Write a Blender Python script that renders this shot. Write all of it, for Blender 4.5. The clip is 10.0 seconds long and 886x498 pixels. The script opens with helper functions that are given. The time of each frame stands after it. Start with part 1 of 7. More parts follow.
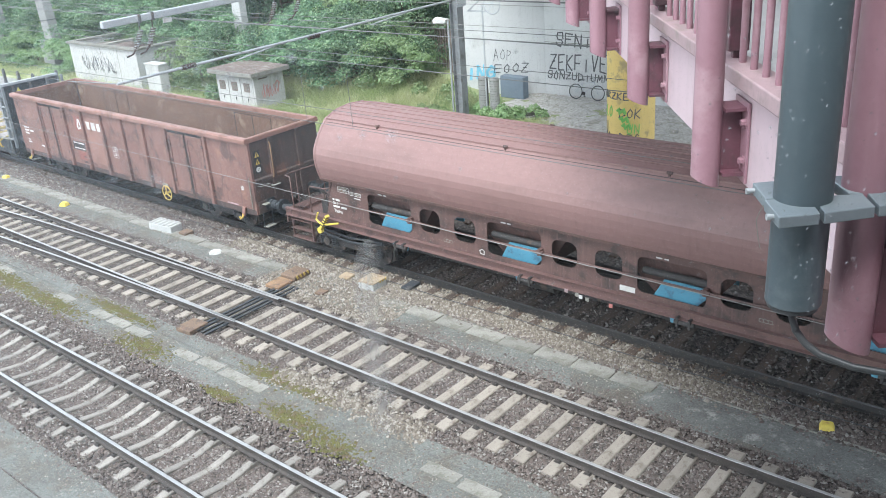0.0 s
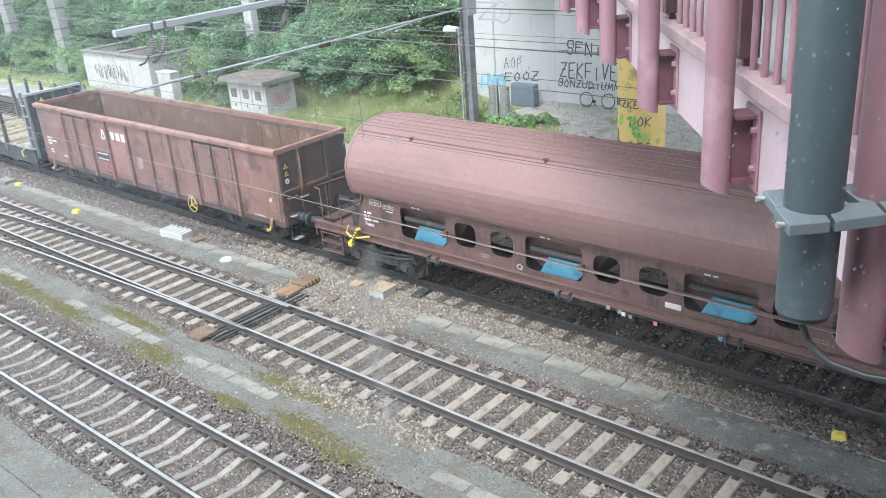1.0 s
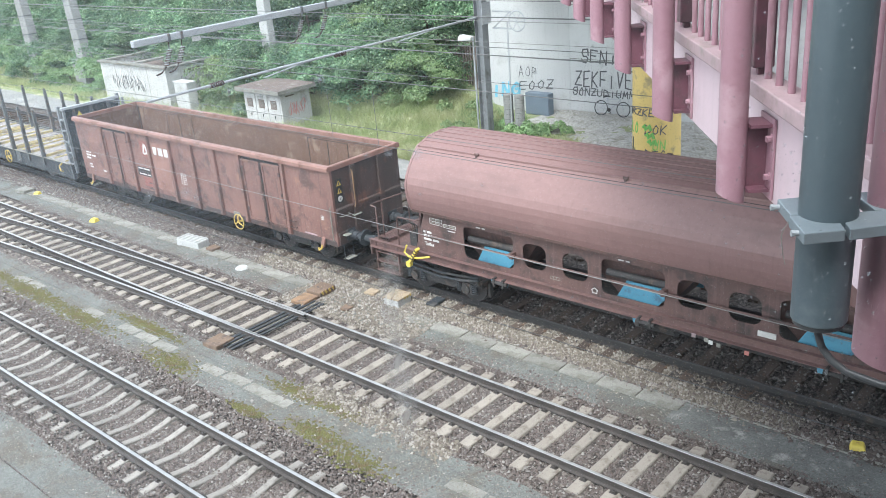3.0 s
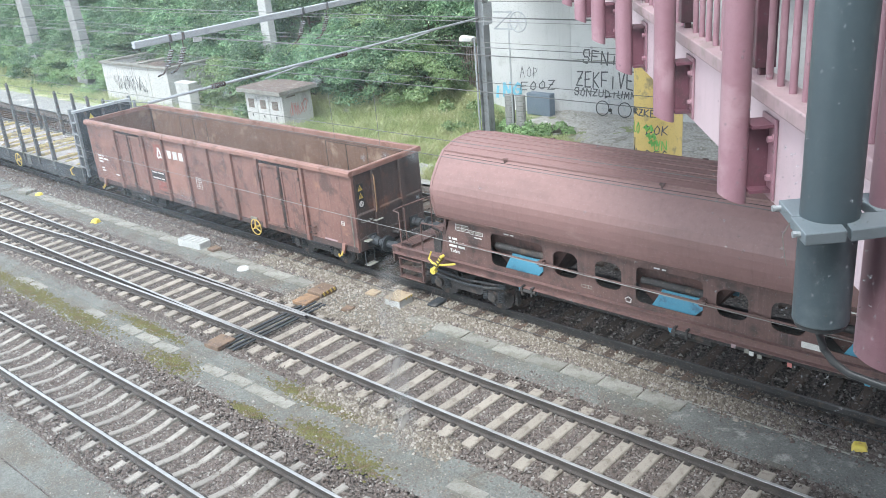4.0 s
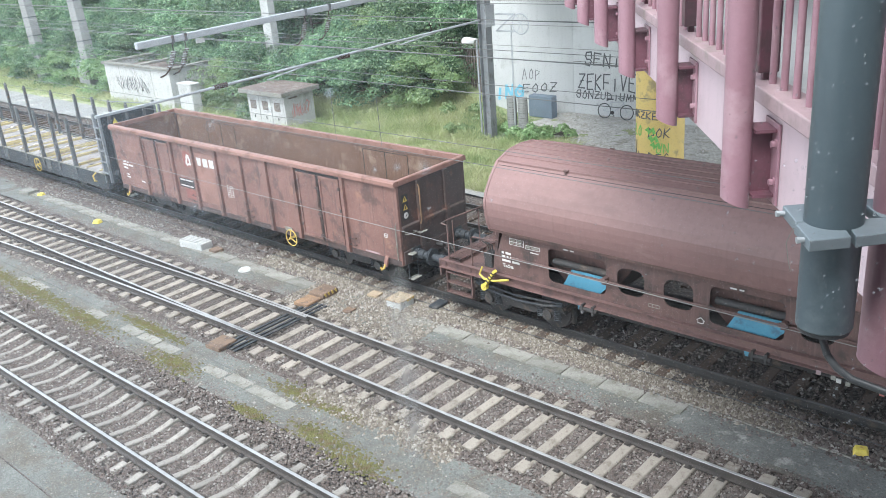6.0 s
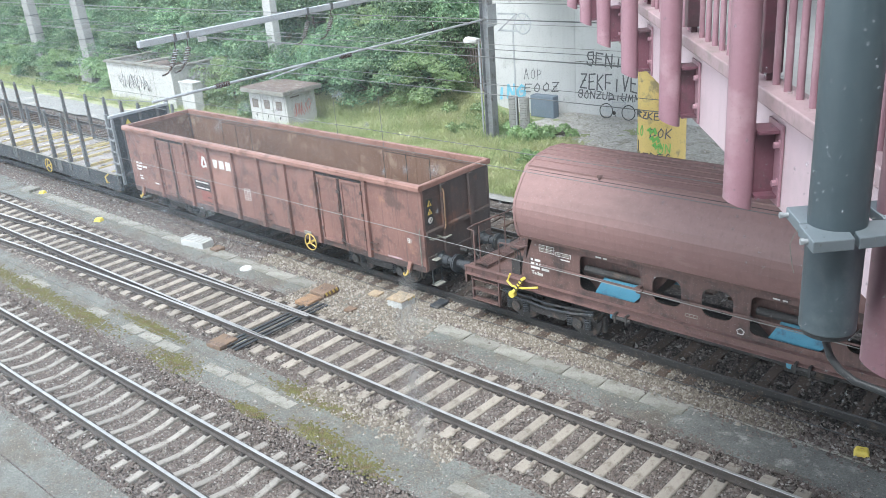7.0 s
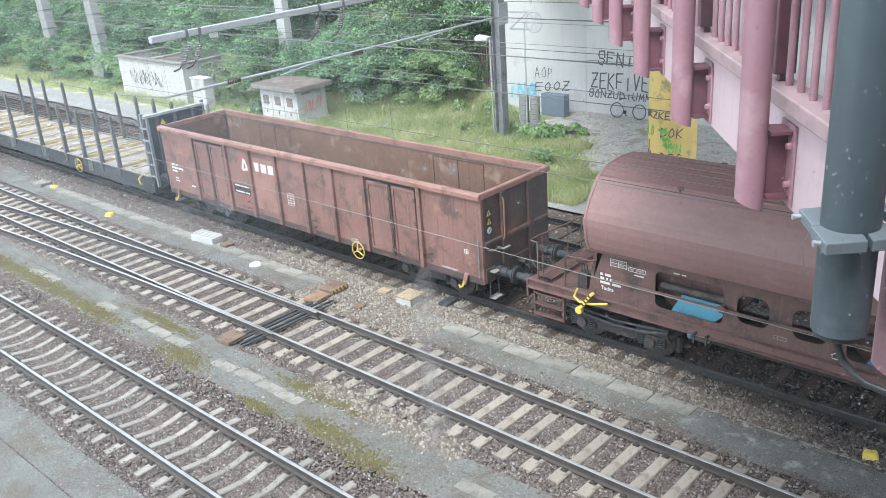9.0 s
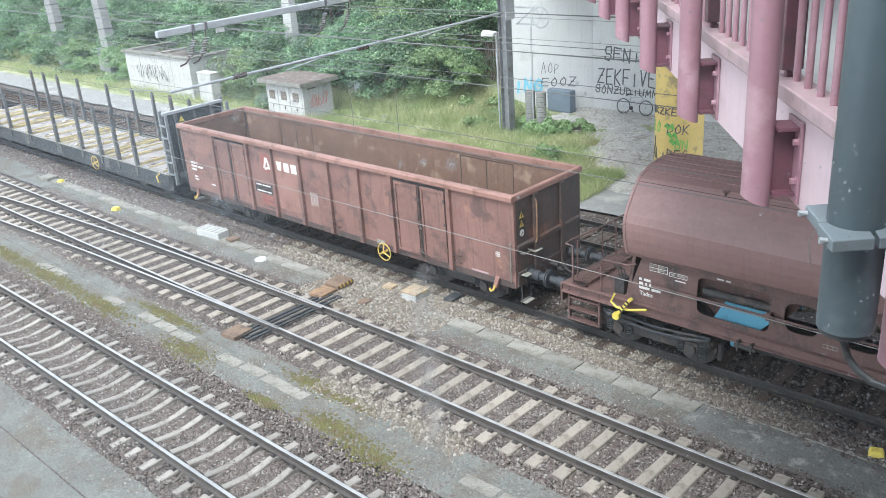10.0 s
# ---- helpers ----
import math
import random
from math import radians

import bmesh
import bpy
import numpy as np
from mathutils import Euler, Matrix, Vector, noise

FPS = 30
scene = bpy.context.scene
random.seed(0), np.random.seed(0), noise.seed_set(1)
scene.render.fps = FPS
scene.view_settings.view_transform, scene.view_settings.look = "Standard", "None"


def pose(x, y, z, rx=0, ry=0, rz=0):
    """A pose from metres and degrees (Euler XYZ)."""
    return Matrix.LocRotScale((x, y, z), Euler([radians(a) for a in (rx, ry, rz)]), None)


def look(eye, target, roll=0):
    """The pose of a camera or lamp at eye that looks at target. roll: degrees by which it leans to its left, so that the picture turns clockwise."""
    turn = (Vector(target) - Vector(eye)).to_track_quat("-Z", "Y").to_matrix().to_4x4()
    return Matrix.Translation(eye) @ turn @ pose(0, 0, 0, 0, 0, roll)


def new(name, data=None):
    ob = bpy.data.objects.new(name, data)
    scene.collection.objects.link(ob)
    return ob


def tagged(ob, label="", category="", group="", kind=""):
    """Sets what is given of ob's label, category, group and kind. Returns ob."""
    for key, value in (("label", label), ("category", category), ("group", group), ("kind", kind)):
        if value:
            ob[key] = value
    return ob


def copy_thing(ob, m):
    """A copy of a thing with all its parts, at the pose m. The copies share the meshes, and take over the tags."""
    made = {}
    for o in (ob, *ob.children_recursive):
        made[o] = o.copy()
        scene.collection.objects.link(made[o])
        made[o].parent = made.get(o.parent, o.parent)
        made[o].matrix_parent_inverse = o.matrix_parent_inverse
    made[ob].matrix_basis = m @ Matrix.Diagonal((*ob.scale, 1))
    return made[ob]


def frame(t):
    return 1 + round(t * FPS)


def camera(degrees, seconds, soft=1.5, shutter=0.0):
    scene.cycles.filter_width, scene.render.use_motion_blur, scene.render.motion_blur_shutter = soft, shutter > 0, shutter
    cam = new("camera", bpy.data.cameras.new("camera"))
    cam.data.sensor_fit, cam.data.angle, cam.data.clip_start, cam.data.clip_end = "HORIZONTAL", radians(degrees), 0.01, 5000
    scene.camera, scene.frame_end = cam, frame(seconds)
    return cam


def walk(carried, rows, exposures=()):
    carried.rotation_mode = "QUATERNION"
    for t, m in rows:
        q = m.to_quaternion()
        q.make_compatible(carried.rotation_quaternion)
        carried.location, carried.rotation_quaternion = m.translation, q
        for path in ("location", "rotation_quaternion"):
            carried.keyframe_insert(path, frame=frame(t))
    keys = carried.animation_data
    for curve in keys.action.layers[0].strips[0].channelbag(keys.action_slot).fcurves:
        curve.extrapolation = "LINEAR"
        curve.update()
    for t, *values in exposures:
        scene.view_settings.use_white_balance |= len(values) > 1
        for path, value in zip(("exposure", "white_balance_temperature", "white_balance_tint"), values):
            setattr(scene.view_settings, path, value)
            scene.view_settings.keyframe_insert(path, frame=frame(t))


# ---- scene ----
DEG = 53.54
cam = camera(DEG, 10.0, soft=0.75)
PATH = [
    (0, look((-0.009, 0.010, 10.169), (-6.091, 6.916, 6.254), -4.36)),
    (0.5, look((-0.010, 0.016, 10.167), (-6.148, 6.897, 6.296), -4.42)),
    (1, look((-0.006, 0.012, 10.167), (-6.193, 6.874, 6.343), -4.49)),
    (1.5, look((-0.007, 0.017, 10.171), (-6.260, 6.846, 6.395), -4.60)),
    (2, look((0.001, -0.004, 10.177), (-6.298, 6.804, 6.440), -4.73)),
    (2.5, look((0.006, -0.006, 10.176), (-6.316, 6.787, 6.449), -4.82)),
    (4, look((0.004, 0.002, 10.175), (-6.343, 6.778, 6.460), -4.95)),
    (4.5, look((0.000, -0.000, 10.176), (-6.355, 6.772, 6.467), -4.96)),
    (5, look((-0.008, 0.018, 10.173), (-6.370, 6.788, 6.473), -4.91)),
    (5.5, look((-0.001, -0.000, 10.180), (-6.363, 6.772, 6.484), -4.83)),
    (7, look((-0.008, -0.002, 10.184), (-6.377, 6.760, 6.483), -4.56)),
    (7.5, look((-0.012, -0.001, 10.184), (-6.392, 6.751, 6.481), -4.43)),
    (8, look((-0.008, -0.011, 10.187), (-6.406, 6.725, 6.486), -4.31)),
    (8.5, look((-0.011, -0.001, 10.185), (-6.433, 6.707, 6.476), -4.32)),
    (9, look((-0.012, -0.007, 10.186), (-6.451, 6.680, 6.470), -4.23)),
    (9.5, look((-0.009, -0.009, 10.185), (-6.466, 6.651, 6.449), -4.23)),
    (10, look((-0.015, 0.003, 10.182), (-6.491, 6.631, 6.423), -4.17)),
]
# overcast daylight; the phone lifts the picture a little
walk(cam, PATH, exposures=[(0.0, 1.78, 6080, 5), (10.0, 1.78, 6080, 5)])

# ---- world and sun ----
world = bpy.data.worlds.new("overcast_sky")
scene.world = world
world.use_nodes = True
wn = world.node_tree.nodes
wl = world.node_tree.links
sky = wn.new("ShaderNodeTexSky")
sky.sky_type = "NISHITA"
sky.sun_disc = False
sky.sun_elevation = radians(52)
sky.sun_rotation = radians(165)
sky.air_density = 1.0
sky.dust_density = 1.0
hsv = wn.new("ShaderNodeHueSaturation")
hsv.inputs["Saturation"].default_value = 0.28
wl.new(sky.outputs[0], hsv.inputs["Color"])
bg = wn["Background"]
bg.inputs["Strength"].default_value = 0.15
wl.new(hsv.outputs[0], bg.inputs["Color"])
sun_data = bpy.data.lights.new("sun", "SUN")
sun_data.energy = 1.4
sun_data.angle = radians(25)
sun_data.color = (1.0, 0.98, 0.95)
sun = new("sun", sun_data)
sun.matrix_world = look((-10, -8, 40), (-16, 14, 0))

# ---- geometry helpers ----


class G:
    """Collects vertices and faces of one mesh."""

    def __init__(self):
        self.v, self.f, self.m = [], [], []

    def add(self, verts, faces, mi=0):
        o = len(self.v)
        self.v += [tuple(p) for p in verts]
        self.f += [tuple(i + o for i in q) for q in faces]
        self.m += [mi] * len(faces)
        return self

    def box(self, x0, x1, y0, y1, z0, z1, mi=0):
        v = [(x, y, z) for x in (x0, x1) for y in (y0, y1) for z in (z0, z1)]
        return self.add(v, [(0, 1, 3, 2), (4, 6, 7, 5), (0, 4, 5, 1), (2, 3, 7, 6), (0, 2, 6, 4), (1, 5, 7, 3)], mi)

    def tbox(self, m, sx, sy, sz, mi=0):
        """A box of full sizes sx, sy, sz centred in the pose m."""
        v = [m @ Vector((x * sx / 2, y * sy / 2, z * sz / 2)) for x in (-1, 1) for y in (-1, 1) for z in (-1, 1)]
        return self.add(v, [(0, 1, 3, 2), (4, 6, 7, 5), (0, 4, 5, 1), (2, 3, 7, 6), (0, 2, 6, 4), (1, 5, 7, 3)], mi)

    def bar(self, a, b, w, t, mi=0):
        """A rectangular bar from a to b."""
        a, b = Vector(a), Vector(b)
        q = (b - a).to_track_quat("Z", "X").to_matrix().to_4x4()
        return self.tbox(Matrix.Translation((a + b) / 2) @ q, w, t, (b - a).length, mi)

    def cyl(self, a, b, r, n=12, r2=None, mi=0, cap=True):
        a, b = Vector(a), Vector(b)
        r2 = r if r2 is None else r2
        q = (b - a).to_track_quat("Z", "X").to_matrix()
        v = []
        for c, rr in ((a, r), (b, r2)):
            for i in range(n):
                t = 2 * math.pi * i / n
                v.append(c + q @ Vector((rr * math.cos(t), rr * math.sin(t), 0)))
        f = [(i, (i + 1) % n, n + (i + 1) % n, n + i) for i in range(n)]
        if cap:
            f += [tuple(range(n))[::-1], tuple(range(n, 2 * n))]
        return self.add(v, f, mi)

    def pipe(self, pts, r, n=8, mi=0):
        """A round bar bent along pts."""
        pts = [Vector(p) for p in pts]
        v, f = [], []
        ref = Vector((0.13, 0.31, 0.94))
        for k, p in enumerate(pts):
            d = (pts[min(k + 1, len(pts) - 1)] - pts[max(k - 1, 0)]).normalized()
            s = d.cross(ref)
            s = s.normalized() if s.length > 0.05 else d.orthogonal().normalized()
            u = d.cross(s)
            for i in range(n):
                t = 2 * math.pi * i / n
                v.append(p + s * (r * math.cos(t)) + u * (r * math.sin(t)))
        for k in range(len(pts) - 1):
            for i in range(n):
                f.append((k * n + i, k * n + (i + 1) % n, (k + 1) * n + (i + 1) % n, (k + 1) * n + i))
        f += [tuple(range(n))[::-1], tuple(range((len(pts) - 1) * n, len(pts) * n))]
        return self.add(v, f, mi)

    def extrude(self, poly, a, b, axis="x", mi=0, cap=True):
        """A closed outline in the two other axes, drawn out from a to b along the axis."""
        n = len(poly)

        def at(p, s):
            return (s, p[0], p[1]) if axis == "x" else (p[0], s, p[1]) if axis == "y" else (p[0], p[1], s)
        v = [at(p, a) for p in poly] + [at(p, b) for p in poly]
        f = [(i, (i + 1) % n, n + (i + 1) % n, n + i) for i in range(n)]
        if cap:
            f += [tuple(range(n))[::-1], tuple(range(n, 2 * n))]
        return self.add(v, f, mi)

    def ring(self, c, axis, r, tube, n=28, k=8, mi=0):
        """A torus round c."""
        q = Vector(axis).to_track_quat("Z", "X").to_matrix()
        v, f = [], []
        for i in range(n):
            t = 2 * math.pi * i / n
            for j in range(k):
                s = 2 * math.pi * j / k
                rr = r + tube * math.cos(s)
                v.append(Vector(c) + q @ Vector((rr * math.cos(t), rr * math.sin(t), tube * math.sin(s))))
        for i in range(n):
            for j in range(k):
                f.append((i * k + j, ((i + 1) % n) * k + j, ((i + 1) % n) * k + (j + 1) % k, i * k + (j + 1) % k))
        return self.add(v, f, mi)

    def mesh(self, name, mats, smooth=False):
        me = bpy.data.meshes.new(name)
        me.from_pydata(self.v, [], self.f)
        for m in (mats if isinstance(mats, (list, tuple)) else [mats]):
            me.materials.append(m)
        me.polygons.foreach_set("material_index", self.m)
        bm = bmesh.new()
        bm.from_mesh(me)
        bmesh.ops.recalc_face_normals(bm, faces=bm.faces)
        bm.to_mesh(me)
        bm.free()
        if smooth:
            me.shade_smooth()
            me.set_sharp_from_angle(angle=radians(40))
        return me


def part(name, g, material, parent=None, label="", smooth=False, bevel=0.0):
    """Links the geometry g as one mesh object under a thing or a part."""
    ob = new(name, g.mesh(name, material, smooth))
    if parent:
        ob.parent = parent
    if label:
        ob["label"] = label
    if bevel:
        b = ob.modifiers.new("bevel", "BEVEL")
        b.width, b.segments, b.limit_method, b.angle_limit = bevel, 2, "ANGLE", radians(50)
    return ob


def thing(name, label, category, group="", kind="", at=None):
    ob = new(name)
    ob.empty_display_size = 0.2
    if at is not None:
        ob.matrix_basis = at
    return tagged(ob, label, category, group, kind)


def flat(name, g, material, label="", category="", kind="", smooth=False, bevel=0.0):
    return tagged(part(name, g, material, None, "", smooth, bevel), label, category, "", kind)


# ---- materials ----


def mat(name, c1, c2=None, rough=0.7, metal=0.0, big=1.0, fine=25.0, bump=0.2, spots=None, spot_amount=0.0,
        spot_scale=3.0, vary=0.0, stretch=(1, 1, 1), spec=0.5, bump_dist=0.01, streak=None, streak_amount=0.0,
        chips=None, chip_amount=0.0, chip_scale=6.0, pebbles=0.0, pebble_scale=35.0):
    """A weathered surface: two tones mixed by a broad and a fine noise, spots or stains on top, and fine relief."""
    m = bpy.data.materials.new(name)
    m.use_nodes = True
    nt = m.node_tree
    N, L = nt.nodes, nt.links
    b = N["Principled BSDF"]
    b.inputs["Roughness"].default_value = rough
    b.inputs["Metallic"].default_value = metal
    b.inputs["Specular IOR Level"].default_value = spec
    c2 = c2 or tuple(x * 0.75 for x in c1)
    tc = N.new("ShaderNodeTexCoord")
    mp = N.new("ShaderNodeMapping")
    mp.inputs["Scale"].default_value = stretch
    L.new(tc.outputs["Object"], mp.inputs["Vector"])

    def noise_tex(scale, detail, rough_=0.6):
        n = N.new("ShaderNodeTexNoise")
        n.inputs["Scale"].default_value = scale
        n.inputs["Detail"].default_value = detail
        n.inputs["Roughness"].default_value = rough_
        L.new(mp.outputs[0], n.inputs["Vector"])
        return n
    nb, nf = noise_tex(big, 6), noise_tex(fine, 5, 0.7)
    add = N.new("ShaderNodeMath")
    add.operation = "MULTIPLY_ADD"
    L.new(nf.outputs["Fac"], add.inputs[0])
    add.inputs[1].default_value = 0.6
    L.new(nb.outputs["Fac"], add.inputs[2])
    rg = N.new("ShaderNodeMapRange")
    rg.inputs["From Min"].default_value, rg.inputs["From Max"].default_value = 0.58, 1.02
    L.new(add.outputs[0], rg.inputs["Value"])
    mix = N.new("ShaderNodeMix")
    mix.data_type = "RGBA"
    mix.inputs["A"].default_value, mix.inputs["B"].default_value = (*c1, 1), (*c2, 1)
    L.new(rg.outputs[0], mix.inputs["Factor"])
    out = mix.outputs["Result"]

    def layer(out, colour, fac):
        mx = N.new("ShaderNodeMix")
        mx.data_type = "RGBA"
        L.new(out, mx.inputs["A"])
        mx.inputs["B"].default_value = (*colour, 1)
        L.new(fac, mx.inputs["Factor"])
        return mx.outputs["Result"]
    if spots:
        ns = noise_tex(spot_scale, 8, 0.65)
        r2 = N.new("ShaderNodeMapRange")
        r2.inputs["From Min"].default_value = 0.62 - spot_amount * 0.25
        r2.inputs["From Max"].default_value = 0.72 - spot_amount * 0.2
        L.new(ns.outputs["Fac"], r2.inputs["Value"])
        out = layer(out, spots, r2.outputs[0])
    if streak:
        mp2 = N.new("ShaderNodeMapping")
        mp2.inputs["Scale"].default_value = (9, 9, 0.35)
        L.new(tc.outputs["Object"], mp2.inputs["Vector"])
        n2 = N.new("ShaderNodeTexNoise")
        n2.inputs["Scale"].default_value, n2.inputs["Detail"].default_value = 1.6, 5
        L.new(mp2.outputs[0], n2.inputs["Vector"])
        r3 = N.new("ShaderNodeMapRange")
        r3.inputs["From Min"].default_value, r3.inputs["From Max"].default_value = 0.52, 0.78
        r3.inputs["To Max"].default_value = streak_amount
        L.new(n2.outputs["Fac"], r3.inputs["Value"])
        out = layer(out, streak, r3.outputs[0])
    if chips:
        nc = noise_tex(chip_scale, 10, 0.72)
        r5 = N.new("ShaderNodeMapRange")
        r5.inputs["From Min"].default_value, r5.inputs["From Max"].default_value = 0.60, 0.68
        r5.inputs["To Max"].default_value = chip_amount
        L.new(nc.outputs["Fac"], r5.inputs["Value"])
        out = layer(out, chips, r5.outputs[0])
    if pebbles:
        # fine gravel: each small cell a little lighter or darker
        vo = N.new("ShaderNodeTexVoronoi")
        vo.inputs["Scale"].default_value = pebble_scale
        L.new(mp.outputs[0], vo.inputs["Vector"])
        sx = N.new("ShaderNodeSeparateColor")
        L.new(vo.outputs["Color"], sx.inputs[0])
        hp = N.new("ShaderNodeHueSaturation")
        rp = N.new("ShaderNodeMapRange")
        rp.inputs["To Min"].default_value, rp.inputs["To Max"].default_value = 1 - pebbles, 1 + pebbles
        L.new(sx.outputs[0], rp.inputs["Value"])
        L.new(rp.outputs[0], hp.inputs["Value"])
        L.new(out, hp.inputs["Color"])
        out = hp.outputs["Color"]
    if vary:
        oi = N.new("ShaderNodeObjectInfo")
        h = N.new("ShaderNodeHueSaturation")
        r4 = N.new("ShaderNodeMapRange")
        r4.inputs["To Min"].default_value, r4.inputs["To Max"].default_value = 1 - vary, 1 + vary
        L.new(oi.outputs["Random"], r4.inputs["Value"])
        L.new(r4.outputs[0], h.inputs["Value"])
        L.new(out, h.inputs["Color"])
        out = h.outputs["Color"]
    L.new(out, b.inputs["Base Color"])
    if bump:
        bp = N.new("ShaderNodeBump")
        bp.inputs["Strength"].default_value, bp.inputs["Distance"].default_value = bump, bump_dist
        L.new(add.outputs[0], bp.inputs["Height"])
        L.new(bp.outputs[0], b.inputs["Normal"])
    return m


def island_mat(name, cols, rough=0.85, translucent=0.0, patch=None, patch_scale=0.4, spec=0.3, vary=0.0):
    """Loose pieces (stones, leaves), each island with a tone of its own."""
    m = bpy.data.materials.new(name)
    m.use_nodes = True
    N, L = m.node_tree.nodes, m.node_tree.links
    b = N["Principled BSDF"]
    b.inputs["Roughness"].default_value = rough
    b.inputs["Specular IOR Level"].default_value = spec
    gm = N.new("ShaderNodeNewGeometry")
    cr = N.new("ShaderNodeValToRGB")
    e = cr.color_ramp.elements
    while len(e) < len(cols):
        e.new(0.5)
    for i, c in enumerate(cols):
        e[i].position, e[i].color = i / (len(cols) - 1), (*c, 1)
    L.new(gm.outputs["Random Per Island"], cr.inputs["Fac"])
    out = cr.outputs["Color"]
    if patch:
        tc = N.new("ShaderNodeTexCoord")
        n = N.new("ShaderNodeTexNoise")
        n.inputs["Scale"].default_value, n.inputs["Detail"].default_value = patch_scale, 5
        L.new(tc.outputs["Object"], n.inputs["Vector"])
        r = N.new("ShaderNodeMapRange")
        r.inputs["From Min"].default_value, r.inputs["From Max"].default_value = 0.4, 0.65
        L.new(n.outputs["Fac"], r.inputs["Value"])
        mx = N.new("ShaderNodeMix")
        mx.data_type, mx.blend_type = "RGBA", "MULTIPLY"
        L.new(r.outputs[0], mx.inputs["Factor"])
        L.new(out, mx.inputs["A"])
        mx.inputs["B"].default_value = (*patch, 1)
        out = mx.outputs["Result"]
    if vary:
        oi = N.new("ShaderNodeObjectInfo")
        h = N.new("ShaderNodeHueSaturation")
        for name_, lo, hi in (("Value", 1 - vary, 1 + vary), ("Hue", 0.485, 0.51)):
            rr = N.new("ShaderNodeMapRange")
            rr.inputs["To Min"].default_value, rr.inputs["To Max"].default_value = lo, hi
            L.new(oi.outputs["Random"], rr.inputs["Value"])
            L.new(rr.outputs[0], h.inputs[name_])
        L.new(out, h.inputs["Color"])
        out = h.outputs["Color"]
    L.new(out, b.inputs["Base Color"])
    if translucent:
        tr = N.new("ShaderNodeBsdfTranslucent")
        L.new(out, tr.inputs["Color"])
        ms = N.new("ShaderNodeMixShader")
        ms.inputs[0].default_value = translucent
        L.new(b.outputs[0], ms.inputs[1])
        L.new(tr.outputs[0], ms.inputs[2])
        L.new(ms.outputs[0], N["Material Output"].inputs["Surface"])
    return m


M_GONDOLA = mat("red_brown_wagon_paint", (0.212, 0.114, 0.096), (0.148, 0.078, 0.066), 0.55, 0, 0.9, 14, 0.15, (0.10, 0.06, 0.052), 0.45, 1.6,
                streak=(0.075, 0.05, 0.044), streak_amount=0.75, chips=(0.275, 0.15, 0.105), chip_amount=0.65, chip_scale=1.7)
M_GOND_RIM = mat("red_brown_rim_paint", (0.27, 0.148, 0.122), (0.20, 0.105, 0.085), 0.5, 0, 1.2, 20, 0.12, (0.14, 0.07, 0.05), 0.35, 2.5, chips=(0.36, 0.25, 0.21), chip_amount=0.6, chip_scale=5)
# darker, greyer version of the side paint for ends, sole bars and fittings
M_GOND_END = mat("darker_wagon_paint", (0.088, 0.056, 0.05), (0.045, 0.037, 0.036), 0.6, 0, 0.9, 12, 0.15, (0.135, 0.07, 0.052), 0.3, 1.6, streak=(0.035, 0.03, 0.03), streak_amount=0.7)
M_GOND_IN = mat("rusty_brown_wagon_inside", (0.17, 0.105, 0.075), (0.115, 0.068, 0.048), 0.8, 0, 0.6, 11, 0.3, (0.24, 0.17, 0.125), 0.3, 1.5,
                streak=(0.10, 0.05, 0.03), streak_amount=0.6)
M_PATCH = mat("fresh_red_paint_patch", (0.24, 0.085, 0.07), (0.19, 0.07, 0.058), 0.5, 0, 3, 30, 0.05)
M_HOPPER = mat("dull_oxide_red_wagon_paint", (0.226, 0.134, 0.126), (0.19, 0.111, 0.103), 0.55, 0, 0.35, 9, 0.05, (0.18, 0.108, 0.10), 0.35, 0.9,
               stretch=(0.35, 1, 1), streak=(0.14, 0.083, 0.075), streak_amount=0.45, chips=(0.275, 0.185, 0.174), chip_amount=0.4, chip_scale=3.0)
# stained brown paint, base colour lowered for the shade on the lower body
M_HOP_LOW = mat("dirty_shade_toned_wagon_paint", (0.125, 0.07, 0.061), (0.08, 0.048, 0.043), 0.6, 0, 0.8, 12, 0.12, (0.05, 0.035, 0.033), 0.45, 2.0,
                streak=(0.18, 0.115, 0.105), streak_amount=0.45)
M_BLUE = mat("light_blue_chute_paint", (0.085, 0.265, 0.375), (0.07, 0.21, 0.30), 0.5, 0, 1.5, 20, 0.05, (0.06, 0.13, 0.19), 0.3, 3)
M_DARK = mat("sooty_dark_running_gear", (0.05, 0.046, 0.045), (0.026, 0.024, 0.024), 0.75, 0.1, 2, 20, 0.25, (0.09, 0.068, 0.055), 0.3, 4)
M_BLACKISH = mat("dark_grey_wagon_paint", (0.040, 0.045, 0.051), (0.025, 0.028, 0.032), 0.6, 0, 1, 15, 0.12, (0.085, 0.08, 0.074), 0.35, 2.4)
M_STAKE = mat("grey_steel_stake_paint", (0.12, 0.125, 0.13), (0.075, 0.078, 0.08), 0.55, 0.2, 2, 15, 0.1, (0.14, 0.09, 0.06), 0.3, 5)
M_YELLOW = mat("yellow_paint", (0.50, 0.36, 0.08), (0.40, 0.28, 0.065), 0.5, 0, 3, 30, 0.1, (0.24, 0.18, 0.08), 0.3, 6)
M_YBRIGHT = mat("bright_yellow_plastic", (0.62, 0.50, 0.09), (0.52, 0.41, 0.07), 0.5, 0, 3, 30, 0.05)
M_WHITE = mat("white_lettering_paint", (0.58, 0.57, 0.55), (0.47, 0.46, 0.44), 0.6, 0, 4, 40, 0.0)
M_BLACKP = mat("black_marking_paint", (0.02, 0.02, 0.022), (0.03, 0.03, 0.03), 0.5, 0, 4, 40, 0.0)
M_RAIL = mat("rusty_rail_side", (0.082, 0.07, 0.062), (0.05, 0.044, 0.041), 0.65, 0.2, 3, 40, 0.2)
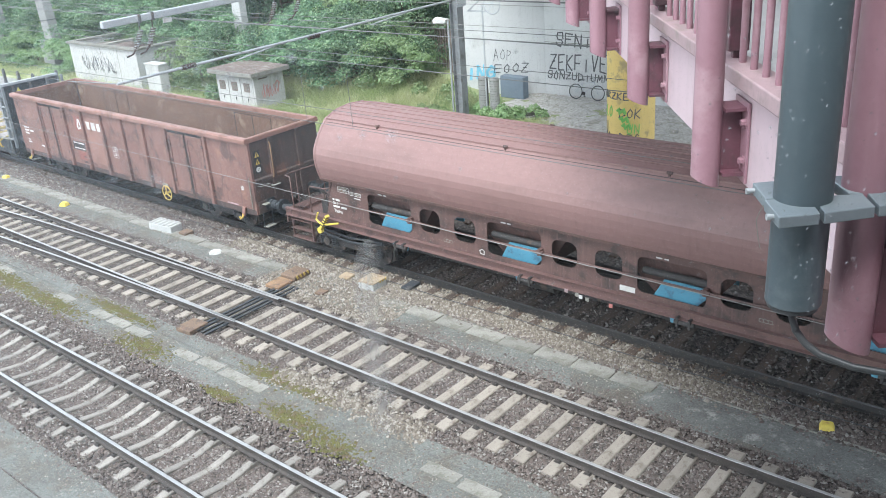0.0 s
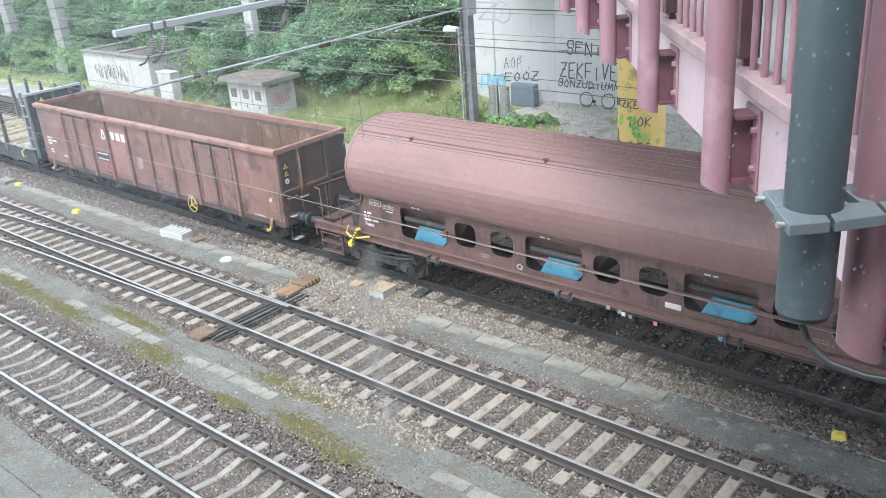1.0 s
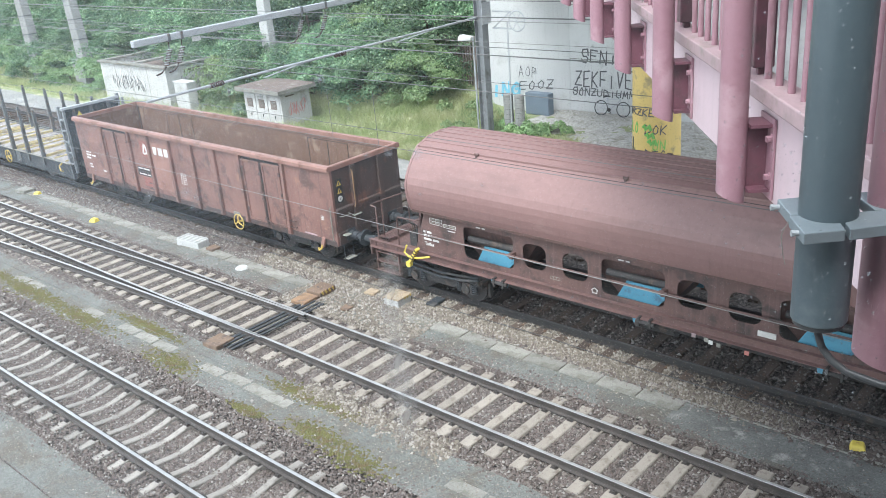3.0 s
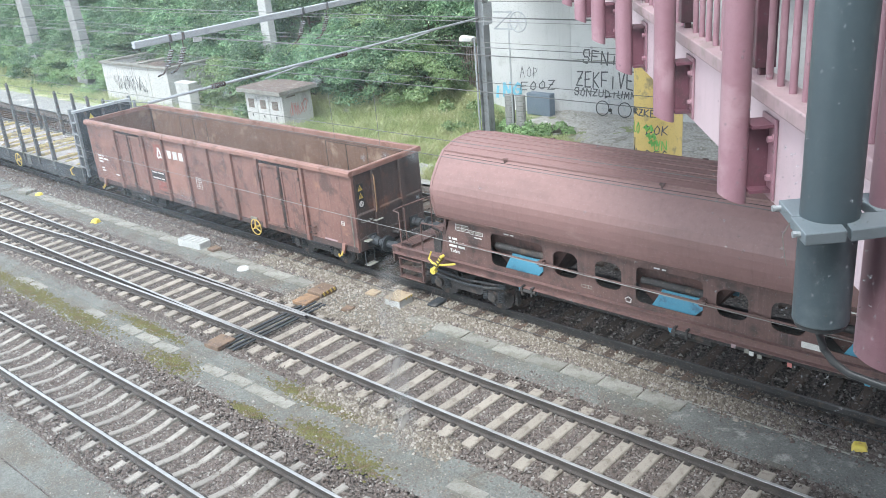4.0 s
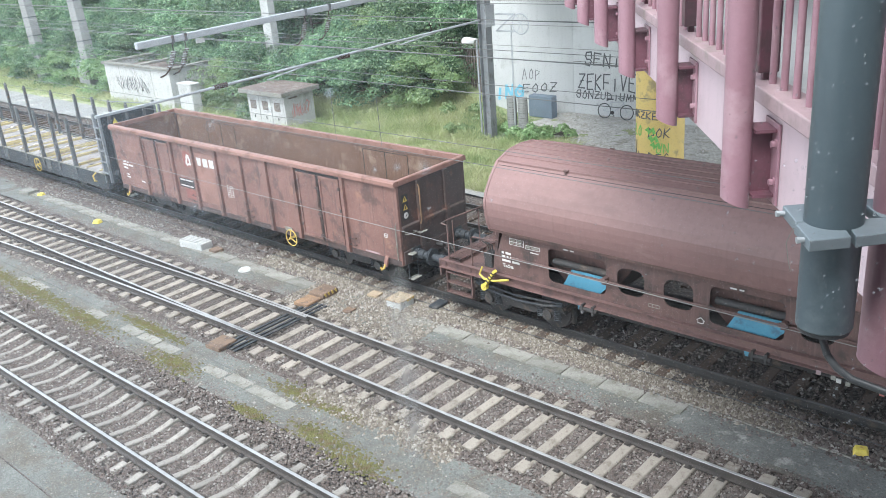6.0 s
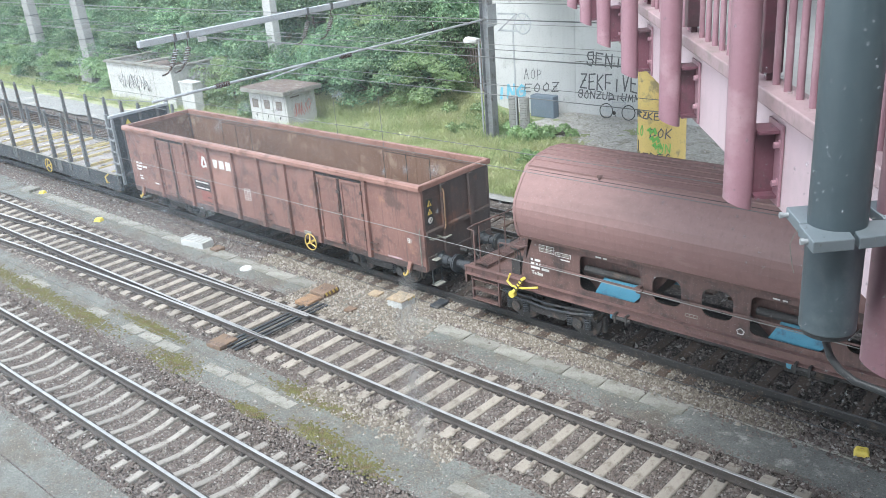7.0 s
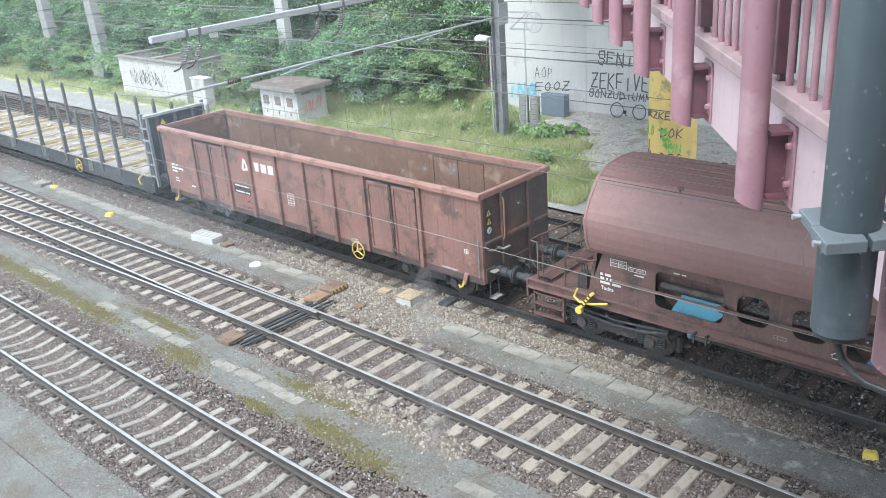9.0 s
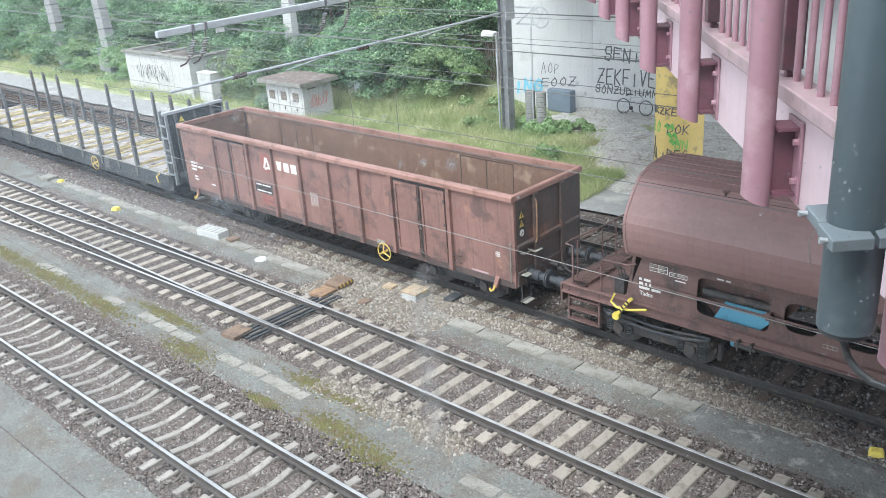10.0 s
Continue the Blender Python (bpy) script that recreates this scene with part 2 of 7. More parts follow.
M_SHINE = mat("polished_rail_head", (0.46, 0.46, 0.45), (0.36, 0.36, 0.35), 0.4, 0.6, 2, 50, 0.02)
M_RAILTOP_DULL = mat("dull_rail_head", (0.12, 0.115, 0.112), (0.07, 0.068, 0.067), 0.4, 0.6, 2, 40, 0.05)
# darker rail sides for the train's track and the far one
M_RAIL_D = mat("dark_rail_side", (0.036, 0.033, 0.032), (0.022, 0.021, 0.021), 0.6, 0.1, 3, 40, 0.2, (0.07, 0.052, 0.042), 0.25, 5)
M_RUSTBOX = mat("rusty_brown_steel_cover", (0.185, 0.125, 0.085), (0.12, 0.08, 0.056), 0.75, 0, 2, 20, 0.2, (0.08, 0.06, 0.05), 0.35, 6)
M_TAN = mat("sun_bleached_tan_cover", (0.36, 0.285, 0.195), (0.27, 0.205, 0.135), 0.8, 0, 2, 20, 0.15, (0.22, 0.15, 0.09), 0.35, 6)
M_SCREED = mat("worn_pale_screed", (0.152, 0.154, 0.145), (0.095, 0.094, 0.087), 0.9, 0, 1.3, 24, 0.35, (0.255, 0.25, 0.23), 0.35, 2.2, chips=(0.085, 0.08, 0.072), chip_amount=0.7, chip_scale=3.0, pebbles=0.22, pebble_scale=45)
M_CONC_SLEEPER = mat("pale_concrete_sleeper", (0.30, 0.266, 0.226), (0.235, 0.207, 0.174), 0.85, 0, 2.5, 40, 0.3, (0.17, 0.142, 0.117), 0.42, 4, vary=0.14)
M_CONC_SLEEPER2 = mat("grey_concrete_sleeper", (0.285, 0.265, 0.238), (0.215, 0.198, 0.178), 0.85, 0, 2.5, 40, 0.3, (0.15, 0.132, 0.116), 0.36, 5, vary=0.14)
# oiled brown timber, its tone lowered further for shade under the wagons
M_WOOD_SLEEPER = mat("shade_toned_oiled_timber_sleeper", (0.082, 0.056, 0.042), (0.045, 0.034, 0.028), 0.85, 0, 2, 30, 0.4, (0.14, 0.08, 0.048), 0.2, 4, vary=0.25)
M_GROUND = mat("grey_gravelly_ground", (0.19, 0.18, 0.168), (0.135, 0.126, 0.115), 0.95, 0, 0.5, 22, 0.6, (0.24, 0.235, 0.22), 0.35, 1.2, bump_dist=0.03, pebbles=0.35, pebble_scale=28)
M_BALLAST_BED = mat("dark_brown_ballast_bed", (0.10, 0.083, 0.073), (0.058, 0.049, 0.044), 0.95, 0, 1.2, 26, 0.9, (0.15, 0.132, 0.12), 0.3, 14, bump_dist=0.04, pebbles=0.6, pebble_scale=22)
M_ASPHALT = mat("old_grey_gritty_path", (0.158, 0.163, 0.152), (0.10, 0.099, 0.09), 0.9, 0, 0.8, 28, 0.4, (0.108, 0.097, 0.08), 0.6, 0.9,
                chips=(0.22, 0.215, 0.20), chip_amount=0.45, chip_scale=5.0, pebbles=0.28, pebble_scale=42)
M_SLAB = mat("pale_concrete_duct_slab", (0.24, 0.232, 0.205), (0.175, 0.168, 0.148), 0.9, 0, 1.5, 30, 0.25, (0.15, 0.142, 0.118), 0.45, 3, vary=0.16, pebbles=0.15, pebble_scale=50)
M_CONC = mat("smooth_grey_concrete", (0.52, 0.525, 0.52), (0.45, 0.455, 0.45), 0.85, 0, 0.35, 14, 0.08, (0.40, 0.40, 0.39), 0.2, 0.8,
             streak=(0.38, 0.38, 0.37), streak_amount=0.5)
M_RENDER = mat("white_rendered_wall", (0.455, 0.452, 0.435), (0.385, 0.38, 0.362), 0.85, 0, 0.7, 20, 0.1, (0.32, 0.314, 0.295), 0.35, 1.8,
               streak=(0.25, 0.243, 0.222), streak_amount=0.55)
M_ROOF = mat("brown_bitumen_roof", (0.165, 0.125, 0.108), (0.105, 0.083, 0.073), 0.85, 0, 1.2, 20, 0.2, (0.24, 0.215, 0.19), 0.35, 3)
M_GALV = mat("galvanised_steel", (0.43, 0.45, 0.465), (0.34, 0.355, 0.37), 0.5, 0.3, 1.5, 20, 0.05)
M_MASTGREY = mat("grey_concrete_mast", (0.27, 0.27, 0.26), (0.2, 0.2, 0.193), 0.85, 0, 1, 18, 0.15)
M_PURPLE = mat("purple_red_tube_paint", (0.30, 0.17, 0.203), (0.245, 0.132, 0.158), 0.4, 0, 1.2, 25, 0.03, (0.345, 0.22, 0.247), 0.4, 2.5, streak=(0.21, 0.115, 0.133), streak_amount=0.5)
M_PURPLE_DK = mat("deep_purple_bracket_paint", (0.15, 0.062, 0.082), (0.105, 0.043, 0.058), 0.45, 0, 2, 25, 0.05, (0.08, 0.045, 0.052), 0.45, 5)
M_RAIL_BASE = mat("dirty_pink_rail_paint", (0.40, 0.285, 0.30), (0.31, 0.22, 0.23), 0.6, 0, 1.2, 25, 0.05, (0.24, 0.19, 0.18), 0.5, 4)
M_PINK = mat("pale_pink_fascia_paint", (0.56, 0.44, 0.47), (0.51, 0.395, 0.425), 0.5, 0, 0.8, 20, 0.02, (0.47, 0.375, 0.395), 0.2, 2, streak=(0.40, 0.32, 0.33), streak_amount=0.35)
M_PIPE = mat("dark_slate_grey_pipe", (0.075, 0.10, 0.114), (0.06, 0.08, 0.092), 0.4, 0, 1.5, 20, 0.04, (0.10, 0.125, 0.137), 0.35, 5, streak=(0.12, 0.145, 0.155), streak_amount=0.4)
M_CLAMP = mat("grey_painted_clamp_plate", (0.21, 0.245, 0.265), (0.17, 0.20, 0.22), 0.5, 0.2, 3, 30, 0.05)
M_YPILLAR = mat("weathered_yellow_pillar_paint", (0.66, 0.49, 0.17), (0.58, 0.42, 0.14), 0.7, 0, 0.8, 14, 0.1, (0.33, 0.26, 0.13), 0.35, 2)
M_GRAF = mat("black_spray_paint", (0.06, 0.06, 0.065), (0.12, 0.12, 0.125), 0.6, 0, 4, 30, 0.0)
M_GRAFB = mat("light_blue_spray_paint", (0.16, 0.42, 0.56), (0.22, 0.48, 0.6), 0.6, 0, 4, 30, 0.0)
M_GRAFG = mat("green_spray_paint", (0.18, 0.45, 0.10), (0.22, 0.5, 0.12), 0.6, 0, 4, 30, 0.0)
M_GRAFR = mat("dull_red_spray_paint", (0.42, 0.16, 0.14), (0.5, 0.2, 0.18), 0.6, 0, 4, 30, 0.0)
M_RUBBER = mat("black_rubber_hose", (0.03, 0.032, 0.034), (0.045, 0.047, 0.05), 0.45, 0, 3, 20, 0.05)
M_WIRE = mat("dark_weathered_wire", (0.165, 0.165, 0.162), (0.12, 0.12, 0.12), 0.6, 0.3, 3, 20, 0.0)
M_CERAMIC = mat("brown_glazed_insulator", (0.045, 0.03, 0.026), (0.06, 0.04, 0.03), 0.25, 0, 3, 20, 0.0)
M_TIMBER = mat("worn_orange_brown_timber", (0.28, 0.175, 0.10), (0.19, 0.115, 0.068), 0.8, 0, 2, 20, 0.2, (0.13, 0.09, 0.065), 0.35, 6)
M_BARK = mat("brown_bark", (0.11, 0.085, 0.06), (0.07, 0.055, 0.04), 0.9, 0, 2, 20, 0.5)
M_STONE = island_mat("loose_ballast_stones", [(0.06, 0.05, 0.046), (0.135, 0.108, 0.095), (0.095, 0.074, 0.066), (0.18, 0.153, 0.138), (0.115, 0.098, 0.09), (0.29, 0.272, 0.25)])
# the wagons' shade is put into the colour of these stones
M_STONE_D = island_mat("shade_toned_ballast_stones", [(0.025, 0.022, 0.021), (0.06, 0.052, 0.048), (0.04, 0.035, 0.033), (0.085, 0.075, 0.068), (0.12, 0.108, 0.098)])
M_STONE_L = island_mat("pale_ballast_stones", [(0.085, 0.07, 0.055), (0.185, 0.158, 0.13), (0.125, 0.104, 0.082), (0.235, 0.208, 0.175), (0.32, 0.297, 0.262)])
M_RUBBLE = island_mat("pale_rubble", [(0.26, 0.25, 0.23), (0.42, 0.405, 0.375), (0.34, 0.325, 0.3), (0.5, 0.485, 0.455)])
M_MAST = mat("weathered_mast_steel", (0.25, 0.262, 0.272), (0.17, 0.18, 0.188), 0.6, 0.2, 1.2, 18, 0.08, (0.12, 0.115, 0.11), 0.35, 3, streak=(0.11, 0.11, 0.112), streak_amount=0.6)
# the patch multiplier paints shady gaps between leaf clumps into the colour
M_LEAF = island_mat("green_leaves", [(0.055, 0.112, 0.055), (0.185, 0.30, 0.145), (0.105, 0.20, 0.107), (0.24, 0.37, 0.18), (0.42, 0.55, 0.32)], 0.45, 0.3, (0.36, 0.44, 0.47), 0.65, 0.5, 0.28)
M_LEAF_L = island_mat("light_green_leaves", [(0.15, 0.24, 0.10), (0.29, 0.40, 0.175), (0.22, 0.335, 0.155), (0.43, 0.53, 0.29)], 0.5, 0.35, (0.6, 0.68, 0.66), 0.6, 0.5, 0.15)
M_GRASS = island_mat("long_grass", [(0.33, 0.36, 0.18), (0.53, 0.53, 0.30), (0.43, 0.46, 0.235), (0.72, 0.69, 0.49)], 0.75, 0.35, (0.66, 0.77, 0.62), 0.55)
M_MOSS = mat("olive_moss", (0.118, 0.113, 0.034), (0.062, 0.06, 0.021), 0.95, 0, 3, 40, 0.9, (0.1, 0.073, 0.035), 0.5, 5)
M_TURF = mat("green_turf", (0.265, 0.295, 0.15), (0.18, 0.21, 0.10), 0.95, 0, 0.6, 12, 0.5, (0.42, 0.39, 0.265), 0.45, 1.0, bump_dist=0.04)
M_BOLSTER = mat("faded_yellow_bolster_paint", (0.46, 0.38, 0.19), (0.36, 0.295, 0.145), 0.7, 0, 2, 18, 0.15, (0.26, 0.22, 0.16), 0.5, 4)
M_PALEWIRE = mat("pale_copper_wire", (0.25, 0.245, 0.235), (0.20, 0.195, 0.19), 0.55, 0.3, 3, 20, 0.0)
M_GRAVEL = mat("grey_trodden_gravel", (0.46, 0.445, 0.415), (0.33, 0.315, 0.288), 0.95, 0, 0.9, 30, 0.6, (0.26, 0.245, 0.2), 0.4, 1.4, bump_dist=0.03, pebbles=0.25, pebble_scale=16)
M_ROADGREY = mat("worn_grey_service_road", (0.26, 0.258, 0.25), (0.20, 0.198, 0.19), 0.9, 0, 0.6, 18, 0.2, (0.33, 0.32, 0.29), 0.3, 0.8, pebbles=0.12, pebble_scale=30)
M_DECK = mat("worn_pinkish_grey_deck", (0.31, 0.285, 0.275), (0.22, 0.2, 0.19), 0.85, 0, 1.4, 18, 0.2, (0.13, 0.115, 0.108), 0.4, 2.2, chips=(0.5, 0.48, 0.45), chip_amount=0.7, chip_scale=3)
M_PALEMAST = mat("pale_grey_concrete_mast", (0.42, 0.42, 0.405), (0.34, 0.34, 0.328), 0.85, 0, 1, 18, 0.12)
M_SOLE = mat("brown_sole_bar_paint", (0.155, 0.09, 0.081), (0.115, 0.066, 0.06), 0.5, 0, 0.8, 14, 0.1, (0.08, 0.05, 0.046), 0.35, 2.2)

# ---- plan: x along the rails, y across them away from the viewer ----
Y_A, Y_B, Y_C, Y_D = 16.72, 12.15, 7.375, 21.3     # centre lines of the four tracks
RAIL_Z = 0.17

# ---- ground ----


def sheet(name, x0, x1, y0, y1, z, material, label, kind="structure", n=(1, 1), rough=0.0, seed=0, category="", ragged=0.0):
    """A ground sheet with slight unevenness."""
    g = G()
    nx, ny = n
    v = []
    for i in range(nx + 1):
        for j in range(ny + 1):
            x, y = x0 + (x1 - x0) * i / nx, y0 + (y1 - y0) * j / ny
            if ragged and j in (0, ny):
                y += ragged * noise.noise((x * 0.8, y * 3, 7 + seed)) + ragged * 0.6 * noise.noise((x * 2.9, y * 3, 9 + seed))
            v.append((x, y, z + rough * noise.noise((x * 0.9 + seed, y * 0.9, seed))))
    f = [(i * (ny + 1) + j, (i + 1) * (ny + 1) + j, (i + 1) * (ny + 1) + j + 1, i * (ny + 1) + j + 1) for i in range(nx) for j in range(ny)]
    g.add(v, f)
    return flat(name, g, material, label, category or "ground", kind, smooth=True)


sheet("ground", -900, 900, -900, 900, -0.2, M_GROUND, "grey gravelly railway ground reaching to the horizon")
sheet("ballast_bed", -75, 14, 5.75, 9.25, -0.112, M_BALLAST_BED, "dark brown ballast under the near track", n=(120, 12), rough=0.02, seed=1)
sheet("ballast_bed", -75, 14, 10.35, 13.85, -0.075, M_BALLAST_BED, "dark brown ballast under the middle track", n=(120, 12), rough=0.03, seed=2)
sheet("ballast_bed", -75, 14, 14.75, 23.3, -0.075, M_BALLAST_BED, "dark ballast under the freight train's track", n=(140, 20), rough=0.03, seed=3)
sheet("path", -75, 14, -2, 5.82, 0.0, M_ASPHALT, "grey concrete surface beside the near track", n=(300, 12), rough=0.012, seed=4, ragged=0.05)
sheet("path", -75, 14, 9.15, 10.5, 0.0, M_ASPHALT, "worn grey concrete walkway between two tracks", n=(420, 6), rough=0.012, seed=5, ragged=0.05)
sheet("path", -75, 14, 13.6, 14.85, 0.0, M_ASPHALT, "stained grey concrete walkway beside the train", n=(420, 6), rough=0.012, seed=6, ragged=0.05)
sheet("path", -7.25, 14, 13.74, 14.7, 0.008, M_SCREED, "worn pale screed on the walkway beside the train", n=(140, 6), rough=0.008, seed=16, ragged=0.16)
sheet("road", -140, 14, 23.2, 25.3, 0.02, M_ROADGREY, "grey service road behind the tracks", n=(160, 4), rough=0.01, seed=7, ragged=0.15)
sheet("pavement", -24.5, 14, 30.3, 36.5, 0.02, M_GRAVEL, "pale gravelly hard standing under the bridge", n=(60, 14), rough=0.05, seed=8, ragged=0.5)
sheet("pavement", -20.5, 14, 25.2, 30.6, 0.015, M_GRAVEL, "pale gravelly hard standing under the bridge", n=(60, 14), rough=0.05, seed=9, ragged=0.3)


def ground_z(x, y):
    """The height of the grassy ground behind the tracks."""
    s = max(0.0, y - 28.5)
    k = min(1.0, max(0.0, (-26.0 - x) / 4.0))
    return 0.0 + k * (0.30 * s - 0.0012 * s * s)


def bank():
    """The grassy bank that climbs to the bushes."""
    g = G()
    nx, ny = 110, 24
    v = []
    for i in range(nx + 1):
        x = -150 + 131 * i / nx
        for j in range(ny + 1):
            y = 25.1 + 60 * (j / ny) ** 1.6
            v.append((x, y, ground_z(x, y) + 0.10 * noise.noise((x * 0.5, y * 0.5, 3)) * min(1, max(0, y - 27) * 0.5)))
    f = [(i * (ny + 1) + j, (i + 1) * (ny + 1) + j, (i + 1) * (ny + 1) + j + 1, i * (ny + 1) + j + 1) for i in range(nx) for j in range(ny)]
    g.add(v, f)
    flat("grass_bank", g, M_TURF, "green grassy bank rising behind the service road", "bank", "structure", smooth=True)


bank()


def stones(name, regions, size, material, label, seed):
    """Loose stones over rectangles (x0, x1, y0, y1, z, count)."""
    rng = np.random.RandomState(seed)
    base = np.array([(1, 0, 0), (-1, 0, 0), (0, 1, 0), (0, -1, 0), (0, 0, 1), (0.1, 0.1, -0.6)], float)
    tri = np.array([(0, 2, 4), (2, 1, 4), (1, 3, 4), (3, 0, 4)])
    V, F, o = [], [], 0
    for x0, x1, y0, y1, z, n in regions:
        # spread evenly, or thinning out to both sides where y1 is the middle and y0 negative
        yy = rng.uniform(y0, y1, n) if y0 > 0 else rng.normal(y1, -y0, n)
        c = np.c_[rng.uniform(x0, x1, n), yy, np.full(n, z) + rng.uniform(-0.3, 0.5, n) * size]
        s = size * rng.uniform(0.45, 1.25, (n, 1, 1)) * rng.uniform(0.6, 1.3, (n, 1, 3))
        a = rng.uniform(0, 6.28, n)
        b = base[None] + rng.uniform(-0.35, 0.35, (n, 6, 3))
        b = b * s
        r = np.stack([np.cos(a)[:, None] * b[:, :, 0] - np.sin(a)[:, None] * b[:, :, 1],
                      np.sin(a)[:, None] * b[:, :, 0] + np.cos(a)[:, None] * b[:, :, 1], b[:, :, 2]], 2)
        V.append((r[:, :5] + c[:, None]).reshape(-1, 3))
        F.append((tri[None] + (np.arange(n) * 5)[:, None, None] + o).reshape(-1, 3))
        o += n * 5
    V, F = np.concatenate(V), np.concatenate(F)
    me = bpy.data.meshes.new(name)
    me.vertices.add(len(V))
    me.vertices.foreach_set("co", V.ravel())
    me.loops.add(F.size)
    me.loops.foreach_set("vertex_index", F.ravel())
    me.polygons.add(len(F))
    me.polygons.foreach_set("loop_start", np.arange(len(F)) * 3)
    me.update(calc_edges=True)
    me.materials.append(material)
    return tagged(new(name, me), label, "ballast", "", "stuff")


# ---- tracks ----
RAIL_PROFILE = [(-0.07, 0.0), (0.07, 0.0), (0.07, 0.012), (0.012, 0.03), (0.012, 0.115), (0.036, 0.13), (0.036, 0.165), (0.03, 0.17),
                (-0.03, 0.17), (-0.036, 0.165), (-0.036, 0.13), (-0.012, 0.115), (-0.012, 0.03), (-0.07, 0.012)]


def rail_geometry(line, top=1):
    """A rail drawn along line, (x, y) points; its running surface takes the second material."""
    g = G()
    n = len(RAIL_PROFILE)
    v = []
    for k, (x, y) in enumerate(line):
        a, b = line[max(k - 1, 0)], line[min(k + 1, len(line) - 1)]
        d = Vector((b[0] - a[0], b[1] - a[1])).normalized()
        for p, z in RAIL_PROFILE:
            v.append((x - d.y * p, y + d.x * p, z))
    side, head = [], []
    for k in range(len(line) - 1):
        for i in range(n):
            q = (k * n + i, k * n + (i + 1) % n, (k + 1) * n + (i + 1) % n, (k + 1) * n + i)
            (head if i in (6, 7, 8) else side).append(q)
    o = len(g.v)
    g.add(v, side, 0)
    g.f += [tuple(i + o for i in q) for q in head]
    g.m += [top] * len(head)
    return g


def sleeper_mesh(name, length, width, material, dip=0.0):
    """A sleeper lying along y with chamfered top edges and, for concrete, a lower middle."""
    prof = [(-1, -dip * 0.2), (-0.66, 0.0), (-0.5, -dip * 0.12), (-0.25, -dip * 0.75), (0.25, -dip * 0.75), (0.5, -dip * 0.12), (0.66, 0.0), (1, -dip * 0.2)]
    if dip > 0.03:
        arc = [-0.5 + 0.1 * i for i in range(11)]
        prof[2:6] = [(u, -dip * 0.8 * math.cos(math.pi * u) ** 1.2 if abs(u) < 0.49 else 0.0) for u in arc]
    g = G()
    v = []
    for s, dz in prof:
        y = s * length / 2
        w = width / 2 * (1.0 if abs(s) > 0.5 else 0.86 if dip else 1.0)
        v += [(-w, y, -0.3), (-w, y, dz - 0.02), (-w + 0.022, y, dz), (w - 0.022, y, dz), (w, y, dz - 0.02), (w, y, -0.3)]
    f = [(k * 6 + i, k * 6 + i + 1, (k + 1) * 6 + i + 1, (k + 1) * 6 + i) for k in range(len(prof) - 1) for i in range(5)]
    f += [tuple(range(6)), tuple(range(len(v) - 6, len(v)))]
    g.add(v, f)
    return g.mesh(name, material)


def fastening_mesh(material):
    g = G()
    g.box(-0.07, 0.07, -0.16, 0.16, 0.0, 0.012)
    for s in (-1, 1):
        g.box(-0.05, 0.05, s * 0.115 - 0.035, s * 0.115 + 0.035, 0.012, 0.045)
        g.cyl((0, s * 0.115, 0.03), (0, s * 0.115, 0.075), 0.016, 6)
    return g.mesh("fastening", material)


ME_SLEEPER_B = sleeper_mesh("sleeper", 2.54, 0.27, M_CONC_SLEEPER, 0.012)
ME_SLEEPER_C = sleeper_mesh("sleeper", 2.5, 0.19, M_CONC_SLEEPER2, 0.1)
ME_SLEEPER_A = sleeper_mesh("sleeper", 2.6, 0.26, M_WOOD_SLEEPER, 0.0)
ME_FAST = fastening_mesh(M_RAIL)


def child(name, me, parent, m):
    ob = new(name, me)
    ob.parent = parent
    ob.matrix_basis = m
    return ob


def track(label, yc, x0, x1, phase, pitch, me, head, side=M_RAIL):
    t = thing("railway_track", label, "railway track", "railway tracks", "structure")
    xs = list(np.linspace(x0, x1, 12))
    for s in (-1, 1):
        part("rail", rail_geometry([(x, yc + s * 0.7525) for x in xs]), [side, head], t)
    rng = random.Random(int(yc * 100))
    k0, k1 = math.ceil((x0 - phase) / pitch), math.floor((x1 - phase) / pitch)
    for k in range(k0, k1 + 1):
        x = phase + k * pitch
        child("sleeper", me, t, pose(x + rng.uniform(-0.015, 0.015), yc + rng.uniform(-0.02, 0.02), rng.uniform(-0.008, 0.006), 0, 0, rng.uniform(-0.5, 0.5)))
        if -34 < x < 0:
            for s in (-1, 1):
                child("fastening", ME_FAST, t, pose(x, yc + s * 0.7525, 0.002))
    return t


track("near railway track with polished rails on dished concrete sleepers", Y_C, -62, 6, -16.714, 0.621, ME_SLEEPER_C, M_SHINE)
track_b = track("middle railway track with polished rails on pale concrete sleepers", Y_B, -70, 8, -10.065, 0.641, ME_SLEEPER_B, M_SHINE)
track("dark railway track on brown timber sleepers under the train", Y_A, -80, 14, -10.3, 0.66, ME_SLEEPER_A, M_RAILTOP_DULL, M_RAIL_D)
track("far railway track with dull rails behind the train", Y_D, -80, 14, -10.0, 0.66, ME_SLEEPER_A, M_RAILTOP_DULL, M_RAIL_D)


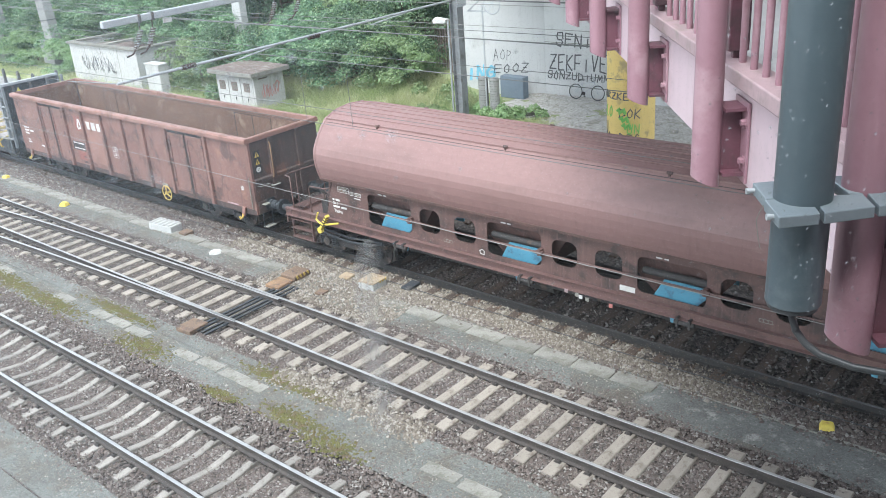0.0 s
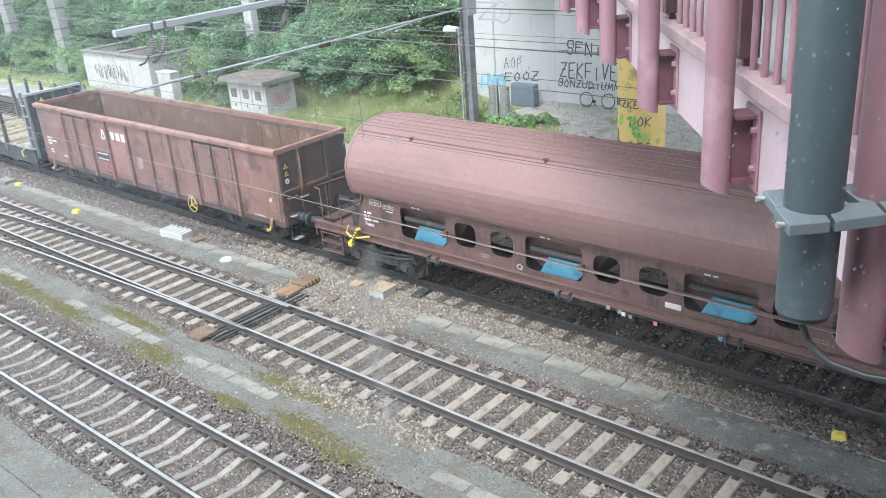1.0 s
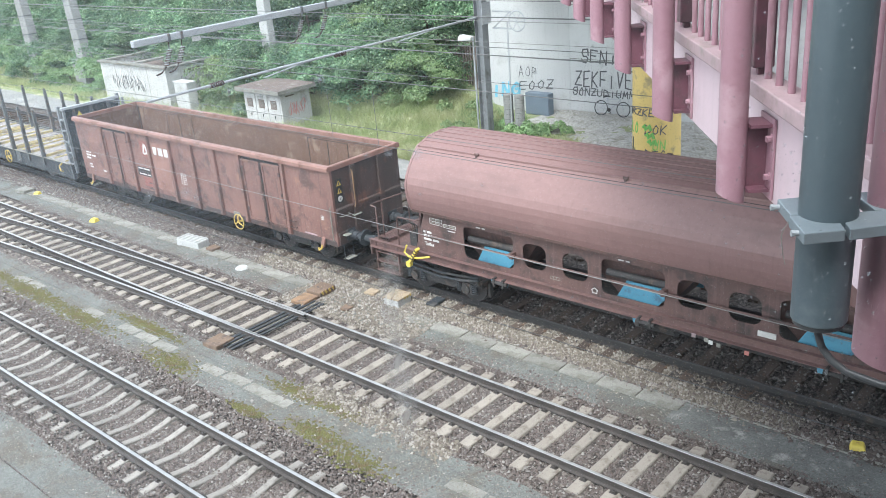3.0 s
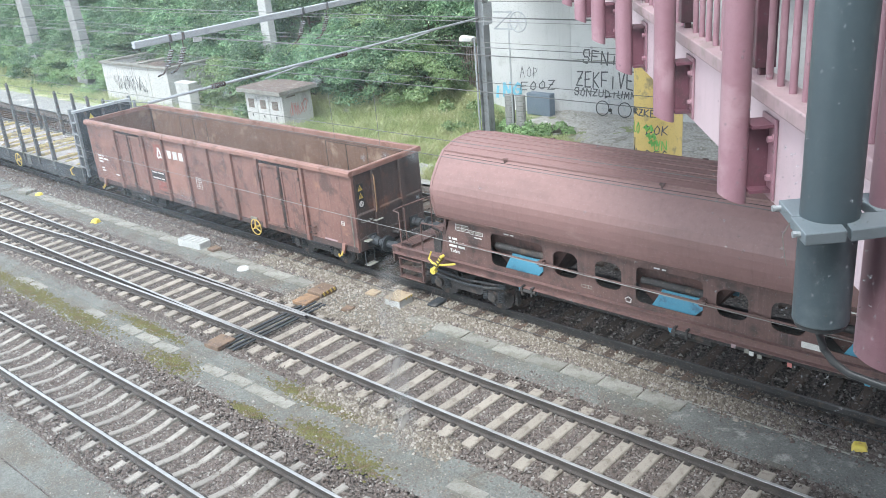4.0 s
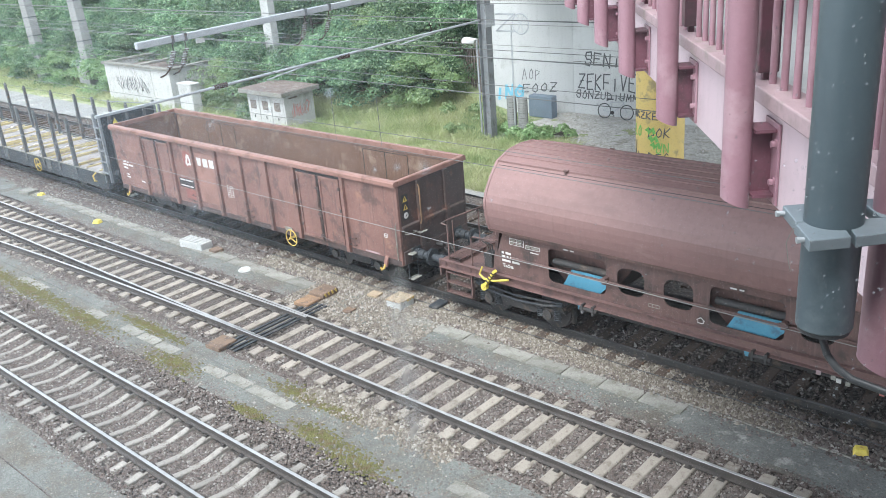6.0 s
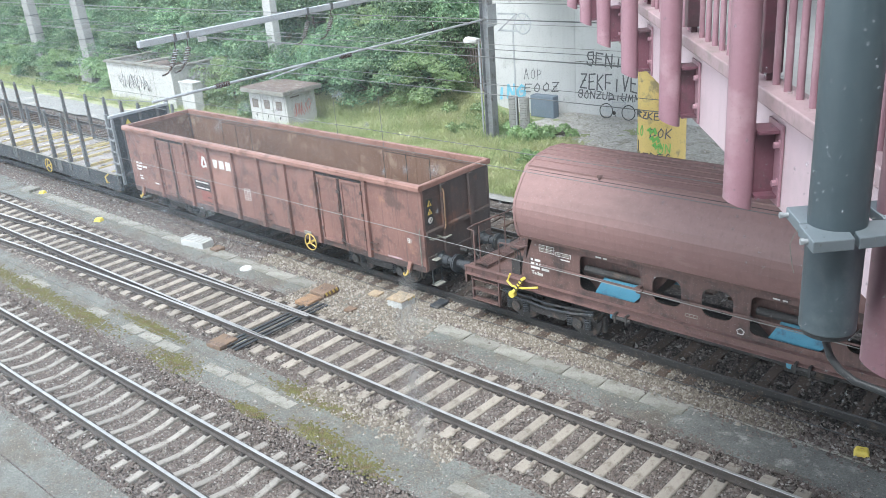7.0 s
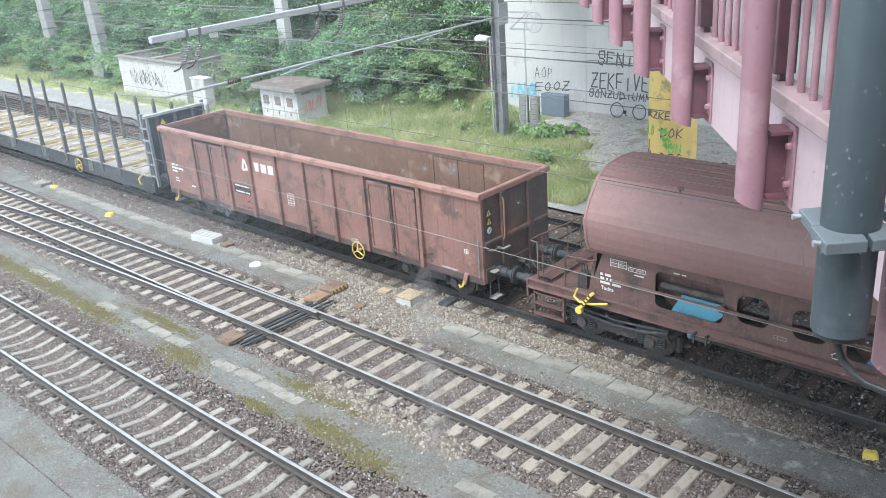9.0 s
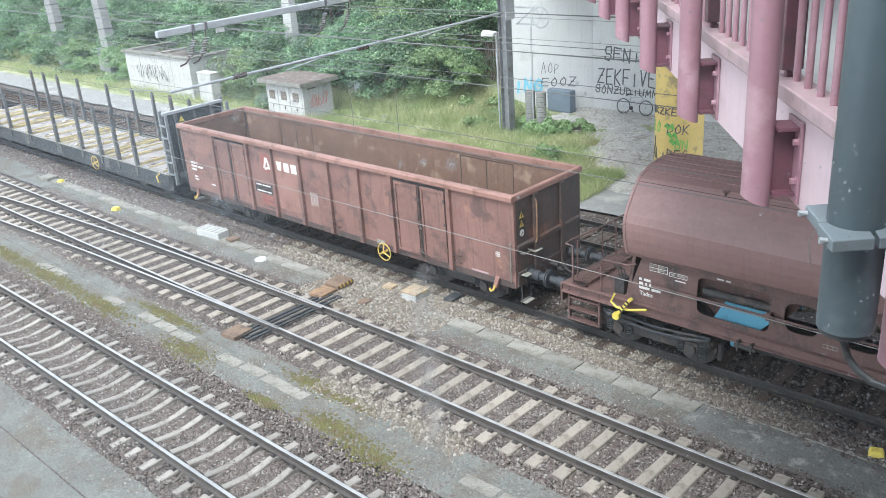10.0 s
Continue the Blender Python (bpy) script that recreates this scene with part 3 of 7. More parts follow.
def turnout():
    """The diverging rails of the points in the middle track."""
    t = thing("turnout", "diverging switch rails of a set of points", "turnout", "", "structure")

    def off(x):
        s = max(0.0, -17.0 - x)
        return 0.015 * s + 0.0019 * s * s
    xs = [-17.2 - 1.2 * i for i in range(38)]
    for s in (-1, 1):
        line = [(x, Y_B + s * 0.7525 - off(x) - (0.075 if s > 0 else 0.02) * max(0, 1 + (x + 17) / 12)) for x in xs]
        part("switch_rail", rail_geometry(line), [M_RAIL, M_SHINE], t)
    rng = random.Random(5)
    for k in range(48):
        x = -24.2 - 0.641 * k
        if off(x) > 0.35:
            child("sleeper", ME_SLEEPER_B, t, pose(x + 0.02, Y_B - off(x), -0.012 + rng.uniform(-0.004, 0.004), 0, 0, -math.degrees(0.0038 * (-17 - x)) * 0.5))


turnout()

# ---- wagons ----


def wheelset(parent, x, y=0.0, gauge=0.75):
    """Two wheels on an axle, in the wagon's space."""
    w = new("wheelset")
    w.parent = parent
    w.matrix_basis = pose(x, y, RAIL_Z + 0.46)
    for s in (-1, 1):
        g = G()
        g.cyl((0, s * (gauge - 0.035), 0), (0, s * (gauge + 0.06), 0), 0.46, 36)
        g.cyl((0, s * (gauge - 0.065), 0), (0, s * (gauge - 0.035), 0), 0.49, 36)
        g.cyl((0, s * (gauge + 0.06), 0), (0, s * (gauge + 0.09), 0), 0.14, 16)
        for k in range(5):
            a = 2 * math.pi * k / 5
            g.cyl((0.27 * math.cos(a), s * (gauge + 0.06), 0.27 * math.sin(a)), (0.27 * math.cos(a), s * (gauge + 0.068), 0.27 * math.sin(a)), 0.05, 10)
        part("wheel", g, M_DARK, w)
    part("axle", G().cyl((0, -0.98, 0), (0, 0.98, 0), 0.085, 14), M_DARK, w)
    WHEELSETS.append(w)
    return w


WHEELSETS = []


def bogie(parent, x):
    """A two-axle bogie: side frames, springs, axle boxes and a bolster."""
    for s in (-1, 1):
        g = G()
        y = s * 1.0
        out = [(-1.35, 0.62), (-1.25, 0.78), (-0.55, 0.80), (-0.4, 0.62), (0.4, 0.62), (0.55, 0.80), (1.25, 0.78), (1.35, 0.62),
               (1.1, 0.6), (0.7, 0.66), (0.45, 0.42), (-0.45, 0.42), (-0.7, 0.66), (-1.1, 0.6)]
        g.extrude([(x + a, b + 0.12) for a, b in out], y - 0.06, y + 0.06, "y")
        part("side_frame", g, M_DARK, parent, bevel=0.012)
        for dx in (-0.9, 0.9):
            g = G()
            g.box(x + dx - 0.16, x + dx + 0.16, y - 0.1, y + 0.13 * 1, RAIL_Z + 0.3, RAIL_Z + 0.62)
            g.cyl((x + dx, y, RAIL_Z + 0.46), (x + dx, y + s * 0.17, RAIL_Z + 0.46), 0.13, 14)
            part("axle_box", g, M_DARK, parent, bevel=0.01)
            for q in (-0.25, 0.25):
                turns = [(x + dx + q + 0.075 * math.cos(k * 0.7), y + s * 0.07 + 0.075 * math.sin(k * 0.7), RAIL_Z + 0.33 + 0.0065 * k) for k in range(46)]
                part("spring", G().pipe(turns, 0.015, 6), M_BLACKISH, parent, smooth=True)
    g = G()
    g.box(x - 0.2, x + 0.2, -1.05, 1.05, 0.62, 0.92)
    g.box(x - 1.35, x - 1.25, -1.0, 1.0, 0.68, 0.86)
    g.box(x + 1.25, x + 1.35, -1.0, 1.0, 0.68, 0.86)
    part("bolster", g, M_DARK, parent, bevel=0.015)
    for s in (-1, 1):
        for dz, r in ((0.0, 0.035), (0.13, 0.03)):
            g = G().pipe([(x - 1.3, s * 1.14, 0.98 + dz * 0.4), (x - 0.8, s * 1.15, 0.86 + dz), (x, s * 1.15, 0.80 + dz), (x + 0.8, s * 1.15, 0.86 + dz), (x + 1.35, s * 1.14, 0.98 + dz * 0.4)], r, 8)
            part("equaliser", g, M_BLACKISH, parent, smooth=True)
    for dx in (-0.9, 0.9):
        wheelset(parent, x + dx)
        for s in (-1, 1):
            for e in (-0.52, 0.52):
                part("brake_shoe", G().box(x + dx + e - 0.04, x + dx + e + 0.04, s * 0.75 - 0.06, s * 0.75 + 0.06, RAIL_Z + 0.22, RAIL_Z + 0.6), M_DARK, parent)


def buffer(parent, x, y, d, material=None):
    """A buffer with plunger and plate at the end x, pointing along d."""
    z = RAIL_Z + 1.05
    g = G()
    g.box(x, x + d * 0.03, y - 0.17, y + 0.17, z - 0.17, z + 0.17)
    g.cyl((x, y, z), (x + d * 0.36, y, z), 0.13, 20)
    g.cyl((x + d * 0.14, y, z), (x + d * 0.18, y, z), 0.15, 20)
    g.cyl((x + d * 0.36, y, z), (x + d * 0.58, y, z), 0.1, 18)
    g.cyl((x + d * 0.58, y, z), (x + d * 0.61, y, z), 0.235, 24)
    part("buffer", g, material or M_BLACKISH, parent, smooth=True)


def coupling(parent, x, d):
    z = RAIL_Z + 1.02
    g = G()
    g.cyl((x, 0, z), (x + d * 0.25, 0, z), 0.05, 12)
    g.pipe([(x + d * 0.22, 0, z + 0.08), (x + d * 0.4, 0, z + 0.06), (x + d * 0.47, 0, z - 0.05), (x + d * 0.36, 0, z - 0.13), (x + d * 0.27, 0, z - 0.08)], 0.028, 8)
    g.pipe([(x + d * 0.1, 0.35, z), (x + d * 0.3, 0.33, z - 0.25), (x + d * 0.5, 0.32, z - 0.3), (x + d * 0.6, 0.32, z - 0.2)], 0.025, 8)
    g.pipe([(x + d * 0.1, -0.35, z), (x + d * 0.3, -0.33, z - 0.3), (x + d * 0.5, -0.32, z - 0.33), (x + d * 0.6, -0.32, z - 0.2)], 0.025, 8)
    part("coupling", g, M_DARK, parent, smooth=True)


def hand_wheel(parent, x, y, z, r=0.27):
    g = G()
    g.ring((x, y, z), (0, 1, 0), r, 0.018, 32, 8)
    for k in range(3):
        a = math.pi / 2 + 2 * math.pi * k / 3
        g.pipe([(x, y - 0.03, z), (x + r * math.cos(a), y, z + r * math.sin(a))], 0.02, 8)
    g.cyl((x, y - 0.05, z), (x, y + 0.12, z), 0.04, 12)
    part("hand_wheel", g, M_YELLOW, parent, "worn yellow three-spoked brake wheel", smooth=True)


def text_part(name, body, size, m, material, parent, label="", bold=0.0, squeeze=1.0):
    """Painted lettering as flat mesh."""
    c = bpy.data.curves.new(name, "FONT")
    c.body, c.size, c.extrude, c.offset = body, size, 0.002, bold
    c.align_x, c.align_y = "CENTER", "CENTER"
    tmp = bpy.data.objects.new(name, c)
    scene.collection.objects.link(tmp)
    bpy.context.view_layer.update()
    me = bpy.data.meshes.new_from_object(tmp.evaluated_get(bpy.context.evaluated_depsgraph_get()))
    bpy.data.objects.remove(tmp)
    me.materials.clear()
    me.materials.append(material)
    me.transform(Matrix.Diagonal((squeeze, 1, 1, 1)))
    ob = new(name, me)
    ob.parent = parent
    ob.matrix_basis = m
    if label:
        ob["label"] = label
    return ob


FRONT = pose(0, 0, 0, 90, 0, 0)      # lettering that faces the viewer's side of the track


def bars(name, x, y, z, rows, material, parent, h=0.05, gap=0.035, label=""):
    """Writing too small to read, as plain bars: rows of (length, ...)."""
    g = G()
    for k, row in enumerate(rows):
        u = x
        for length in row:
            g.box(u, u + length, y - 0.004, y, z - k * (h + gap) - h, z - k * (h + gap))
            u += length + 0.05
    return part(name, g, material, parent, label)


def frame_mark(name, x0, x1, z0, z1, y, material, parent, cols=1, rows=1, t=0.02):
    """A painted frame with dividing lines."""
    g = G()
    for i in range(cols + 1):
        x = x0 + (x1 - x0) * i / cols
        g.box(x - t / 2, x + t / 2, y - 0.004, y, z0, z1)
    for j in range(rows + 1):
        z = z0 + (z1 - z0) * j / rows
        g.box(x0, x1, y - 0.0045, y - 0.0005, z - t / 2, z + t / 2)
    return part(name, g, material, parent)


def gondola_wagon():
    w = thing("gondola_wagon", "open red-brown steel freight wagon, empty and weathered, rolling on the track", "freight wagon", at=pose(-24.585, Y_A, 0))
    HL, HW, ZT, ZB = 7.36, 1.36, 3.24, 1.12
    # sheet walls
    for s in (-1, 1):
        g = G()
        g.box(-HL, HL, s * HW - 0.02, s * HW + 0.02, ZB, ZT)
        ob = part("side_wall", g, [M_GONDOLA], w, bevel=0.006)
        g = G()
        g.box(-HL + 0.03, HL - 0.03, s * (HW - 0.028) - 0.004, s * (HW - 0.028) + 0.004, ZB + 0.1, ZT + 0.02)
        part("inner_lining", g, M_GOND_IN, w, "rust-brown scraped inside sheet")
        g = G()
        g.extrude([(s * (HW - 0.05), ZT), (s * (HW + 0.12), ZT), (s * (HW + 0.12), ZT + 0.11), (s * (HW + 0.08), ZT + 0.155), (s * (HW - 0.04), ZT + 0.16), (s * (HW - 0.05), ZT + 0.15)], -HL - 0.055, HL + 0.055)
        part("top_rail", g, M_GOND_RIM, w, "paler worn top rail", bevel=0.012)
        g = G()
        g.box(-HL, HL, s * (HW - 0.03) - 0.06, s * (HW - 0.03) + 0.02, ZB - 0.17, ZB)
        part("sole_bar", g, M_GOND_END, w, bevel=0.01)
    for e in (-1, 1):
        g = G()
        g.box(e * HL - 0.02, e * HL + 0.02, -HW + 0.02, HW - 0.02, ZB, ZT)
        part("end_wall", g, M_GOND_END, w, "dark end wall")
        g = G()
        g.box(e * (HL - 0.028) - 0.004, e * (HL - 0.028) + 0.004, -HW + 0.04, HW - 0.04, ZB + 0.1, ZT + 0.02)
        part("inner_lining", g, M_GOND_IN, w)
        g = G()
        g.extrude([(e * (HL - 0.05), ZT + 0.003), (e * (HL + 0.058), ZT + 0.003), (e * (HL + 0.058), ZT + 0.125), (e * (HL + 0.04), ZT + 0.157), (e * (HL - 0.05), ZT + 0.157)], -HW + 0.05, HW - 0.05, "y")
        part("top_rail", g, M_GOND_RIM, w, bevel=0.012)
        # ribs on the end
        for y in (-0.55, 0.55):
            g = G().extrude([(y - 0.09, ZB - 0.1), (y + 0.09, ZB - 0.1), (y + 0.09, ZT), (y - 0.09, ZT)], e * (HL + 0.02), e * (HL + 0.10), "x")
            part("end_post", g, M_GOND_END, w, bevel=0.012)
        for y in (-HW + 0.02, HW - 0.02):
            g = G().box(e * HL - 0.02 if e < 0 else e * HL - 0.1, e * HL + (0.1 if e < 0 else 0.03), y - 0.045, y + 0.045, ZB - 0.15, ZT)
            # near-side posts take the side paint, far-side posts the darker one
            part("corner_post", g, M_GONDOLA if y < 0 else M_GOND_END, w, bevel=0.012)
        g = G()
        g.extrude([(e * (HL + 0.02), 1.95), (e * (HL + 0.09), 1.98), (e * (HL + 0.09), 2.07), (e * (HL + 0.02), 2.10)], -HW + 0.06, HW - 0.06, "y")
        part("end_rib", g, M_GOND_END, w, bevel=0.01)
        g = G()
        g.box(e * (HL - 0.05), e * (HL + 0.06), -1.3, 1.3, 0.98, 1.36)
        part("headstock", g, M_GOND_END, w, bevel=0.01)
        for y in (-0.875, 0.875):
            buffer(w, e * (HL + 0.06), y, e, M_BLACKISH)
        coupling(w, e * (HL + 0.06), e)
        g = G()
        g.pipe([(e * (HL + 0.06), -1.2, 1.0), (e * (HL + 0.06), -1.2, 0.55), (e * (HL + 0.06), -0.85, 0.55), (e * (HL + 0.06), -0.85, 1.0)], 0.016, 8)
        part("step", g, M_BLACKISH, w)
        part("step", G().box(e * (HL + 0.0), e * (HL + 0.2), -1.2, -0.85, 0.53, 0.555), M_SLAB, w, bevel=0.004)
        # handrails and steps on the end
        g = G()
        x = e * (HL + 0.16)
        g.pipe([(e * HL, -1.18, 1.85), (x, -1.18, 1.86), (x, -0.85, 1.86), (e * HL, -0.85, 1.85)], 0.014, 8)
        part("grab_handle", g, M_SLAB, w, "worn pale grab handle", smooth=True)
        g = G()
        g.box(e * HL, x, -0.72, -0.42, 1.74, 1.765)
        part("step", g, M_SLAB, w, "pale end step plate", bevel=0.004)
        part("step", G().box(e * (HL + 0.06), e * (HL + 0.24), -1.2, -0.85, 1.27, 1.295), M_SLAB, w, bevel=0.004)
    g = G().box(-HL + 0.02, HL - 0.02, -HW + 0.02, HW - 0.02, ZB + 0.02, ZB + 0.1)
    part("floor", g, M_GOND_IN, w, "rust-brown dusty wagon floor")
    g = G()
    g.box(-HL, HL, -0.35, -0.2, 0.86, 1.12)
    g.box(-HL, HL, 0.2, 0.35, 0.86, 1.12)
    for k in range(9):
        g.box(-6.4 + 1.6 * k - 0.06, -6.4 + 1.6 * k + 0.06, -1.25, 1.25, 0.9, 1.1)
    part("underframe", g, M_DARK, w)
    # posts of the sides
    posts = (-5.36, -3.44, -2.16, -0.81, 0.53, 1.83, 3.18, 5.3)
    for s in (-1, 1):
        for x in posts:
            y0, y1 = s * (HW + 0.02), s * (HW + 0.125)
            g = G()
            v = [(x - 0.07, y0, ZB - 0.14), (x + 0.07, y0, ZB - 0.14), (x + 0.065, y1, ZB - 0.12), (x - 0.065, y1, ZB - 0.12),
                 (x - 0.065, y0, ZT), (x + 0.065, y0, ZT), (x + 0.06, y1 - s * 0.02, ZT), (x - 0.06, y1 - s * 0.02, ZT)]
            g.add(v, [(0, 1, 2, 3), (4, 7, 6, 5), (0, 4, 5, 1), (1, 5, 6, 2), (2, 6, 7, 3), (3, 7, 4, 0)])
            part("post", g, M_GONDOLA, w, bevel=0.008)
        # double-leaf doors
        for xa, xb in ((-5.27, -3.53), (3.27, 5.21)):
            xm = (xa + xb) / 2
            # dark sheet behind the leaves puts the gaps' shade into colour
            part("door_opening", G().box(xa - 0.02, xb + 0.02, s * (HW + 0.022) - 0.003, s * (HW + 0.022) + 0.003, ZB + 0.0, ZT - 0.05), M_DARK, w, "dark sheet drawn as the shaded gaps round the door leaves")
            for u0, u1 in ((xa + 0.055, xm - 0.07), (xm + 0.07, xb - 0.055)):
                g = G()
                yd = s * (HW + 0.04)
                g.box(u0, u1, yd - 0.012, yd + 0.012, ZB + 0.02, ZT - 0.12)
                for a, b, c, d in ((u0, u1, ZB + 0.02, ZB + 0.1), (u0, u1, ZT - 0.2, ZT - 0.12), (u0, u0 + 0.07, ZB + 0.1, ZT - 0.2), (u1 - 0.07, u1, ZB + 0.1, ZT - 0.2)):
                    g.box(a, b, s * (HW + 0.062) - 0.02, s * (HW + 0.062) + 0.02, c, d)
                door = part("door", g, M_GONDOLA, w, bevel=0.006)
                for z in (1.5, 2.2, 2.85):
                    g = G().box(u0 - 0.03 if u0 < xm - 0.3 else u1 - 0.06, u0 + 0.06 if u0 < xm - 0.3 else u1 + 0.03, s * (HW + 0.06), s * (HW + 0.085), z - 0.05, z + 0.05)
                    part("hinge", g, M_GOND_END, door)
            g = G()
            g.pipe([(xm, s * (HW + 0.085), ZB - 0.02), (xm, s * (HW + 0.085), ZT - 0.1)], 0.024, 8)
            for z in (1.3, 1.95, 2.1, 2.75):
                g.box(xm - 0.07, xm + 0.07, s * (HW + 0.03), s * (HW + 0.12), z - 0.035, z + 0.035)
            g.pipe([(xm, s * (HW + 0.11), 2.02), (xm + 0.1, s * (HW + 0.14), 1.95), (xm + 0.12, s * (HW + 0.14), 1.7)], 0.018, 8)
            g.pipe([(xm - 0.12, s * (HW + 0.1), 1.22), (xm + 0.02, s * (HW + 0.13), 1.28), (xm + 0.3, s * (HW + 0.12), 1.2)], 0.018, 8)
            part("door_lock", g, M_GOND_END, w, "dark locking bar with levers")
        # ladder steps beside posts
        for x in (-2.4, 0.72, 5.5):
            for z in (1.25, 1.45):
                g = G().pipe([(x - 0.12, s * (HW + 0.02), z), (x - 0.12, s * (HW + 0.1), z), (x + 0.12, s * (HW + 0.1), z), (x + 0.12, s * (HW + 0.02), z)], 0.014, 6)
                part("step", g, M_GOND_END, w)
    # door seams and a weld line seen on the inside
    for s in (-1, 1):
        yi = s * (HW - 0.036)
        for xa, xb in ((-5.27, -3.53), (3.27, 5.21)):
            for a, b, c, d in ((xa, xa + 0.02, ZB + 0.12, ZT - 0.12), (xb, xb + 0.02, ZB + 0.12, ZT - 0.12), ((xa + xb) / 2, (xa + xb) / 2 + 0.025, ZB + 0.12, ZT - 0.12), (xa, xb, ZT - 0.14, ZT - 0.12)):
                part("door_seam", G().box(a, b, yi - 0.005, yi + 0.005, c, d), M_DARK, w)
        part("weld_line", G().box(-HL + 0.1, HL - 0.1, yi - 0.006, yi + 0.006, ZT - 0.075, ZT - 0.055), M_GOND_END, w)
    # markings of the viewed side
    y = -HW - 0.024
    part("red_patch", G().box(-2.78, -2.25, y - 0.001, y + 0.004, 2.42, 2.98), M_PATCH, w, "fresher red paint patch")
    part("red_patch", G().box(-2.03, -0.95, y - 0.001, y + 0.004, 1.3, 3.0), M_GOND_RIM, w)
    part("red_patch", G().box(-2.95, -2.3, y - 0.001, y + 0.004, 1.28, 1.62), M_PATCH, w)
    g = G()
    for p0, p1, t in (((-2.62, 2.52), (-2.50, 2.88), 0.09), ((-2.46, 2.86), (-2.34, 2.52), 0.09), ((-2.60, 2.50), (-2.40, 2.56), 0.07)):
        g.bar((p0[0], y - 0.008, p0[1]), (p1[0], y - 0.008, p1[1]), t, 0.006)
    part("emblem", g, M_WHITE, w, "white plain emblem shape")
    g = G()
    for x0, x1, lean in ((-1.96, -1.70, 0.05), (-1.60, -1.34, 0.0), (-1.24, -0.93, 0.0)):
        g.extrude([(x0, 2.85), (x0 + lean, 2.57), (x1 - lean, 2.57), (x1, 2.85)], y - 0.011, y - 0.005, "y")
    part("brand_mark", g, M_WHITE, w, "white bold owner mark as plain blocks")
    part("notice", G().box(-3.25, -2.35, y - 0.006, y, 1.66, 1.98), M_BLACKP, w, "black notice panel with pale bars")
    bars("notice_text", -3.18, y - 0.008, 1.95, [(0.3, 0.4), (0.5, 0.2)], M_WHITE, w, 0.045, 0.16)
    frame_mark("load_grid", -0.42, -0.12, 1.72, 2.10, y, M_WHITE, w, 2, 5, 0.012)
    bars("number_bars", -7.0, y, 2.1, [(0.25, 0.1), (0.35, 0.3), (0.3,)], M_WHITE, w, 0.07, 0.05)
    bars("number_bars", -6.55, y, 2.72, [(0.75,), (0.7,)], M_GOND_RIM, w, 0.09, 0.04)
    bars("number_bars", -6.9, y, 1.6, [(0.2,), (0.25,)], M_WHITE, w, 0.05, 0.05)
    bars("number_bars", -5.9, y, 1.45, [(0.25,)], M_WHITE, w, 0.05, 0.05)
    part("label_holder", G().box(2.40, 2.72, y - 0.03, y, 1.10, 1.22), M_SLAB, w, "small pale document plate", bevel=0.004)
    frame_mark("small_mark", 6.78, 6.9, 1.72, 1.83, y, M_WHITE, w, 2, 2, 0.014)
    part("label_strip", G().box(5.95, 6.5, y - 0.006, y, 1.14, 1.19), M_RAIL_BASE, w, "pale pink label strip")
    hand_wheel(w, 2.83, -HW - 0.2, 0.98, 0.25)
    for x in (-6.85, 6.72):
        g = G()
        g.pipe([(x + 0.05, -HW - 0.1, 0.94), (x + 0.02, -HW - 0.14, 0.82), (x - 0.06, -HW - 0.15, 0.77), (x - 0.1, -HW - 0.14, 0.84)], 0.032, 8)
        part("tow_hook", g, M_YELLOW, w, "yellow towing hook")
        part("hook_bracket", G().tbox(pose(x + 0.09, -HW - 0.08, 1.03, 0, 18, 0), 0.12, 0.07, 0.32), M_GOND_RIM, w, "red-brown hook bracket", bevel=0.01)
    g = G().pipe([(HL + 0.1, -0.62, 2.0), (HL + 0.14, -0.62, 2.1), (HL + 0.14, -0.62, 3.05), (HL + 0.1, -0.62, 3.12)], 0.022, 8)
    part("handrail", g, M_TIMBER, w, "orange end handrail", smooth=True)
    g = G().pipe([(HL - 0.08, -HW - 0.02, 1.12), (HL - 0.06, -HW - 0.09, 1.16), (HL - 0.06, -HW - 0.09, 2.16), (HL - 0.08, -HW - 0.02, 2.2)], 0.017, 8)
    part("handrail", g, M_SLAB, w, "pale corner handrail", smooth=True)
    # warning signs on the end
    x = HL + 0.022
    part("sign_board", G().box(x - 0.002, x + 0.003, -1.2, -0.96, 2.24, 2.95), M_BLACKP, w, "black backing of the warning signs")
    for z in (2.83, 2.6):
        g = G()
        g.add([(x + 0.008, -1.17, z - 0.08), (x + 0.008, -0.99, z - 0.08), (x + 0.008, -1.08, z + 0.085), (x, -1.17, z - 0.08), (x, -0.99, z - 0.08), (x, -1.08, z + 0.085)],
              [(0, 1, 2), (5, 4, 3), (0, 3, 4, 1), (1, 4, 5, 2), (2, 5, 3, 0)])
        sign = part("warning_sign", g, M_YELLOW, w, "small yellow warning triangle")
        part("sign_mark", G().bar((x + 0.009, -1.08, z - 0.055), (x + 0.009, -1.08, z + 0.035), 0.003, 0.03), M_BLACKP, sign)
    g = G().cyl((x, -1.08, 2.36), (x + 0.007, -1.08, 2.36), 0.088, 20)
    sign = part("round_sign", g, M_WHITE, w, "small white round sign")
    part("sign_mark", G().bar((x + 0.009, -1.12, 2.32), (x + 0.009, -1.04, 2.40), 0.003, 0.03), M_BLACKP, sign)
    bogie(w, -5.2)
    bogie(w, 5.2)
    # brake cylinder and pipes under the floor
    part("brake_cylinder", G().cyl((-1.2, -0.7, 0.8), (-0.3, -0.7, 0.8), 0.2, 18), M_DARK, w)
    part("air_tank", G().cyl((0.6, -0.75, 0.85), (1.2, -0.75, 0.85), 0.14, 16), M_DARK, w)
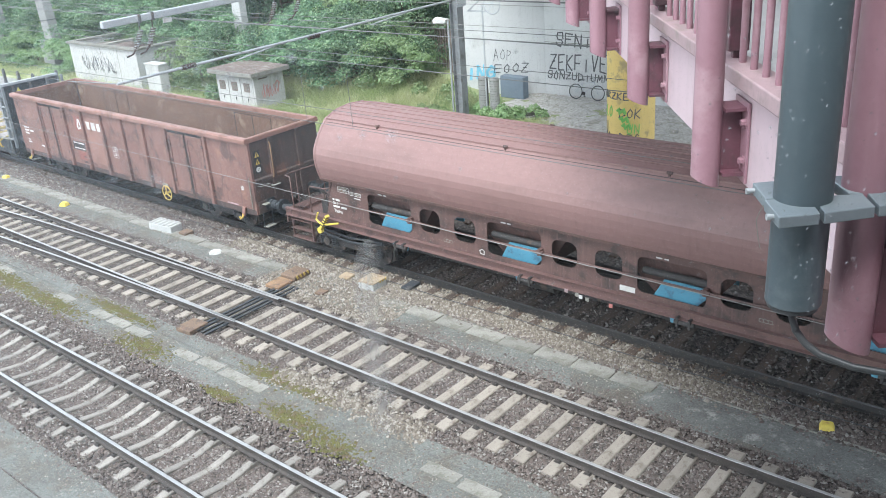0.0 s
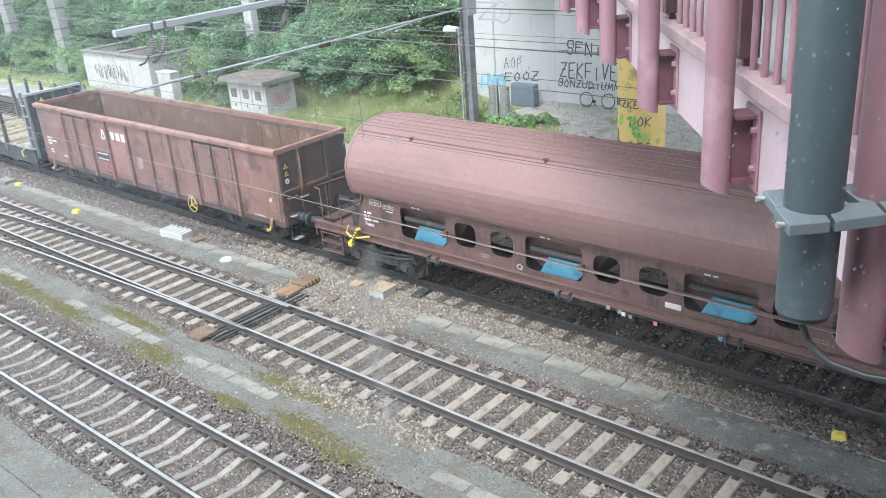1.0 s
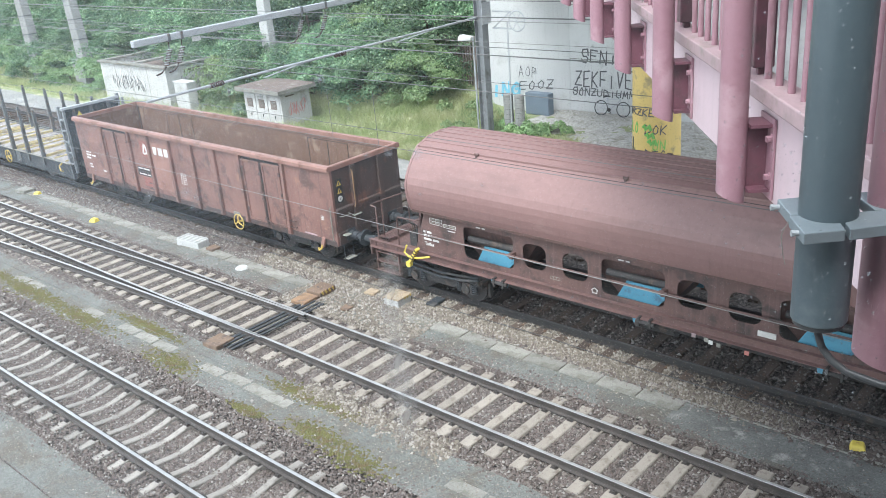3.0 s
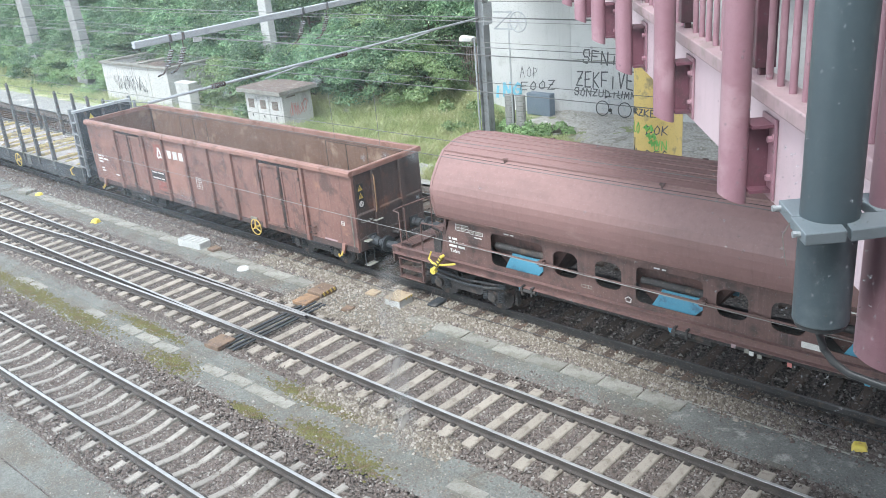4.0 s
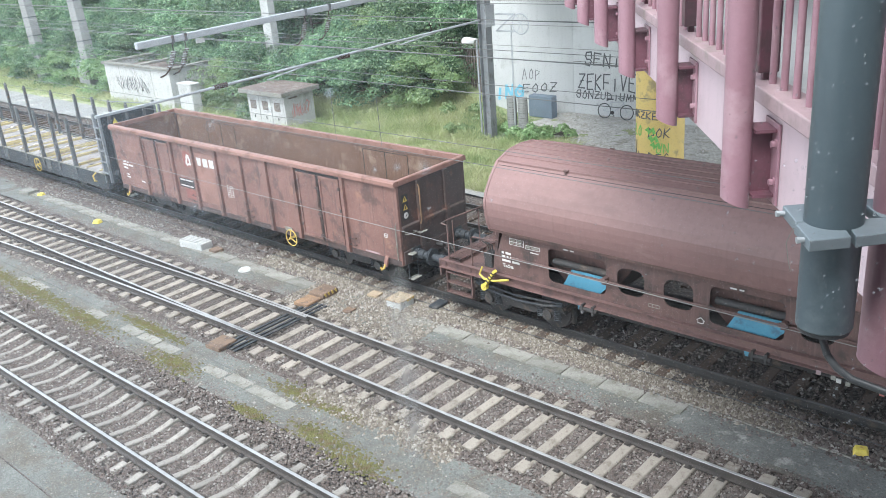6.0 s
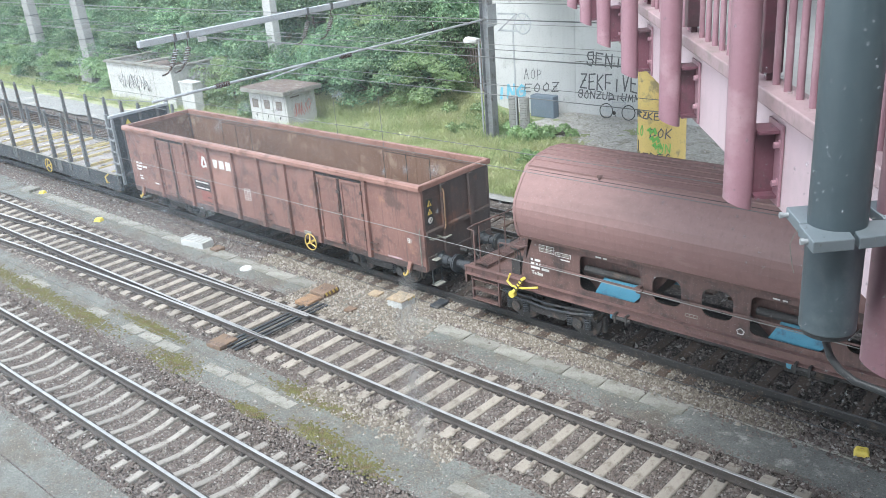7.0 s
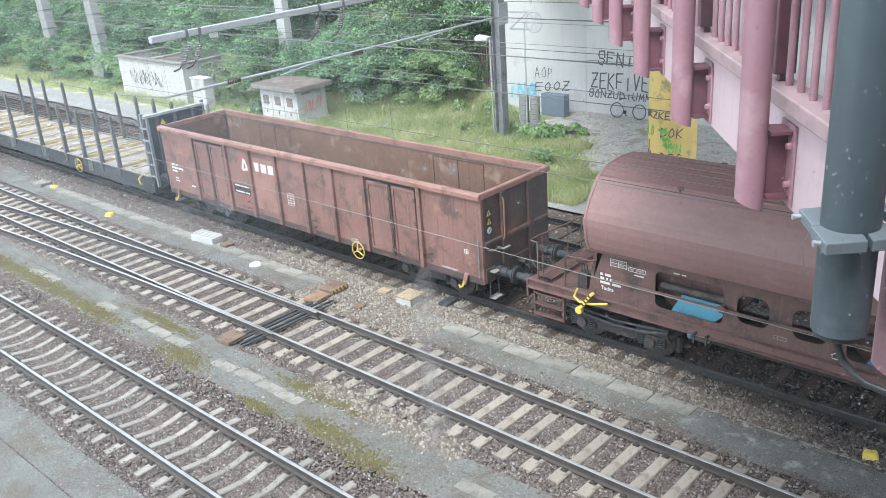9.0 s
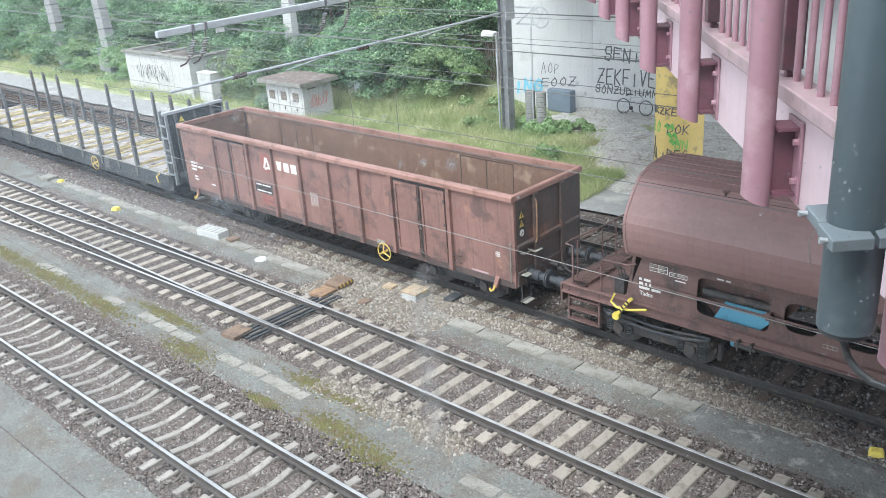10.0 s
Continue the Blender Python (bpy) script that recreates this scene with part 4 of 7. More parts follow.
    part("brake_pipe", G().pipe([(-4, -0.9, 0.72), (4, -0.9, 0.72)], 0.03, 8), M_DARK, w)
    return w


def panel_hole(g, x0, x1, z0, z1, loop, y0, y1):
    """A plate x0..x1, z0..z1 with the hole loop through its thickness y0..y1."""
    n = len(loop)
    cx, cz = sum(p[0] for p in loop) / n, sum(p[1] for p in loop) / n
    outer = []
    for px, pz in loop:
        dx, dz = px - cx, pz - cz
        s = min(((x1 - cx) / dx if dx > 1e-6 else (x0 - cx) / dx if dx < -1e-6 else 1e9), ((z1 - cz) / dz if dz > 1e-6 else (z0 - cz) / dz if dz < -1e-6 else 1e9))
        outer.append((cx + dx * s, cz + dz * s))
    for cxx, czz in ((x0, z0), (x1, z0), (x1, z1), (x0, z1)):
        k = min(range(n), key=lambda i: (outer[i][0] - cxx) ** 2 + (outer[i][1] - czz) ** 2)
        outer[k] = (cxx, czz)
    v = [(p[0], y, p[1]) for y in (y0, y1) for p in outer] + [(p[0], y, p[1]) for y in (y0, y1) for p in loop]
    f = []
    for i in range(n):
        j = (i + 1) % n
        f += [(i, j, 2 * n + j, 2 * n + i), (n + i, 3 * n + i, 3 * n + j, n + j), (2 * n + i, 2 * n + j, 3 * n + j, 3 * n + i), (i, n + i, n + j, j)]
    g.add(v, f)


def rounded(x0, x1, z0, z1, r, k=5):
    out = []
    for cx, cz, a0 in ((x1 - r, z0 + r, -90), (x1 - r, z1 - r, 0), (x0 + r, z1 - r, 90), (x0 + r, z0 + r, 180)):
        for i in range(k + 1):
            a = radians(a0 + 90 * i / k)
            out.append((cx + r * math.cos(a), cz + r * math.sin(a)))
    return out


def hopper_wagon():
    w = thing("hopper_wagon", "dull oxide-red covered hopper wagon with light blue chutes, rolling", "freight wagon", at=pose(-14.06, Y_A, 0))
    LB = 16.9
    half = [(1.22, 2.665), (1.385, 2.66), (1.462, 2.86), (1.512, 3.06), (1.534, 3.26), (1.53, 3.42), (1.478, 3.59), (1.375, 3.77), (1.235, 3.97), (1.095, 4.13), (0.95, 4.28), (0.5, 4.43), (0.0, 4.47)]
    prof = [(-a, b) for a, b in half] + [(a, b) for a, b in half[-2::-1]]
    g = G().extrude(prof, 0.0, LB)
    part("tank", g, M_HOPPER, w, bevel=0.0)
    for s in (-1, 1):
        # added dark strip that draws the shadow line below the tank's side
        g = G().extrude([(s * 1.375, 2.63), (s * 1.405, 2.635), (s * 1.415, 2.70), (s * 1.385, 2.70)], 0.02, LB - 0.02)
        part("bottom_flange", g, M_HOP_LOW, w, "dark strip drawn as the shadow line at the tank's lower edge")
    # end rim, roof ribs and hatch edges
    for x in (0.0, LB - 0.03):
        g = G()
        ring = [(a * 1.012, (b - 3.4) * 1.012 + 3.4) for a, b in prof]
        g.extrude(ring, x - 0.02, x + 0.05)
        part("end_rim", g, M_HOPPER, w, bevel=0.01)
    for a, b, t in ((0.96, 4.275, 0.035), (0.70, 4.368, 0.016), (0.42, 4.442, 0.016), (0.14, 4.465, 0.016)):
        for s in (-1, 1):
            g = G().box(0.05, LB - 0.05, s * a - 0.02, s * a + 0.02, b - 0.01, b + t)
            part("roof_rib", g, M_HOPPER, w, bevel=0.006)
    for s in (-1, 1):
        g = G().box(0.1, LB - 0.1, s * 1.02 - 0.006, s * 1.02 + 0.012, 4.2, 4.212)
        part("roof_seal", g, M_DARK, w, "dark gap under the roof edge")
    for k in range(4):
        for s in (-1, 1):
            x = 2.0 + 4.1 * k
            g = G()
            g.cyl((x - 0.06, s * 0.98, 4.30), (x + 0.06, s * 0.98, 4.30), 0.035, 10)
            g.box(x - 0.02, x + 0.02, s * 0.98 - 0.04, s * 0.98 + 0.04, 4.22, 4.30)
            part("roof_hinge", g, M_HOP_LOW, w)
    # skirt plates with openings
    cells = []
    for k in range(4):
        o = 4.02 * k
        cells.append((1.42 + o, 3.32 + o, rounded(1.62 + o, 3.18 + o, 1.62, 2.46, 0.14)))
        if k < 4:
            cells.append((3.32 + o, 4.37 + o, rounded(3.47 + o, 4.14 + o, 1.78, 2.40, 0.2)))
            if k < 3:
                cells.append((4.37 + o, 5.44 + o, rounded(4.6 + o, 5.28 + o, 1.76, 2.39, 0.2)))
    for s in (-1, 1):
        y0, y1 = sorted((s * 1.24, s * 1.26))
        for x0, x1, loop in cells:
            g = G()
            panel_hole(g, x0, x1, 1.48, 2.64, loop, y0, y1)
            part("skirt_panel", g, M_HOP_LOW, w, "dirty brown skirt plate with a cut-out, toned down for shade")
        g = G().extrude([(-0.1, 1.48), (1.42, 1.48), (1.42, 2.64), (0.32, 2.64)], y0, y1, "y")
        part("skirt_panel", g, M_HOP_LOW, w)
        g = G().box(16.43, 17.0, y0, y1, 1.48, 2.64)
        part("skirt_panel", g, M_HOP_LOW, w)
        # sole bar channel
        g = G().extrude([(s * 1.27, 1.26), (s * 1.38, 1.26), (s * 1.38, 1.275), (s * 1.285, 1.285), (s * 1.285, 1.465), (s * 1.38, 1.475), (s * 1.38, 1.49), (s * 1.27, 1.49)], -1.8, 18.7)
        part("sole_bar", g, M_SOLE, w, bevel=0.004)
        # long operating rod with its brackets
        g = G().pipe([(0.6, s * 1.36, 2.02), (16.4, s * 1.36, 2.02)], 0.026, 8)
        part("operating_rod", g, M_HOP_LOW, w, smooth=True)
        for k in range(4):
            x = 3.2 + 4.02 * k
            g = G()
            g.box(x - 0.05, x + 0.05, s * 1.25, s * 1.4, 1.95, 2.1)
            g.cyl((x - 0.1, s * 1.36, 2.02), (x + 0.1, s * 1.36, 2.02), 0.05, 10)
            part("rod_bracket", g, M_HOP_LOW, w)
            x = 2.55 + 4.02 * k
            g = G()
            g.cyl((x, s * 1.36, 1.2), (x + 0.45, s * 1.36, 1.2), 0.05, 12)
            g.box(x + 0.05, x + 0.1, s * 1.28, s * 1.42, 1.1, 1.32)
            g.box(x + 0.33, x + 0.38, s * 1.28, s * 1.42, 1.1, 1.32)
            part("latch", g, M_DARK, w)
    # chutes and funnels
    for k in range(4):
        o = 4.02 * k
        for s in (-1, 1):
            g = G()
            face = [(2.2 + o, 2.0), (3.22 + o, 2.0), (3.22 + o, 1.84), (2.95 + o, 1.56), (1.95 + o, 1.56)]
            v = [(px, s * 1.16, pz) for px, pz in face] + [(px, s * 1.12, pz) for px, pz in face]
            n = len(face)
            g.add(v, [tuple(range(n)), tuple(range(n, 2 * n))[::-1]] + [(i, (i + 1) % n, n + (i + 1) % n, n + i) for i in range(n)])
            g.add([(2.25 + o, s * 1.16, 1.56), (2.95 + o, s * 1.16, 1.56), (2.9 + o, s * 1.22, 1.06), (2.4 + o, s * 1.22, 1.06),
                   (2.25 + o, s * 1.12, 1.56), (2.95 + o, s * 1.12, 1.56), (2.9 + o, s * 1.18, 1.06), (2.4 + o, s * 1.18, 1.06)],
                  [(0, 1, 2, 3), (7, 6, 5, 4), (0, 4, 5, 1), (1, 5, 6, 2), (2, 6, 7, 3), (3, 7, 4, 0)])
            part("chute", g, M_BLUE, w, "light blue discharge chute", bevel=0.006)
            g = G()
            g.cyl((1.7 + o, s * 1.12, 2.1), (3.3 + o, s * 1.12, 2.1), 0.08, 12)
            part("flap_shaft", g, M_DARK, w)
        g = G()
        x0, x1 = 0.8 + o, 4.0 + o
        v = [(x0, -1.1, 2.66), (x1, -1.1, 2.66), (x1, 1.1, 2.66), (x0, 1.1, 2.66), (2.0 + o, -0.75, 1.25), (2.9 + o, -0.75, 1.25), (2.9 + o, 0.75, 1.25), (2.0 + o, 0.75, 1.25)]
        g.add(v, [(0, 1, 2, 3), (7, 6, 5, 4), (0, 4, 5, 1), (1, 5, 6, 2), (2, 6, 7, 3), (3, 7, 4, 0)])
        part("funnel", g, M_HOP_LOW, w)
    g = G()
    g.box(-1.8, 18.7, -0.2, 0.2, 1.05, 1.3)
    part("centre_sill", g, M_DARK, w)
    # end slopes under the tank
    for x0, x1, xa in ((0.0, 0.8, -0.15), (LB, LB - 0.8, LB + 0.15)):
        g = G()
        g.add([(x0, -1.1, 2.64), (x0, 1.1, 2.64), (xa, 1.15, 1.5), (xa, -1.15, 1.5), (x0 + (x1 - x0) * 0.1, -1.1, 2.64), (x0 + (x1 - x0) * 0.1, 1.1, 2.64), (xa + (x1 - x0) * 0.1, 1.15, 1.5), (xa + (x1 - x0) * 0.1, -1.15, 1.5)],
              [(0, 1, 2, 3), (7, 6, 5, 4), (0, 4, 5, 1), (1, 5, 6, 2), (2, 6, 7, 3), (3, 7, 4, 0)])
        part("end_plate", g, M_HOP_LOW, w)
    # end platform
    g = G().box(-1.8, 0.0, -1.24, 1.24, 1.38, 1.42)
    part("platform", g, M_HOP_LOW, w, bevel=0.005)
    g = G().box(-1.86, -1.8, -1.3, 1.3, 0.98, 1.42)
    part("headstock", g, M_HOP_LOW, w, bevel=0.01)
    g = G()
    for k in range(5):
        g.box(-1.55 + 0.06 * k * 1.2, -1.52 + 0.06 * k * 1.2 + 0.02, -1.2, 1.2, 1.50, 1.53)
    g.box(-1.58, -1.2, -1.2, -1.16, 1.47, 1.53)
    g.box(-1.58, -1.2, 1.16, 1.2, 1.47, 1.53)
    g.box(-1.58, -1.2, -0.3, -0.26, 1.42, 1.53)
    part("walkway", g, M_HOP_LOW, w)
    g = G()
    z = 2.45
    g.pipe([(-1.55, -1.22, 1.2), (-1.55, -1.22, z - 0.03), (-1.72, -1.24, z), (-1.72, -1.0, z + 0.02), (-1.6, 0.2, z + 0.02), (-1.6, 1.1, z + 0.02), (-1.6, 1.18, z - 0.1), (-1.6, 1.2, 1.4)], 0.022, 8)
    for yy in (-0.95, 0.1, 0.7):
        g.pipe([(-1.6, yy, 1.42), (-1.6, yy, z)], 0.018, 8)
    part("railing", g, M_HOP_LOW, w, "thin bent tube platform railing", smooth=True)
    g = G().pipe([(-0.75, -1.24, 1.2), (-0.75, -1.24, 2.22), (-0.7, -1.24, 2.28), (-0.05, -1.24, 2.30), (0.12, -1.2, 2.36)], 0.022, 8)
    part("railing", g, M_HOP_LOW, w, smooth=True)
    g = G()
    g.box(-0.55, -0.3, -1.0, -0.72, 1.42, 1.8)
    for k in range(3):
        g.pipe([(-0.5 + 0.08 * k, -0.9, 1.8), (-0.52 + 0.08 * k, -0.9, 2.0), (-0.62 + 0.08 * k, -0.95, 2.08)], 0.018, 6)
    part("valve_group", g, M_DARK, w)
    g = G()
    for x in (-1.62, -0.78):
        g.box(x - 0.02, x + 0.02, -1.3, -1.22, 0.55, 1.4)
    for z in (0.58, 0.86, 1.14):
        g.box(-1.62, -0.78, -1.34, -1.16, z, z + 0.03)
    part("ladder", g, M_HOP_LOW, w, "brown step ladder to the platform")
    # yellow folding handle with black bands
    g = G()
    g.pipe([(-0.28, -1.42, 1.62), (-0.36, -1.45, 1.42), (-0.2, -1.47, 1.33), (0.1, -1.47, 1.34), (0.55, -1.45, 1.46)], 0.028, 8)
    g.bar((-0.22, -1.47, 1.1), (0.16, -1.47, 1.62), 0.07, 0.13)
    g.cyl((-0.2, -1.42, 1.12), (-0.2, -1.52, 1.12), 0.09, 14)
    lever = part("brake_lever", g, M_YBRIGHT, w, "yellow brake change lever with black bands")
    g = G()
    for k in range(4):
        c = Vector((-0.22, -1.47, 1.1)).lerp(Vector((0.16, -1.47, 1.62)), 0.4 + 0.16 * k)
        d = (Vector((0.16, 0, 1.62)) - Vector((-0.22, 0, 1.1))).normalized() * 0.022
        g.bar(c - d, c + d, 0.074, 0.136)
    part("band", g, M_BLACKP, lever)
    # lettering
    y = -1.264
    bars("number_bars", 0.24, y, 2.1, [(0.07, 0.16), (0.1, 0.05, 0.28), (0.26, 0.22)], M_WHITE, w, 0.058, 0.042)
    text_part("lettering", "Tadns", 0.135, pose(0.42, y - 0.003, 1.735) @ FRONT, M_WHITE, w, "white type lettering", 0.002)
    frame_mark("load_grid", 0.5, 0.92, 2.33, 2.49, y, M_WHITE, w, 2, 2, 0.010)
    bars("small_text", 0.53, y, 2.475, [(0.13, 0.16), (0.1, 0.17)], M_SLAB, w, 0.04, 0.04)
    frame_mark("load_grid", 0.97, 1.38, 2.31, 2.40, y, M_WHITE, w, 1, 1, 0.010)
    bars("small_text", 1.0, y, 2.38, [(0.1, 0.2)], M_SLAB, w, 0.045)
    bars("number_bars", 1.1, y, 2.25, [(0.25,)], M_WHITE, w, 0.025)
    for o in (0.0, 4.02, 8.04):
        bars("small_text", 2.05 + o, y, 2.53, [(0.14, 0.1)], M_WHITE, w, 0.03)
    frame_mark("weight_mark", 4.25, 4.52, 1.64, 1.71, y, M_SLAB, w, 3, 1, 0.012)
    frame_mark("weight_mark", 12.33, 12.6, 1.64, 1.71, y, M_SLAB, w, 3, 1, 0.014)
    g = G()
    for a, b in (((5.37, 1.62), (5.46, 1.69)), ((5.46, 1.69), (5.55, 1.62)), ((5.40, 1.62), (5.40, 1.56)), ((5.40, 1.56), (5.52, 1.56)), ((5.52, 1.56), (5.52, 1.62))):
        g.bar((a[0], y - 0.003, a[1]), (b[0], y - 0.003, b[1]), 0.018, 0.004)
    part("works_mark", g, M_WHITE, w)
    part("label_plate", G().box(9.25, 9.62, y - 0.02, y, 1.56, 1.68), M_WHITE, w, "white blank label plate")
    for x, c, z in ((7.9, M_RAIL_BASE, 1.2), (8.18, M_SLAB, 1.17), (8.28, M_WHITE, 1.14), (9.05, M_GRAFR, 1.12), (8.45, M_SLAB, 1.12)):
        part("tag", G().box(x, x + 0.09, -1.4, -1.385, z, z + 0.09), c, w)
    for e, x in ((-1, -1.86), (1, 18.76)):
        for yy in (-0.875, 0.875):
            buffer(w, x, yy, e, M_BLACKISH)
        coupling(w, x, e)
    bogie(w, 0.55)
    bogie(w, 16.2)
    # under-sill blocks and pipes
    part("brake_pipe", G().pipe([(2.5, -0.8, 0.9), (15, -0.8, 0.9)], 0.04, 8), M_DARK, w)
    part("brake_cylinder", G().cyl((6.2, -0.6, 0.85), (7.2, -0.6, 0.85), 0.2, 18), M_DARK, w)
    part("air_tank", G().cyl((4.0, 0.5, 0.85), (4.9, 0.5, 0.85), 0.2, 18), M_DARK, w)
    return w


def stake_wagon():
    w = thing("stake_wagon", "dark grey flat wagon with upright stakes and yellow bolsters, empty", "freight wagon", at=pose(-33.25, Y_A, 0))
    L = 19.5
    part("deck", G().box(-L, 0, -1.3, 1.3, 1.20, 1.26), M_DECK, w, "pale worn pinkish-grey deck")
    for s in (-1, 1):
        g = G().extrude([(s * 1.24, 0.62), (s * 1.34, 0.66), (s * 1.34, 1.27), (s * 1.24, 1.27)], -L, 0)
        part("side_beam", g, M_BLACKISH, w, bevel=0.01)
        g = G().box(-L, 0, s * 1.34 - 0.05, s * 1.34 + 0.02, 1.27, 1.30)
        part("deck_edge", g, M_SLAB, w)
    xs = (-2.42, -3.83, -5.25, -6.9, -9.2, -12.0, -14.1, -15.6, -17.0)
    for x in xs:
        g = G()
        g.extrude([(x - 0.05, 1.262), (x + 0.05, 1.262), (x + 0.045, 1.37), (x - 0.045, 1.37)], -1.24, 1.24, "y")
        part("bolster", g, M_BOLSTER, w, "worn faded yellow cross bolster", bevel=0.01)
        for s in (-1, 1):
            g = G()
            v = []
            for z, a, b in ((0.95, 0.075, 0.07), (1.3, 0.075, 0.07), (3.2, 0.06, 0.055), (3.32, 0.03, 0.03)):
                v += [(x - a, s * 1.32 - b, z), (x + a, s * 1.32 - b, z), (x + a, s * 1.32 + b, z), (x - a, s * 1.32 + b, z)]
            f = [(0, 3, 2, 1), (12, 13, 14, 15)]
            for k in range(3):
                for i in range(4):
                    f.append((4 * k + i, 4 * k + (i + 1) % 4, 4 * k + 4 + (i + 1) % 4, 4 * k + 4 + i))
            g.add(v, f)
            part("stake", g, M_STAKE, w, "grey tapered steel stake", bevel=0.006)
    # bolsters between the stakes, dark pockets and pale scraps of timber on the deck
    rng = random.Random(17)
    for k in range(19):
        x = -0.75 - 1.0 * k
        if min(abs(x - q) for q in xs) > 0.4:
            g = G().extrude([(x - 0.035, 1.262), (x + 0.035, 1.262), (x + 0.03, 1.32), (x - 0.03, 1.32)], -1.22, 1.22, "y")
            part("bolster", g, M_BOLSTER, w, bevel=0.01)
        for y in (-0.95, -0.32, 0.32, 0.95):
            if rng.random() < 0.6:
                a, b = x + rng.uniform(-0.45, -0.2), y + rng.uniform(-0.12, 0.12)
                part("deck_pocket", G().box(a - 0.07, a + 0.07, b - 0.1, b + 0.1, 1.262, 1.268), M_DARK, w)
        for q in range(3):
            a, b = x - 0.35 + rng.uniform(-0.2, 0.2), rng.uniform(-1.05, 1.05)
            m = pose(a, b, 1.272, 0, 0, rng.uniform(0, 180))
            part("scrap", G().tbox(m, rng.uniform(0.1, 0.32), rng.uniform(0.04, 0.1), 0.02), M_WHITE if q else M_TIMBER, w)
    # headboard
    g = G()
    g.box(-0.06, 0.0, -1.22, 1.22, 1.3, 3.46)
    part("headboard", g, M_BLACKISH, w, "dark grey steel headboard", bevel=0.008)
    g = G().box(-0.1, 0.06, -1.26, 1.26, 3.46, 3.56)
    part("headboard_rail", g, M_GALV, w, "pale worn headboard rail", bevel=0.01)
    for y in (-0.75, 0.0, 0.75):
        part("headboard_rib", G().box(0.003, 0.075, y - 0.05, y + 0.05, 1.3, 3.455), M_STAKE, w)
    for y in (-1.28, 1.28):
        g = G()
        g.box(-0.15, -0.05, y - 0.06, y + 0.06, 0.9, 3.64)
        g.box(0.24, 0.33, y - 0.05, y + 0.05, 0.95, 3.5)
        for z in (1.3, 1.75, 2.2, 2.65, 3.1):
            g.box(-0.15, 0.33, y - 0.09, y - 0.05, z, z + 0.07)
        part("corner_post", g, M_MAST, w, "paired corner posts with cross bars", bevel=0.008)
    sign = part("warning_sign", G().add([(0.012, -0.62, 3.12), (0.012, -0.4, 3.12), (0.012, -0.51, 3.32), (0.003, -0.62, 3.12), (0.003, -0.4, 3.12), (0.003, -0.51, 3.32)],
                                        [(0, 1, 2), (5, 4, 3), (0, 3, 4, 1), (1, 4, 5, 2), (2, 5, 3, 0)]), M_YBRIGHT, w, "small yellow warning triangle")
    part("headstock", G().box(-0.1, 0.02, -1.3, 1.3, 0.85, 1.3), M_BLACKISH, w, bevel=0.01)
    hand_wheel(w, -5.74, -1.46, 0.93, 0.28)
    for x in (-4.85, -9.1, -12.4):
        part("side_plate", G().box(x - 0.2, x + 0.2, -1.365, -1.342, 0.8, 1.24), M_STAKE, w, bevel=0.004)
    g = G().pipe([(-0.75, -1.36, 1.25), (-0.78, -1.5, 1.15), (-0.7, -1.5, 0.95), (-0.76, -1.4, 0.9)], 0.03, 8)
    part("tow_hook", g, M_YELLOW, w, "yellow towing hook")
    for e, x in ((1, 0.02), (-1, -L)):
        for y in (-0.875, 0.875):
            buffer(w, x, y, e)
        coupling(w, x, e)
    part("underframe", G().box(-L, -0.1, -0.3, 0.3, 0.75, 1.2), M_DARK, w)
    bogie(w, -2.4)
    bogie(w, -L + 2.4)
    return w


gondola = gondola_wagon()
hopper = hopper_wagon()
stake = stake_wagon()

# ---- footbridge: its own axes run along it (a), to its left (n) and up ----
MB = pose(0, 0, 0, 0, 0, 129.5)
TUBES = (2.37, 3.97, 5.55, 7.13, 8.67, 10.2, 11.73, 13.28, 14.83, 16.4, 17.95, 19.5, 21.05)


